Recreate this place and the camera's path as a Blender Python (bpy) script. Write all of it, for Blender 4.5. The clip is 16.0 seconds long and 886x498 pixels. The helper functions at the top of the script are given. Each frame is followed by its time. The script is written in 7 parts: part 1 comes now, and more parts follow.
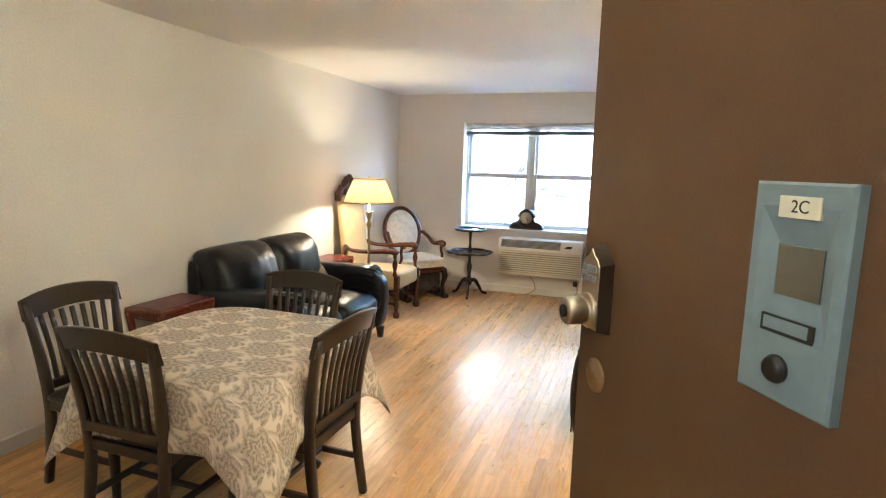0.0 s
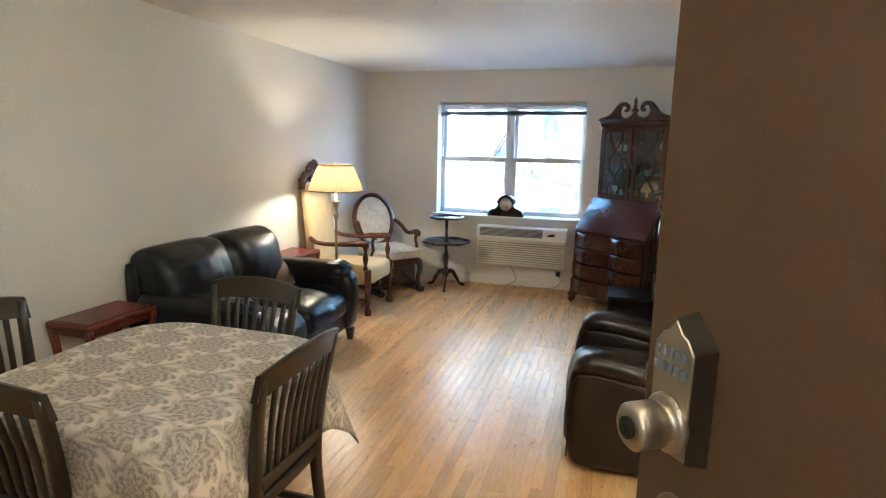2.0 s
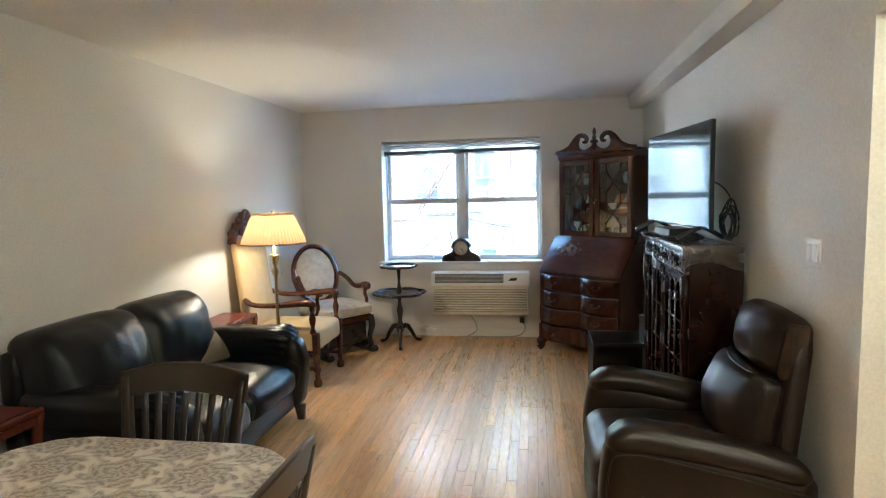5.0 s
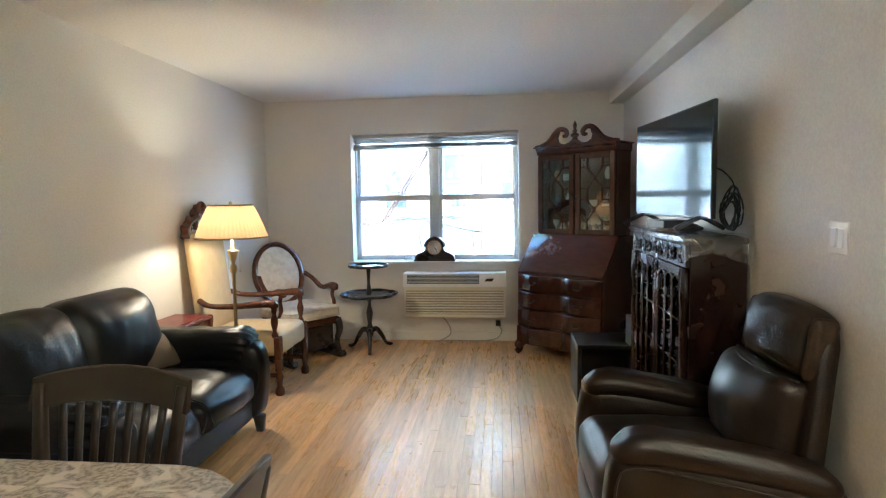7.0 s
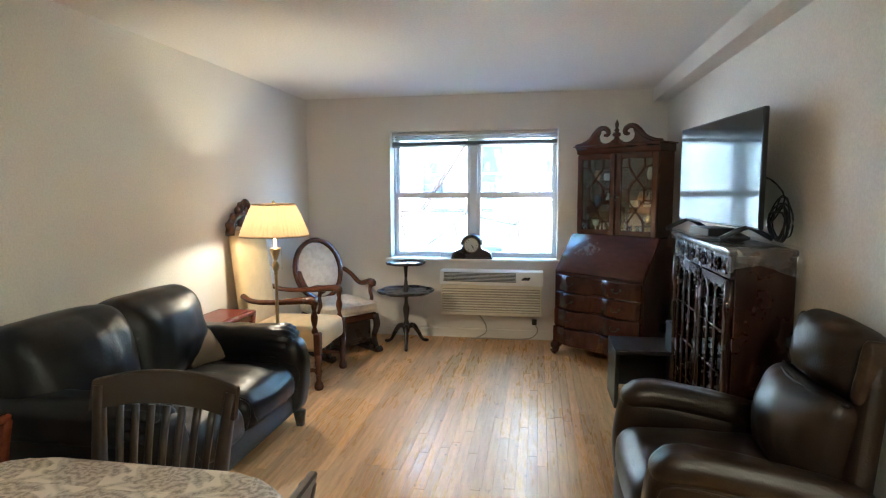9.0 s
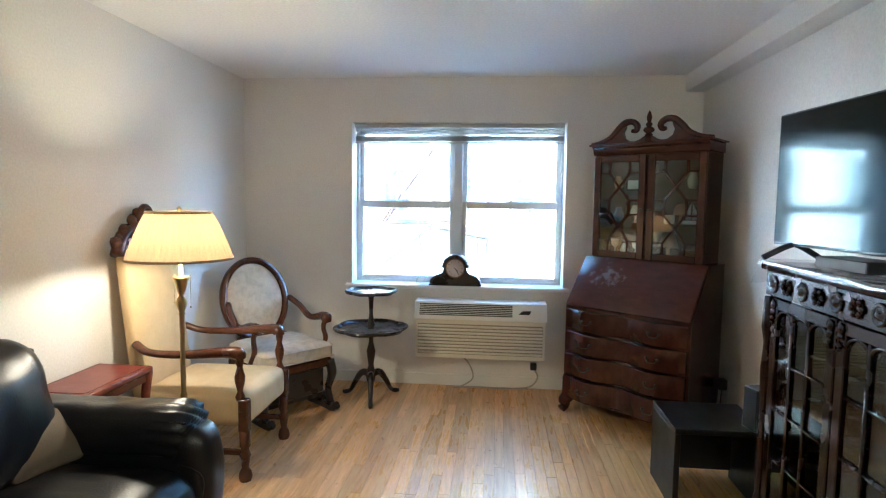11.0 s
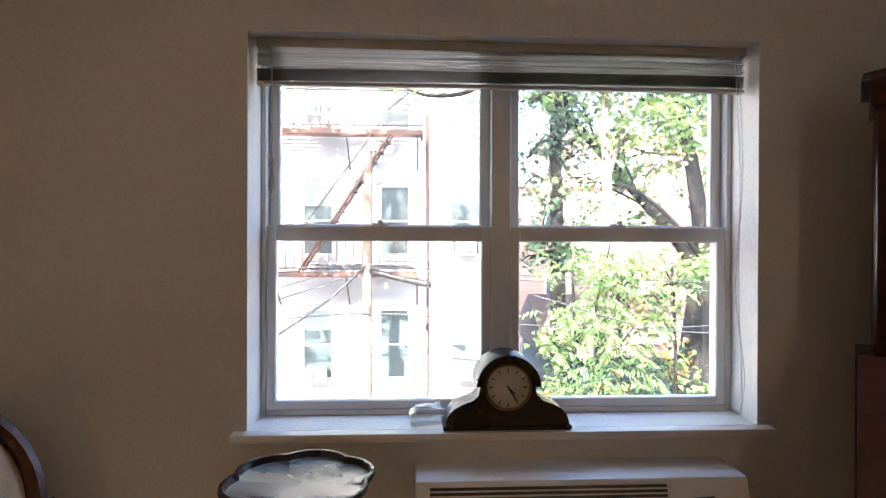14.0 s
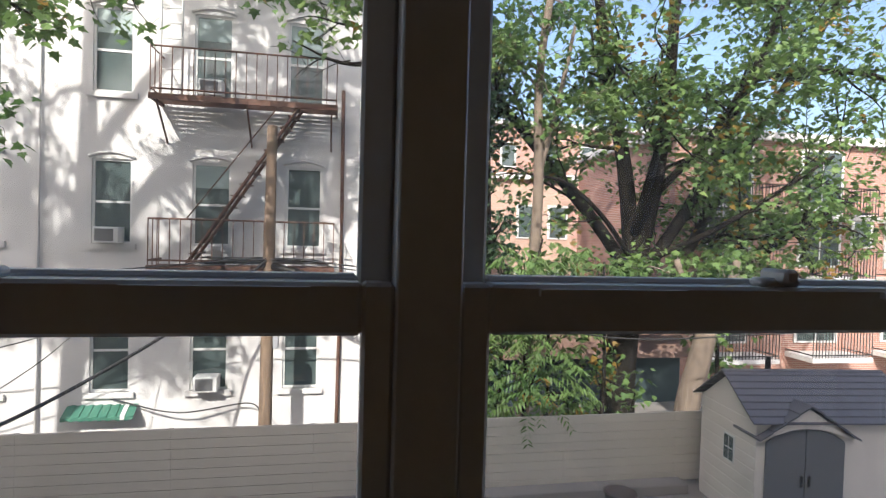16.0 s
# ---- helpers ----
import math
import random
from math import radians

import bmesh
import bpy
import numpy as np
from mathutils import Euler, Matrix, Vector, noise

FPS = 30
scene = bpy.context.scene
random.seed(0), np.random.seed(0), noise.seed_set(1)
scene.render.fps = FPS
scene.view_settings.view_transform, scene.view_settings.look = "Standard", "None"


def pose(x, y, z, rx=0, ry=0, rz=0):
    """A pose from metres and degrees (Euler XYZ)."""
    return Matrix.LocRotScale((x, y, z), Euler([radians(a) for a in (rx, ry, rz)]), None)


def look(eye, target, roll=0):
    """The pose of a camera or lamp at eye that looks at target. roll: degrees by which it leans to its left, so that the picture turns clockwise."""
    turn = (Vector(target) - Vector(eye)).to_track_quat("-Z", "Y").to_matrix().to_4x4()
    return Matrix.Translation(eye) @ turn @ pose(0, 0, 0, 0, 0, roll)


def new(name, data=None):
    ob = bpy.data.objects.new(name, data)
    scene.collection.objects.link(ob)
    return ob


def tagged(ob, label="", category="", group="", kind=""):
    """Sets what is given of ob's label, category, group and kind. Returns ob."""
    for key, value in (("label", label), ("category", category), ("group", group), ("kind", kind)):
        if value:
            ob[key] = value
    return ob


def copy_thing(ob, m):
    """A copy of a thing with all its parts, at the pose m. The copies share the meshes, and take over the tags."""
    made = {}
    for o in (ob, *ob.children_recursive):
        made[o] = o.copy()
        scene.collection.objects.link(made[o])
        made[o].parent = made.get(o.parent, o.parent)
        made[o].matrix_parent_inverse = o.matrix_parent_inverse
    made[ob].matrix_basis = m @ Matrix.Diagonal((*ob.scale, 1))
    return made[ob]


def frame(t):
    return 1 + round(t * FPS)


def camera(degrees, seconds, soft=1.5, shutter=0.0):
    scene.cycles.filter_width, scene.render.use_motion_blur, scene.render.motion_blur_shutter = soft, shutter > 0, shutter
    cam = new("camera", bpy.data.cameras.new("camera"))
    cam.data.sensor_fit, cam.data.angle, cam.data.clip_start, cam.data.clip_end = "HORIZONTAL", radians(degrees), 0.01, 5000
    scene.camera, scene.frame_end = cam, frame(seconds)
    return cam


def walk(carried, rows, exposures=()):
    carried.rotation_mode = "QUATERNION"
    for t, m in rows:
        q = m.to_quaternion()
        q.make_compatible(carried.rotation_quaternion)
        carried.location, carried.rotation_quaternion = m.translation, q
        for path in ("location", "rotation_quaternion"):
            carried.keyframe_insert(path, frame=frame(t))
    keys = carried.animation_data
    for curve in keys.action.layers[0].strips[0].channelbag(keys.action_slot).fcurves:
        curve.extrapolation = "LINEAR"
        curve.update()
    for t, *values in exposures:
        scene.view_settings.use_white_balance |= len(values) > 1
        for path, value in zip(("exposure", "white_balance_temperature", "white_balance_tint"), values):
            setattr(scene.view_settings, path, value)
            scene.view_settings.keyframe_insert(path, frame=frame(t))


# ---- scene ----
cam = camera(76.3, 16.0, soft=1.2)
PATH = [
    (0, (3.125, -0.016, 1.592), (2.472, 1.852, 1.3), 1.6),
    (0.5, (3.045, 0.111, 1.575), (2.395, 1.976, 1.263), 2.0),
    (1, (2.94, 0.31, 1.537), (2.28, 2.17, 1.213), 1.6),
    (1.5, (2.964, 0.338, 1.58), (2.355, 2.21, 1.223), 1.8),
    (2, (2.972, 0.419, 1.625), (2.409, 2.304, 1.268), 1.2),
    (2.5, (2.809, 0.559, 1.623), (2.315, 2.464, 1.27), 0.9),
    (3, (2.746, 0.618, 1.612), (2.26, 2.533, 1.303), -0.0),
    (3.5, (2.691, 0.702, 1.581), (2.266, 2.642, 1.347), -0.9),
    (4, (2.671, 0.73, 1.584), (2.264, 2.676, 1.364), -1.4),
    (6.5, (2.426, 1.251, 1.47), (2.234, 3.236, 1.318), -0.9),
    (7, (2.465, 1.231, 1.445), (2.257, 3.213, 1.276), -0.9),
    (7.5, (2.51, 1.112, 1.438), (2.251, 3.086, 1.249), -0.9),
    (8, (2.517, 1.019, 1.425), (2.225, 2.986, 1.213), -0.5),
    (8.5, (2.538, 1.117, 1.457), (2.195, 3.075, 1.235), -0.5),
    (9, (2.449, 1.221, 1.528), (2.117, 3.183, 1.324), -0.3),
    (11.5, (2.061, 2.892, 1.5), (1.917, 4.88, 1.337), 0.8),
    (12, (1.99, 3.359, 1.478), (1.905, 5.352, 1.337), 0.7),
    (12.5, (1.77, 3.793, 1.372), (1.788, 5.793, 1.338), 0.5),
    (13, (1.629, 4.21, 1.388), (1.681, 6.209, 1.369), 0.4),
    (13.5, (1.56, 4.655, 1.459), (1.652, 6.653, 1.431), 0.3),
    (14, (1.461, 5.123, 1.439), (1.562, 7.12, 1.429), 0.2),
    (14.5, (1.465, 5.536, 1.5), (1.59, 7.53, 1.408), 0.3),
    (15, (1.535, 5.894, 1.526), (1.711, 7.884, 1.432), 0.3),
    (15.5, (1.6, 6.316, 1.561), (1.832, 8.301, 1.481), 0.4),
    (16, (1.676, 6.574, 1.564), (2.051, 8.538, 1.516), 1.6),
]
# exposures follow the clip's own brightening and darkening
walk(cam, [(t, look(eye, target, roll)) for t, eye, target, roll in PATH],
     [(0.0, 6.15, 4950, 3), (1.2, 6.1, 4800, 2), (2.0, 5.8, 4600, 1), (3.0, 5.55, 4650, 1), (6.5, 5.62, 4700, 1), (9.2, 5.65, 4700, 1), (11.5, 5.75, 4520, 1), (12.6, 5.6, 4520, 1), (13.1, 5.55, 5000, 3), (13.5, 4.95, 5400, 12), (14.0, 4.15, 6000, 19), (14.5, 3.2, 6000, 21), (15.0, 2.45, 6250, 17), (15.5, 1.32, 6150, 14), (16.0, 1.32, 6200, 15)])

# ---- world and lights ----
W, D, H = 3.66, 7.0, 2.5          # right wall, window wall, ceiling
GROUND = -3.45
world = bpy.data.worlds.new("sky")
scene.world = world
world.use_nodes = True
wn = world.node_tree
sky = wn.nodes.new("ShaderNodeTexSky")
sky.sky_type, sky.sun_disc = "NISHITA", False
sky.sun_elevation, sky.sun_rotation = radians(38), radians(205)
sky.air_density, sky.dust_density = 1.0, 4.0
wn.links.new(sky.outputs[0], wn.nodes["Background"].inputs[0])
wn.nodes["Background"].inputs[1].default_value = 0.14

sun_data = bpy.data.lights.new("sun", "SUN")
sun_data.energy, sun_data.angle, sun_data.color = 3.6, radians(0.8), (1.0, 0.94, 0.84)
sun = new("sun", sun_data)
sun.matrix_world = look((-8, -17, 15), (0, 0, 0))


def lamp(name, place, watts, colour, radius):
    data = bpy.data.lights.new(name, "POINT")
    data.energy, data.color, data.shadow_soft_size = watts, colour, radius
    ob = new(name, data)
    ob.location = place
    return ob


LAMP_XY = (0.535, 5.10)
lamp("floor_lamp_bulb", (*LAMP_XY, 1.28), 0.68, (1.0, 0.70, 0.40), 0.045)
lamp("entry_ceiling_bulb", (3.42, 0.95, 2.33), 1.25, (1.0, 0.76, 0.43), 0.09)
lamp("side_hall_bulb", (4.6, 1.9, 2.2), 0.8, (1.0, 0.76, 0.44), 0.08)
lamp("corridor_bulb", (2.2, -1.0, 2.25), 0.6, (1.0, 0.80, 0.60), 0.1)


# ---- mesh helpers ----
def box(bm, x0, y0, z0, x1, y1, z1, bevel=0.0, seg=1, m=None):
    r = bmesh.ops.create_cube(bm, size=1)
    vs = r["verts"]
    for v in vs:
        v.co = Vector(((x0 + x1) / 2 + v.co.x * (x1 - x0), (y0 + y1) / 2 + v.co.y * (y1 - y0), (z0 + z1) / 2 + v.co.z * (z1 - z0)))
    if bevel:
        es = list({e for v in vs for e in v.link_edges})
        b = bmesh.ops.bevel(bm, geom=es, offset=bevel, segments=seg, profile=0.5, affect="EDGES")
        vs = list({v for f in b["faces"] for v in f.verts} | {v for v in vs if v.is_valid})
    if m is not None:
        bmesh.ops.transform(bm, matrix=m, verts=[v for v in vs if v.is_valid])
    return vs


def lathe(bm, profile, seg=24, m=None, cap=True):
    """Turn a profile of (radius, z) about z."""
    rings = []
    for r, z in profile:
        ring = []
        for i in range(seg):
            a = 2 * math.pi * i / seg
            p = Vector((r * math.cos(a), r * math.sin(a), z))
            ring.append(bm.verts.new(m @ p if m is not None else p))
        rings.append(ring)
    for a, b in zip(rings, rings[1:]):
        for i in range(seg):
            bm.faces.new((a[i], a[(i + 1) % seg], b[(i + 1) % seg], b[i]))
    if cap:
        if profile[0][0] > 1e-4:
            bm.faces.new(list(reversed(rings[0])))
        if profile[-1][0] > 1e-4:
            bm.faces.new(rings[-1])
    return rings


def smooth_line(pts, n=6):
    """A Catmull-Rom line through the points."""
    P = [Vector(p) for p in pts]
    P = [P[0] * 2 - P[1]] + P + [P[-1] * 2 - P[-2]]
    out = []
    for i in range(1, len(P) - 2):
        a, b, c, d = P[i - 1:i + 3]
        for k in range(n):
            t = k / n
            out.append(0.5 * (2 * b + (c - a) * t + (2 * a - 5 * b + 4 * c - d) * t * t + (3 * b - a - 3 * c + d) * t ** 3))
    out.append(P[-2])
    return out


def sweep(bm, pts, radius, seg=8, squash=1.0, up=(0, 0, 1), n=5, flat=0.0):
    """A tube along a smooth line. radius: one number, or one for each point given; squash: width over height; flat > 0: squarer section."""
    line = smooth_line(pts, n) if n > 1 else [Vector(p) for p in pts]
    rad = [radius] * len(line) if not hasattr(radius, "__len__") else list(np.interp(np.linspace(0, len(radius) - 1, len(line)), range(len(radius)), radius))
    rings, U = [], Vector(up)
    for i, p in enumerate(line):
        d = (line[min(i + 1, len(line) - 1)] - line[max(i - 1, 0)]).normalized()
        s = d.cross(U)
        s = s.normalized() if s.length > 1e-4 else Vector((1, 0, 0))
        u = s.cross(d).normalized()
        ring = []
        for k in range(seg):
            a = 2 * math.pi * (k + 0.5) / seg
            c, q = math.cos(a), math.sin(a)
            if flat:
                e = 1 - flat
                c, q = math.copysign(abs(c) ** e, c), math.copysign(abs(q) ** e, q)
            ring.append(bm.verts.new(p + s * c * rad[i] * squash + u * q * rad[i]))
        rings.append(ring)
    for a, b in zip(rings, rings[1:]):
        for k in range(seg):
            bm.faces.new((a[k], a[(k + 1) % seg], b[(k + 1) % seg], b[k]))
    bm.faces.new(list(reversed(rings[0])))
    bm.faces.new(rings[-1])


def cushion(bm, x0, y0, z0, x1, y1, z1, r=0.05, puff=(0, 0, 0.02), cuts=9, m=None, wrinkle=0.0, seed=0):
    """A rounded, puffed box."""
    n, table = cuts + 1, {}

    def vert(i, j, k):
        if (i, j, k) not in table:
            table[(i, j, k)] = bm.verts.new((2 * i / n - 1, 2 * j / n - 1, 2 * k / n - 1))
        return table[(i, j, k)]

    for i in range(n):
        for j in range(n):
            for e in (0, n):
                for q in (((i, j, e), (i + 1, j, e), (i + 1, j + 1, e), (i, j + 1, e)), ((e, i, j), (e, i + 1, j), (e, i + 1, j + 1), (e, i, j + 1)), ((j, e, i), (j, e, i + 1), (j + 1, e, i + 1), (j + 1, e, i))):
                    bm.faces.new([vert(*c) for c in (q if e else q[::-1])])
    seen = list(table.values())
    half = Vector(((x1 - x0) / 2, (y1 - y0) / 2, (z1 - z0) / 2))
    mid = Vector(((x1 + x0) / 2, (y1 + y0) / 2, (z1 + z0) / 2))
    r = min(r, *half)
    for v in seen:
        u = v.co.copy()
        p = Vector([u[i] * half[i] for i in range(3)])
        q = Vector([max(-(half[i] - r), min(half[i] - r, p[i])) for i in range(3)])
        d = p - q
        if d.length > 1e-6:
            p = q + d.normalized() * min(r, max(abs(c) for c in d) if sum(abs(c) > 1e-6 for c in d) == 1 else r)
        for i in range(3):
            j, k = (i + 1) % 3, (i + 2) % 3
            p[i] += puff[i] * u[i] * (1 - u[j] ** 2) * (1 - u[k] ** 2)
        if wrinkle:
            p += p.normalized() * wrinkle * noise.noise(p * 9 + Vector((seed, seed * 2.3, 0)))
        v.co = m @ (p + mid) if m is not None else p + mid
    return seen


def part(name, bm, material, parent=None, label="", flat=False):
    """Link a bmesh as one mesh object, under a thing or a part."""
    if not flat:
        for f in bm.faces:
            f.smooth = True
        for e in bm.edges:
            if len(e.link_faces) == 2 and e.calc_face_angle(0) > 0.62:
                e.smooth = False
    data = bpy.data.meshes.new(name)
    bm.to_mesh(data)
    bm.free()
    data.materials.append(material)
    ob = new(name, data)
    if parent is not None:
        ob.parent = parent
    if label:
        ob["label"] = label
    return ob


def thing(name, label, category, m, group="", kind=""):
    ob = new(name)
    ob.matrix_world = m
    ob.empty_display_size = 0.1
    return tagged(ob, label, category, group, kind)


def boxed(name, dims, material, parent=None, label="", bevel=0.0, seg=1):
    bm = bmesh.new()
    box(bm, *dims, bevel=bevel, seg=seg)
    return part(name, bm, material, parent, label)


# ---- materials ----
def material(name, colour, rough=0.5, metal=0.0, second=None, scale=6.0, amount=0.35, bump=0.0, bump_scale=60.0, stretch=(1, 1, 1), coat=0.0, rough_vary=0.08, spec=0.5, per_object=0.0):
    m = bpy.data.materials.new(name)
    m.use_nodes = True
    nt = m.node_tree
    N, L = nt.nodes.new, nt.links.new
    b = nt.nodes["Principled BSDF"]
    b.inputs["Metallic"].default_value, b.inputs["Coat Weight"].default_value = metal, coat
    b.inputs["Specular IOR Level"].default_value = spec
    tc, mp = N("ShaderNodeTexCoord"), N("ShaderNodeMapping")
    mp.inputs["Scale"].default_value = stretch
    L(tc.outputs["Object"], mp.inputs[0])
    big, fine, mix, mix2 = N("ShaderNodeTexNoise"), N("ShaderNodeTexNoise"), N("ShaderNodeMix"), N("ShaderNodeMix")
    big.inputs["Scale"].default_value, big.inputs["Detail"].default_value = scale, 5
    fine.inputs["Scale"].default_value, fine.inputs["Detail"].default_value = bump_scale, 4
    L(mp.outputs[0], big.inputs["Vector"]), L(mp.outputs[0], fine.inputs["Vector"])
    mix.data_type = mix2.data_type = "RGBA"
    second = second or tuple(c * 0.6 for c in colour)
    mix.inputs["A"].default_value, mix.inputs["B"].default_value = (*colour, 1), (*second, 1)
    ramp = N("ShaderNodeMapRange")
    ramp.inputs["From Min"].default_value, ramp.inputs["From Max"].default_value, ramp.inputs["To Max"].default_value = 0.35, 0.7, amount
    L(big.outputs["Fac"], ramp.inputs["Value"]), L(ramp.outputs[0], mix.inputs["Factor"])
    mix2.blend_type = "MULTIPLY"
    mix2.inputs["Factor"].default_value = 1.0
    fr = N("ShaderNodeMapRange")
    fr.inputs["To Min"].default_value, fr.inputs["To Max"].default_value = 1 - amount * 0.35, 1 + amount * 0.3
    L(fine.outputs["Fac"], fr.inputs["Value"])
    L(mix.outputs["Result"], mix2.inputs["A"]), L(fr.outputs[0], mix2.inputs["B"])
    out = mix2.outputs["Result"]
    if per_object:
        info, pr, mix3 = N("ShaderNodeObjectInfo"), N("ShaderNodeMapRange"), N("ShaderNodeMix")
        geo, add, fra = N("ShaderNodeNewGeometry"), N("ShaderNodeMath"), N("ShaderNodeMath")
        fra.operation = "FRACT"
        L(info.outputs["Random"], add.inputs[0]), L(geo.outputs["Random Per Island"], add.inputs[1]), L(add.outputs[0], fra.inputs[0])
        pr.inputs["To Min"].default_value, pr.inputs["To Max"].default_value = 1 - per_object, 1 + per_object
        mix3.data_type, mix3.blend_type = "RGBA", "MULTIPLY"
        mix3.inputs["Factor"].default_value = 1.0
        L(fra.outputs[0], pr.inputs["Value"]), L(out, mix3.inputs["A"]), L(pr.outputs[0], mix3.inputs["B"])
        out = mix3.outputs["Result"]
    L(out, b.inputs["Base Color"])
    rr = N("ShaderNodeMapRange")
    rr.inputs["To Min"].default_value, rr.inputs["To Max"].default_value = max(rough - rough_vary, 0.02), min(rough + rough_vary, 1)
    L(big.outputs["Fac"], rr.inputs["Value"]), L(rr.outputs[0], b.inputs["Roughness"])
    if bump:
        bp = N("ShaderNodeBump")
        bp.inputs["Strength"].default_value, bp.inputs["Distance"].default_value = bump, 0.004
        L(fine.outputs["Fac"], bp.inputs["Height"]), L(bp.outputs[0], b.inputs["Normal"])
    return m


def glass(name, tint=(1, 1, 1), rough=0.0, low=0.035):
    """A thin clear pane: mostly clear, with a real gloss on top."""
    m = bpy.data.materials.new(name)
    m.use_nodes = True
    nt = m.node_tree
    N, L = nt.nodes.new, nt.links.new
    nt.nodes.remove(nt.nodes["Principled BSDF"])
    lw, tr, gl, mx, pw, mr = N("ShaderNodeLayerWeight"), N("ShaderNodeBsdfTransparent"), N("ShaderNodeBsdfGlossy"), N("ShaderNodeMixShader"), N("ShaderNodeMath"), N("ShaderNodeMapRange")
    pw.operation = "POWER"
    pw.inputs[1].default_value = 5.0
    mr.inputs["To Min"].default_value, mr.inputs["To Max"].default_value = low, 1.0
    tr.inputs["Color"].default_value = (*tint, 1)
    gl.inputs["Roughness"].default_value = rough
    lw.inputs["Blend"].default_value = 0.5
    L(lw.outputs["Facing"], pw.inputs[0]), L(pw.outputs[0], mr.inputs["Value"]), L(mr.outputs[0], mx.inputs[0])
    L(tr.outputs[0], mx.inputs[1]), L(gl.outputs[0], mx.inputs[2])
    L(mx.outputs[0], nt.nodes["Material Output"].inputs[0])
    return m


PAINT = material("wall_paint", (0.78, 0.745, 0.685), 0.62, second=(0.73, 0.695, 0.635), scale=1.3, amount=0.5, bump=0.03, bump_scale=90)
CEIL = material("ceiling_paint", (0.87, 0.845, 0.80), 0.7, second=(0.83, 0.80, 0.75), scale=0.9, amount=0.5, bump=0.15, bump_scale=70)
TRIM = material("trim_paint", (0.80, 0.77, 0.71), 0.38, scale=4, amount=0.12, bump=0.05, bump_scale=80)
WHITE_VINYL = material("white_vinyl", (0.72, 0.72, 0.71), 0.35, scale=5, amount=0.12, second=(0.60, 0.60, 0.59))
PLANK = material("oak_plank", (0.72, 0.42, 0.16), 0.29, second=(0.38, 0.175, 0.056), scale=5, amount=0.62, bump=0.10, bump_scale=45, stretch=(9, 0.8, 9), rough_vary=0.14, spec=0.5, per_object=0.20)


def worn_boards():
    """Foot wear across the boards: dull greyed stretches, and dark nicks and specks."""
    nt = PLANK.node_tree
    N, L = nt.nodes.new, nt.links.new
    b = nt.nodes["Principled BSDF"]
    base, rough = b.inputs["Base Color"].links[0].from_socket, b.inputs["Roughness"].links[0].from_socket
    geo, mp, big, nick, ma, mb, mix, mix2, ad = [N("ShaderNode" + k) for k in ("NewGeometry", "Mapping", "TexNoise", "TexNoise", "MapRange", "MapRange", "Mix", "Mix", "Math")]
    mp.inputs["Scale"].default_value = (1.0, 0.45, 1.0)
    L(geo.outputs["Position"], mp.inputs[0])
    for n, sc, det in ((big, 2.6, 6), (nick, 26.0, 3)):
        n.inputs["Scale"].default_value, n.inputs["Detail"].default_value = sc, det
        L(mp.outputs[0], n.inputs["Vector"])
    ma.inputs["From Min"].default_value, ma.inputs["From Max"].default_value, ma.inputs["To Max"].default_value = 0.48, 0.66, 0.42
    mb.inputs["From Min"].default_value, mb.inputs["From Max"].default_value, mb.inputs["To Max"].default_value = 0.66, 0.73, 0.6
    mix.data_type = mix2.data_type = "RGBA"
    mix.inputs["B"].default_value, mix2.inputs["B"].default_value = (0.58, 0.41, 0.235, 1), (0.12, 0.06, 0.03, 1)
    L(big.outputs["Fac"], ma.inputs["Value"]), L(ma.outputs[0], mix.inputs["Factor"]), L(base, mix.inputs["A"])
    L(nick.outputs["Fac"], mb.inputs["Value"]), L(mb.outputs[0], mix2.inputs["Factor"]), L(mix.outputs["Result"], mix2.inputs["A"])
    L(mix2.outputs["Result"], b.inputs["Base Color"])
    ad.operation = "MULTIPLY_ADD"
    ad.inputs[1].default_value = 0.35
    L(ma.outputs[0], ad.inputs[0]), L(rough, ad.inputs[2]), L(ad.outputs[0], b.inputs["Roughness"])


worn_boards()
SUBFLOOR = material("dark_joint", (0.05, 0.03, 0.02), 0.8)
DOOR_BROWN = material("brown_door_paint", (0.105, 0.055, 0.022), 0.5, second=(0.086, 0.044, 0.018), scale=3, amount=0.5, bump=0.12, bump_scale=220)
BRASS = material("brass", (0.56, 0.43, 0.19), 0.34, 1.0, scale=30, amount=0.3)
NICKEL = material("satin_nickel", (0.52, 0.46, 0.37), 0.36, 1.0, scale=30, amount=0.2)
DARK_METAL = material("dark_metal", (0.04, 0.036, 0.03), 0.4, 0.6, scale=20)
CLEAR = glass("window_glass", (0.97, 0.985, 0.98))


def dusty(m, share):
    """A thin film of dust that scatters a little light through the pane."""
    nt = m.node_tree
    N, L = nt.nodes.new, nt.links.new
    surface = nt.nodes["Material Output"].inputs[0]
    clean = surface.links[0].from_socket
    tl, mx, ns, mr = N("ShaderNodeBsdfTranslucent"), N("ShaderNodeMixShader"), N("ShaderNodeTexNoise"), N("ShaderNodeMapRange")
    tl.inputs[0].default_value = (0.8, 0.82, 0.84, 1)
    ns.inputs["Scale"].default_value, ns.inputs["Detail"].default_value = 3.5, 5
    mr.inputs["To Min"].default_value, mr.inputs["To Max"].default_value = share * 0.5, share * 1.5
    L(ns.outputs["Fac"], mr.inputs["Value"]), L(mr.outputs[0], mx.inputs[0])
    L(clean, mx.inputs[1]), L(tl.outputs[0], mx.inputs[2]), L(mx.outputs[0], surface)


dusty(CLEAR, 0.03)

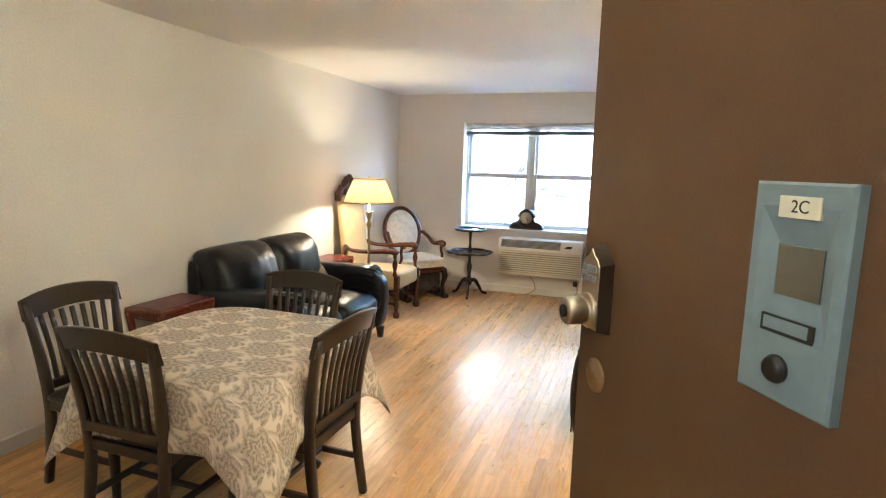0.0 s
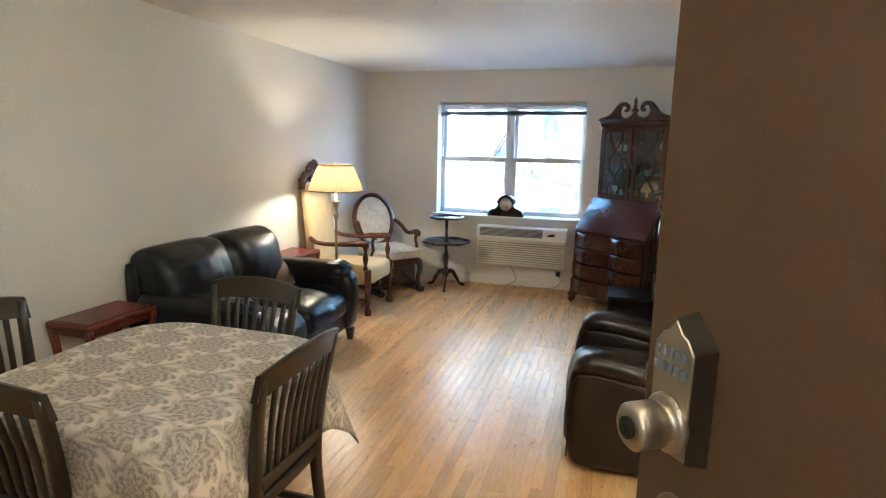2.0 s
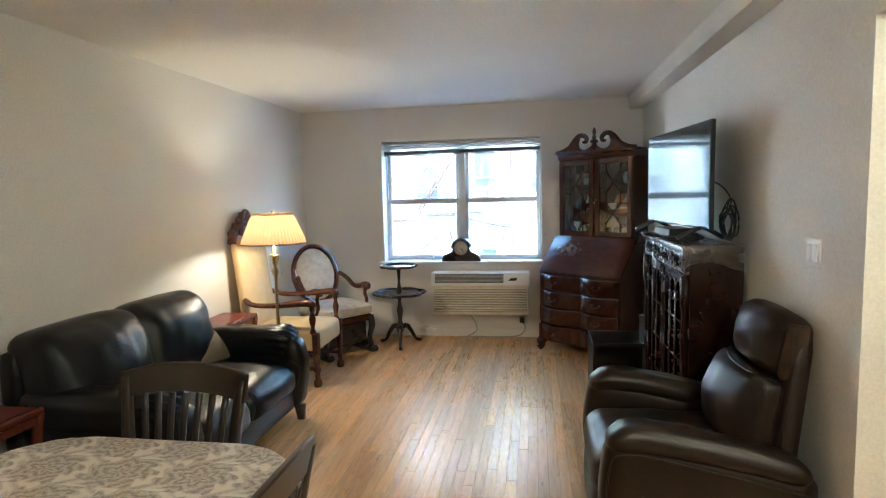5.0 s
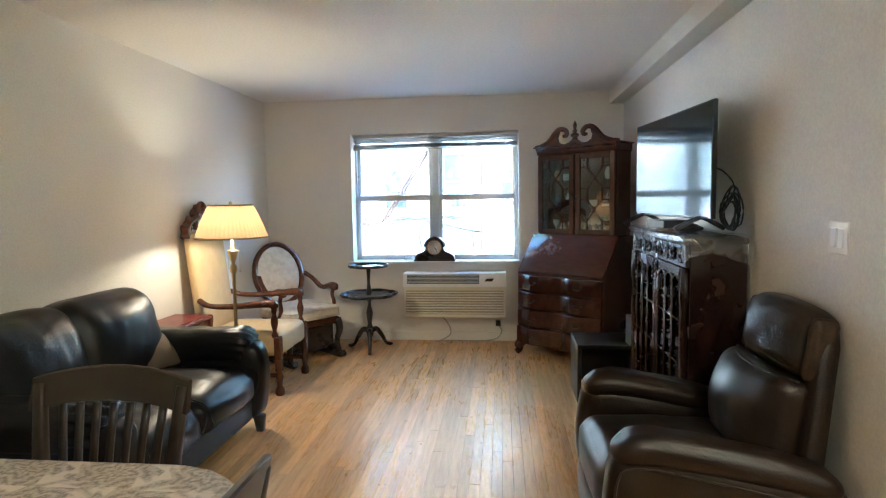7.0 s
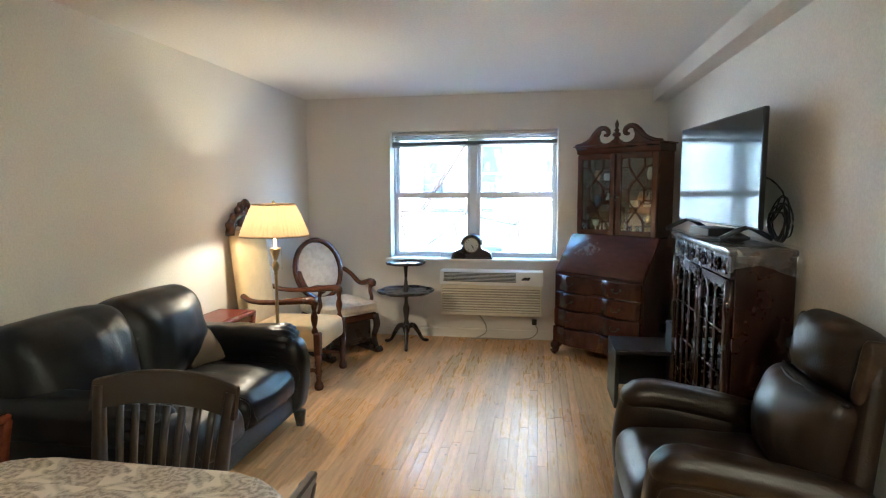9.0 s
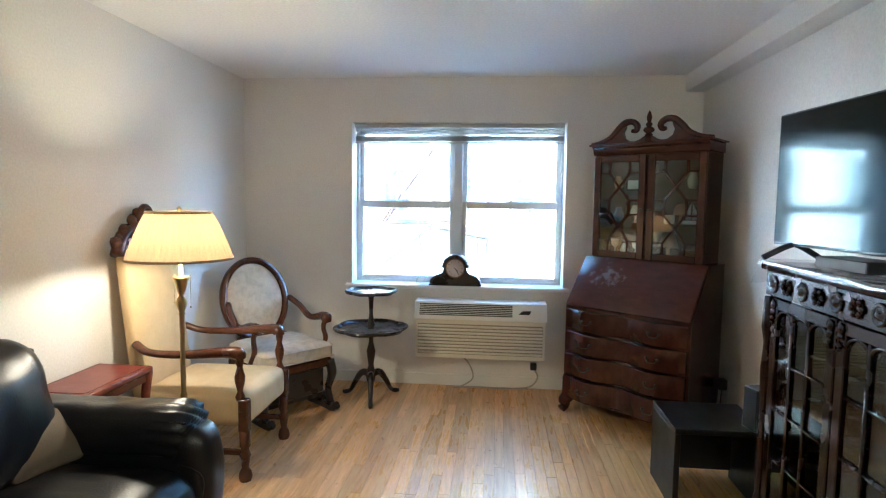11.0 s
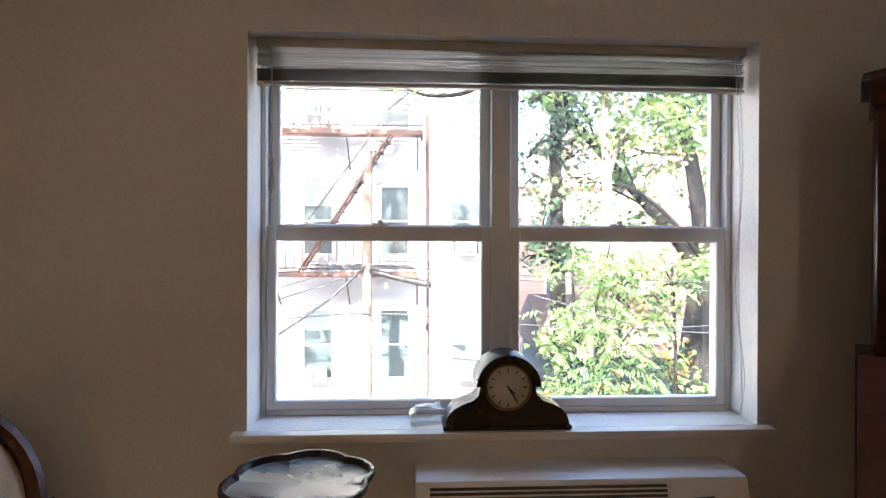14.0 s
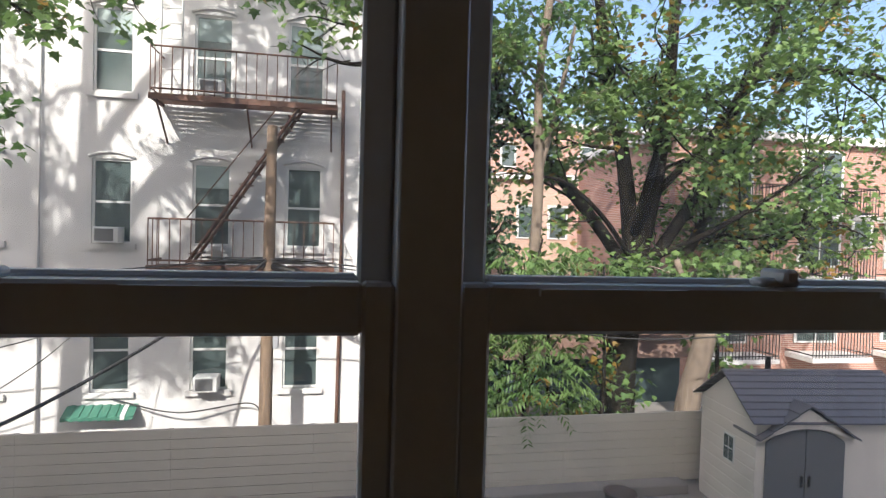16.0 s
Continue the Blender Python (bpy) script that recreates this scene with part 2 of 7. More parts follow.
# ---- setting: floor, walls, ceiling ----
floor = boxed("floor", (-0.1, -0.05, -0.20, W + 0.1, D + 0.02, -0.014), SUBFLOOR)
tagged(floor, "worn honey oak strip floor with narrow boards", "floor", kind="structure")


def wall(name, dims, label, mat=PAINT, kind="structure"):
    ob = boxed(name, dims, mat)
    return tagged(ob, label, "wall", kind=kind)


wall("wall_west", (-0.15, -0.08, -0.2, 0.0, D + 0.3, H), "plain cream painted plaster wall beside the sofa")
ceiling = boxed("ceiling", (-0.15, -1.9, H, 6.3, D + 0.3, H + 0.25), CEIL)
tagged(ceiling, "plain off-white painted ceiling", "ceiling", kind="structure")


def holed(name, x0, x1, z0, z1, y0, y1, holes, label):
    """A wall across y with rectangular holes (x0, z0, x1, z1)."""
    bm = bmesh.new()
    xs = sorted({x0, x1, *[h[0] for h in holes], *[h[2] for h in holes]})
    zs = sorted({z0, z1, *[h[1] for h in holes], *[h[3] for h in holes]})
    for a, b in zip(xs, xs[1:]):
        for c, d in zip(zs, zs[1:]):
            if not any(h[0] <= a and b <= h[2] and h[1] <= c and d <= h[3] for h in holes):
                box(bm, a, y0, c, b, y1, d)
    bmesh.ops.remove_doubles(bm, verts=bm.verts, dist=1e-5)
    inner = [f for f in bm.faces if any(g is not f and (g.calc_center_median() - f.calc_center_median()).length < 1e-4 for e in f.edges for g in e.link_faces)]
    bmesh.ops.delete(bm, geom=inner, context="FACES")
    return tagged(part(name, bm, PAINT, flat=True), label, "wall", kind="structure")


WX0, WX1, WZ0, WZ1 = 0.914, 2.638, 0.830, 2.143
wall_north = holed("wall_north", 0.0, W, -0.2, H, D, D + 0.3, [(WX0, WZ0, WX1, WZ1)], "cream painted window wall")
holed("wall_south", 0.0, W, -0.2, H, 0.12, 0.30, [(2.48, -0.2, 3.58, 2.08)], "cream painted wall around the entrance doorway")
# east wall: a doorway to a side hall, then the long wall
OY0, OY1, OZ = 1.95, 3.02, 2.10
wall("wall_east_long", (W, OY1, -0.2, W + 0.13, D + 0.3, H), "cream painted wall behind the recliner and television")
wall("wall_east_near", (W, -0.08, -0.2, W + 0.13, OY0, H), "cream painted wall beside the entrance")
wall("wall_east_header", (W, OY0, OZ, W + 0.13, OY1, H), "painted header over the side hall opening")
beam = boxed("ceiling_beam", (3.522, 0.10, 2.372, W, D, H), PAINT)
tagged(beam, "painted boxed beam along the ceiling edge", "beam", kind="structure")
# side hall and outer corridor, closed
wall("side_hall_floor", (W, 0.9, -0.2, 6.3, 4.2, -0.002), "warm oak side hall floor", PLANK)
wall("side_hall_wall_east", (6.2, 0.9, 0.0, 6.3, 4.2, H), "cream painted side hall wall")
wall("side_hall_wall_north", (W + 0.13, 3.40, 0.0, 6.2, 3.5, H), "cream painted side hall wall")
wall("side_hall_wall_south", (W + 0.13, 0.9, 0.0, 6.2, 1.0, H), "cream painted side hall wall")
wall("corridor_floor", (-0.1, -1.9, -0.2, 6.3, 0.12, -0.004), "grey corridor floor", material("corridor_tile", (0.25, 0.22, 0.19), 0.4))
wall("corridor_wall_south", (-0.1, -1.9, 0.0, 6.3, -1.8, H), "beige corridor wall")
wall("corridor_wall_west", (-0.1, -1.8, 0.0, 0.0, 0.12, H), "beige corridor wall")
wall("corridor_wall_east", (6.2, -1.8, 0.0, 6.3, 0.12, H), "beige corridor wall")
wall("corridor_wall_north", (W, 0.08, 0.0, 6.2, 0.12, H), "beige corridor wall")


def board(name, dims, label, mat=TRIM):
    ob = boxed(name, dims, mat, bevel=0.006)
    return tagged(ob, label, "trim", kind="structure")


board("baseboard", (0.0, 0.10, -0.01, 0.016, D, 0.085), "white painted baseboard")
board("baseboard", (0.016, D - 0.016, -0.01, W, D, 0.095), "cream painted baseboard under the window")
board("baseboard", (W - 0.016, OY1, -0.01, W, D - 0.016, 0.085), "cream painted baseboard")
board("trim", (W + 0.13, OY1 - 0.03, 0.0, W + 0.165, OY1 + 0.05, OZ + 0.05), "cream painted door casing edge")
board("trim", (W + 0.118, OY1 - 0.012, 0.0, W + 0.128, OY1 - 0.001, OZ), "cream painted door stop")
# closes the building above and below, so that daylight comes in only through the window
wall("outer_wall_upper", (-16.0, D + 0.1, H + 0.25, 13.0, D + 0.3, H + 4.5), "plain brick upper storey wall")
wall("outer_wall_lower", (-16.0, D + 0.1, GROUND - 0.1, 13.0, D + 0.3, -0.2), "plain brick lower storey wall")
wall("outer_wall_east", (W + 0.13, D + 0.1, -0.2, 13.0, D + 0.3, H + 0.25), "plain brick outer wall")
wall("outer_wall_west", (-16.0, D + 0.1, -0.2, -0.15, D + 0.3, H + 0.25), "plain brick outer wall")

# ---- window ----
win = thing("window_1", "white vinyl twin double-hung window with clear panes", "window", Matrix.Identity(4), kind="structure")
FY0, FY1 = 7.165, 7.285
MX = 1.775
for nm, dims in (("window_frame", (WX0, FY0, WZ0, WX0 + 0.018, FY1, WZ1)), ("window_frame", (WX1 - 0.018, FY0, WZ0, WX1, FY1, WZ1)),
                 ("window_frame", (WX0 + 0.018, FY0, WZ1 - 0.03, WX1 - 0.018, FY1, WZ1)), ("window_frame", (WX0 + 0.018, FY0, WZ0, WX1 - 0.018, FY1, WZ0 + 0.020)),
                 ("mullion", (MX - 0.036, FY0 - 0.006, WZ0 + 0.020, MX + 0.036, FY1, WZ1 - 0.03))):
    boxed(nm, dims, WHITE_VINYL, win, bevel=0.003)


def sash(x0, x1, z0, z1, y0, y1, stile, top, bottom):
    s = boxed("sash", (x0, y0, z0, x0 + stile, y1, z1), WHITE_VINYL, win, bevel=0.004)
    bm = bmesh.new()
    box(bm, x0, y0, z0, x0 + stile, y1, z1, bevel=0.004)
    box(bm, x1 - stile, y0, z0, x1, y1, z1, bevel=0.004)
    box(bm, x0 + stile, y0, z1 - top, x1 - stile, y1, z1, bevel=0.004)
    box(bm, x0 + stile, y0, z0, x1 - stile, y1, z0 + bottom, bevel=0.004)
    old = s.data
    for f in bm.faces:
        f.smooth = False
    bm.to_mesh(old)
    bm.free()
    g = boxed("pane", (x0 + stile - 0.004, (y0 + y1) / 2 - 0.002, z0 + bottom - 0.004, x1 - stile + 0.004, (y0 + y1) / 2 + 0.002, z1 - top + 0.004), CLEAR, s)
    g.visible_shadow = False
    return s


for x0, x1 in ((WX0 + 0.018, MX - 0.036), (MX + 0.036, WX1 - 0.018)):
    st = 0.034
    up = sash(x0, x1, 1.480, WZ1 - 0.03, 7.208, 7.242, st + 0.004, 0.04, 0.038)
    lo = sash(x0, x1, WZ0 + 0.020, 1.512, 7.168, 7.206, st, 0.056, 0.032)
    for k in (0.22, 0.5, 0.78):
        cx = x0 + (x1 - x0) * k
        if k == 0.5:
            boxed("latch", (cx - 0.028, 7.174, 1.512, cx + 0.028, 7.200, 1.523), WHITE_VINYL, lo, bevel=0.004)
            boxed("latch", (cx - 0.008, 7.160, 1.516, cx + 0.012, 7.206, 1.534), WHITE_VINYL, lo, bevel=0.004)
        else:
            boxed("lift_rail", (cx - 0.09, 7.160, 1.500, cx + 0.09, 7.168, 1.508), WHITE_VINYL, lo)
sill = boxed("window_sill", (WX0 - 0.045, 6.955, WZ0 - 0.028, WX1 + 0.045, 7.165, WZ0 - 0.0005), TRIM, bevel=0.005, seg=2)
tagged(sill, "white painted window sill board", "window sill", kind="structure")

# ---- dining area ----
DARKWOOD = material("dark_stained_wood", (0.030, 0.018, 0.0115), 0.33, second=(0.020, 0.012, 0.008), scale=7, amount=0.25, bump_scale=50, stretch=(6, 6, 0.8), rough_vary=0.02, spec=0.6)
MAHOGANY = material("red_mahogany", (0.062, 0.016, 0.010), 0.20, second=(0.026, 0.008, 0.006), scale=5, amount=0.75, bump=0.05, bump_scale=50, stretch=(2, 9, 2), rough_vary=0.08)
CHERRY = material("cherry_table_wood", (0.17, 0.042, 0.022), 0.25, second=(0.09, 0.02, 0.012), scale=6, amount=0.7, bump=0.05, bump_scale=40, stretch=(8, 1, 4))
BLACKWOOD = material("ebonised_wood", (0.020, 0.016, 0.015), 0.28, second=(0.035, 0.02, 0.015), scale=9, amount=0.6, bump=0.05)
WALNUT = material("carved_walnut", (0.098, 0.035, 0.016), 0.25, second=(0.042, 0.015, 0.008), scale=14, amount=0.7, bump=0.10, bump_scale=50)
BLACK_SEAT = material("black_vinyl", (0.012, 0.012, 0.013), 0.4, bump=0.1, bump_scale=120)
BLACK_LEATHER = material("black_leather", (0.008, 0.009, 0.012), 0.33, spec=0.36, second=(0.013, 0.013, 0.016), scale=5, amount=0.5, bump=0.30, bump_scale=130, rough_vary=0.10)
BROWN_LEATHER = material("brown_leather", (0.014, 0.0080, 0.0055), 0.36, spec=0.45, second=(0.024, 0.013, 0.0085), scale=5, amount=0.6, bump=0.30, bump_scale=130, rough_vary=0.12)
TAN_LEATHER = material("worn_tan_leather", (0.055, 0.031, 0.018), 0.42, spec=0.25, second=(0.016, 0.009, 0.006), scale=14, amount=0.8, bump=0.3, bump_scale=110)
CREAM_FABRIC = material("cream_brocade", (0.64, 0.55, 0.40), 0.75, second=(0.45, 0.37, 0.26), scale=22, amount=0.7, bump=0.35, bump_scale=160)
YELLOW_FABRIC = material("pale_gold_upholstery", (0.60, 0.45, 0.23), 0.7, second=(0.47, 0.35, 0.17), scale=10, amount=0.5, bump=0.3, bump_scale=180)
BLACK_PLASTIC = material("black_plastic", (0.012, 0.012, 0.013), 0.35, scale=9, amount=0.3)


def damask():
    """Cream cloth with a staggered leaf-and-flower pattern woven in taupe."""
    m = bpy.data.materials.new("damask_cloth")
    m.use_nodes = True
    nt = m.node_tree
    N, L = nt.nodes.new, nt.links.new
    b = nt.nodes["Principled BSDF"]
    b.inputs["Roughness"].default_value = 0.62
    uv = N("ShaderNodeUVMap")
    warp = N("ShaderNodeTexNoise")
    warp.inputs["Scale"].default_value, warp.inputs["Detail"].default_value = 9.0, 2
    L(uv.outputs[0], warp.inputs["Vector"])

    def mth(op, a, c=None, d=None):
        n = N("ShaderNodeMath")
        n.operation = op
        for i, v in enumerate((a, c, d)):
            if v is None:
                continue
            if isinstance(v, (int, float)):
                n.inputs[i].default_value = v
            else:
                L(v, n.inputs[i])
        return n.outputs[0]

    sep = N("ShaderNodeSeparateXYZ")
    L(uv.outputs[0], sep.inputs[0])
    cw, ch = 0.25, 0.35
    row = mth("FLOOR", mth("DIVIDE", sep.outputs[1], ch / 2))
    odd = mth("MODULO", mth("ABSOLUTE", row), 2.0)
    sx = mth("ADD", mth("DIVIDE", sep.outputs[0], cw), mth("MULTIPLY", odd, 0.5))
    gx = mth("SUBTRACT", mth("FRACT", mth("ADD", sx, 100.0)), 0.5)
    gy = mth("SUBTRACT", mth("FRACT", mth("ADD", mth("DIVIDE", sep.outputs[1], ch / 2), 100.0)), 0.5)
    wv = mth("SUBTRACT", warp.outputs["Fac"], 0.5)
    px, py = mth("ADD", mth("MULTIPLY", gx, 1.25), mth("MULTIPLY", wv, 0.25)), mth("ADD", mth("MULTIPLY", gy, 1.0), mth("MULTIPLY", wv, -0.3))
    rad = mth("SQRT", mth("ADD", mth("MULTIPLY", px, px), mth("MULTIPLY", py, py)))
    ang = mth("ARCTAN2", py, px)
    petals = mth("ADD", 0.60, mth("MULTIPLY", mth("COSINE", mth("MULTIPLY", ang, 7.0)), 0.075))
    petals = mth("ADD", petals, mth("MULTIPLY", mth("COSINE", mth("ADD", mth("MULTIPLY", ang, 13.0), mth("MULTIPLY", rad, 20.0))), 0.07))
    inside = mth("MULTIPLY", mth("SUBTRACT", petals, rad), 8.0)
    rings = mth("MULTIPLY", mth("SINE", mth("ADD", mth("MULTIPLY", rad, 34.0), mth("MULTIPLY", mth("SINE", mth("MULTIPLY", ang, 6.0)), 2.2))), 0.28)
    flower = N("ShaderNodeClamp")
    L(mth("MINIMUM", inside, mth("ADD", 0.72, rings)), flower.inputs[0])
    # scrolls between the flowers
    scroll = mth("ABSOLUTE", mth("SUBTRACT", mth("MULTIPLY", mth("SINE", mth("MULTIPLY", gx, 6.283)), 0.16), mth("SUBTRACT", mth("ABSOLUTE", gy), 0.40)))
    sc = N("ShaderNodeClamp")
    L(mth("MULTIPLY", mth("SUBTRACT", 0.10, mth("ADD", scroll, mth("MULTIPLY", wv, 0.22))), 9.0), sc.inputs[0])
    both = mth("MAXIMUM", flower.outputs[0], mth("MULTIPLY", sc.outputs[0], 0.75))
    fine = N("ShaderNodeTexNoise")
    fine.inputs["Scale"].default_value, fine.inputs["Detail"].default_value = 105.0, 3
    L(uv.outputs[0], fine.inputs["Vector"])
    fac = N("ShaderNodeClamp")
    L(mth("MULTIPLY", both, mth("ADD", -0.30, mth("MULTIPLY", fine.outputs["Fac"], 2.4))), fac.inputs[0])
    mix = N("ShaderNodeMix")
    mix.data_type = "RGBA"
    mix.inputs["A"].default_value, mix.inputs["B"].default_value = (0.76, 0.68, 0.59, 1), (0.30, 0.25, 0.205, 1)
    L(fac.outputs[0], mix.inputs["Factor"]), L(mix.outputs["Result"], b.inputs["Base Color"])
    weave = N("ShaderNodeTexNoise")
    weave.inputs["Scale"].default_value = 500.0
    L(uv.outputs[0], weave.inputs["Vector"])
    bp = N("ShaderNodeBump")
    bp.inputs["Strength"].default_value, bp.inputs["Distance"].default_value = 0.25, 0.002
    L(weave.outputs["Fac"], bp.inputs["Height"]), L(bp.outputs[0], b.inputs["Normal"])
    return m


TC = (1.345, 2.105)
TH = (0.505, 0.482)
TR = 0.25                          # corner radius of the top


def dining_table():
    t = thing("dining_table", "dark wood pedestal dining table under a patterned cloth", "table", pose(*TC, 0))
    bm = bmesh.new()
    rim = []
    for q, (sx, sy) in enumerate(((1, 1), (-1, 1), (-1, -1), (1, -1))):
        for k in range(9):
            a = (q + k / 8) * math.pi / 2
            rim.append((sx * (TH[0] - TR) + TR * math.cos(a), sy * (TH[1] - TR) + TR * math.sin(a)))
    rings = [[bm.verts.new((x * f, y * f, z)) for x, y in rim] for f, z in ((0.97, 0.725), (0.995, 0.730), (1.0, 0.740), (0.99, 0.752))]
    for a, b in zip(rings, rings[1:]):
        for k in range(len(rim)):
            bm.faces.new((a[k], a[(k + 1) % len(rim)], b[(k + 1) % len(rim)], b[k]))
    bm.faces.new(rings[0][::-1]), bm.faces.new(rings[-1])
    part("tabletop", bm, DARKWOOD, t)
    bm = bmesh.new()
    lathe(bm, [(0.05, 0.16), (0.085, 0.20), (0.055, 0.28), (0.05, 0.5), (0.07, 0.62), (0.12, 0.70), (0.14, 0.725)], 18)
    part("pedestal", bm, DARKWOOD, t)
    for k in range(4):
        a = math.pi / 4 + k * math.pi / 2
        c, s = math.cos(a), math.sin(a)
        bm = bmesh.new()
        sweep(bm, [(0.05 * c, 0.05 * s, 0.24), (0.2 * c, 0.2 * s, 0.20), (0.33 * c, 0.33 * s, 0.07), (0.40 * c, 0.40 * s, 0.022)], [0.04, 0.035, 0.028, 0.022], 8, n=4, flat=0.4)
        part("leg", bm, DARKWOOD, t)
    return t


def tablecloth():
    ob = bmesh.new()
    uvl = ob.loops.layers.uv.new("UVMap")
    n, over = 76, 0.32
    hx, hy, cr = TH[0] + 0.004, TH[1] + 0.004, TR
    grid = []
    for i in range(n + 1):
        rowv = []
        for j in range(n + 1):
            u = -hx - over + (2 * hx + 2 * over) * i / n
            v = -hy - over + (2 * hy + 2 * over) * j / n
            qx, qy = max(-hx + cr, min(hx - cr, u)), max(-hy + cr, min(hy - cr, v))
            ex, ey = u - qx, v - qy
            d = math.hypot(ex, ey)
            if d <= cr:
                p = Vector((u, v, 0.7575))
                # a little crease on the flat
                p.z += 0.0012 * noise.noise(Vector((u * 5, v * 5, 0)))
            else:
                h = d - cr
                ax, ay = ex / d, ey / d
                corner = min(abs(ax), abs(ay)) * 1.414
                fold = 0.013 * math.sin((u - v) * 15 + 1.3 * math.sin(u * 7)) * min(1, h / 0.15) * (1 - 0.5 * corner)
                out = cr + 0.012 * (1 - math.exp(-h / 0.03)) + h * (0.02 + 0.30 * corner) + fold
                drop = h * math.sqrt(max(0.05, 1 - (0.02 + 0.30 * corner) ** 2))
                drop -= 0.012 * (1 - math.exp(-h / 0.02))
                p = Vector((qx + ax * out, qy + ay * out, 0.7575 - max(drop, 0)))
            rowv.append((ob.verts.new(p), u, v))
        grid.append(rowv)
    for i in range(n):
        for j in range(n):
            quad = [grid[i][j], grid[i + 1][j], grid[i + 1][j + 1], grid[i][j + 1]]
            f = ob.faces.new([q[0] for q in quad])
            for lp, q in zip(f.loops, quad):
                lp[uvl].uv = (q[1], q[2])
    cl = part("tablecloth", ob, damask())
    cl.location = (*TC, 0)
    sol = cl.modifiers.new("thickness", "SOLIDIFY")
    sol.thickness, sol.offset = 0.0025, 1.0
    tagged(cl, "cream damask tablecloth with taupe floral pattern and hanging corners", "tablecloth")


def dining_chair(m):
    c = thing("dining_chair", "dark wood slat-back dining chair with black seat at the table", "chair", m, "chairs round the dining table")
    # back posts run down into the rear legs
    for s in (-1, 1):
        bm = bmesh.new()
        sweep(bm, [(s * 0.20, -0.24, 0.0), (s * 0.197, -0.205, 0.25), (s * 0.20, -0.195, 0.45), (s * 0.215, -0.22, 0.68), (s * 0.235, -0.262, 0.90)],
              [0.018, 0.020, 0.022, 0.020, 0.017], 8, squash=1.0, up=(0, 1, 0), flat=0.55, n=4)
        part("post", bm, DARKWOOD, c)
    # crest rail: bowed in plan, arched along its top
    bm = bmesh.new()
    n, rows = 16, []
    for i in range(n + 1):
        u = -1 + 2 * i / n
        x, yb = 0.256 * u, -0.258 - 0.030 * (1 - u * u)
        zt, zb = 0.918 + 0.034 * (1 - u * u), 0.822 + 0.030 * (1 - u * u)
        lean = 0.016
        rows.append([bm.verts.new(p) for p in ((x, yb - 0.012 + lean, zb), (x, yb + 0.012 + lean, zb), (x, yb + 0.009 - 0.006, zt - 0.004), (x, yb + 0.003 - 0.006, zt), (x, yb - 0.008 - 0.006, zt), (x, yb - 0.012 - 0.006, zt - 0.005))])
    for a, b in zip(rows, rows[1:]):
        for k in range(6):
            bm.faces.new((a[k], a[(k + 1) % 6], b[(k + 1) % 6], b[k]))
    bm.faces.new(rows[0][::-1]), bm.faces.new(rows[-1])
    bmesh.ops.recalc_face_normals(bm, faces=bm.faces)
    part("crest_rail", bm, DARKWOOD, c)
    bm = bmesh.new()
    box(bm, -0.195, -0.222, 0.475, 0.195, -0.198, 0.520, bevel=0.004)
    part("lower_rail", bm, DARKWOOD, c)
    for k in range(7):
        u = -0.75 + 0.25 * k
        bm = bmesh.new()
        sweep(bm, [(u * 0.19, -0.21, 0.515), (u * 0.203, -0.232, 0.68), (u * 0.222, -0.272 + 0.012 * u * u, 0.84)], 0.0085, 6, squash=1.35, up=(0, 1, 0), n=3, flat=0.5)
        part("slat", bm, DARKWOOD, c)
    bm = bmesh.new()
    box(bm, -0.215, -0.205, 0.385, 0.215, 0.215, 0.435, bevel=0.006)
    part("seat_frame", bm, DARKWOOD, c)
    bm = bmesh.new()
    cushion(bm, -0.225, -0.195, 0.432, 0.225, 0.235, 0.472, r=0.018, puff=(0, 0, 0.012), cuts=7)
    part("seat", bm, BLACK_SEAT, c, "black vinyl seat pad")
    for s in (-1, 1):
        bm = bmesh.new()
        sweep(bm, [(s * 0.195, 0.195, 0.40), (s * 0.197, 0.20, 0.2), (s * 0.20, 0.205, 0.0)], [0.023, 0.020, 0.015], 8, up=(0, 1, 0), flat=0.55, n=3)
        part("leg", bm, DARKWOOD, c)
        bm = bmesh.new()
        box(bm, s * 0.197 - 0.009, -0.205, 0.17, s * 0.197 + 0.009, 0.195, 0.20, bevel=0.003)
        part("stretcher", bm, DARKWOOD, c)
    bm = bmesh.new()
    box(bm, -0.19, -0.02, 0.175, 0.19, 0.0, 0.198, bevel=0.003)
    part("stretcher", bm, DARKWOOD, c)
    return c


dining_table()
tablecloth()
first = dining_chair(pose(1.225, 1.785, 0, 0, 0, 0))
copy_thing(first, pose(0.715, 1.985, 0, 0, 0, -90))
copy_thing(first, pose(1.268, 2.545, 0, 0, 0, 180))
copy_thing(first, pose(1.702, 2.083, 0, 0, 0, 90))


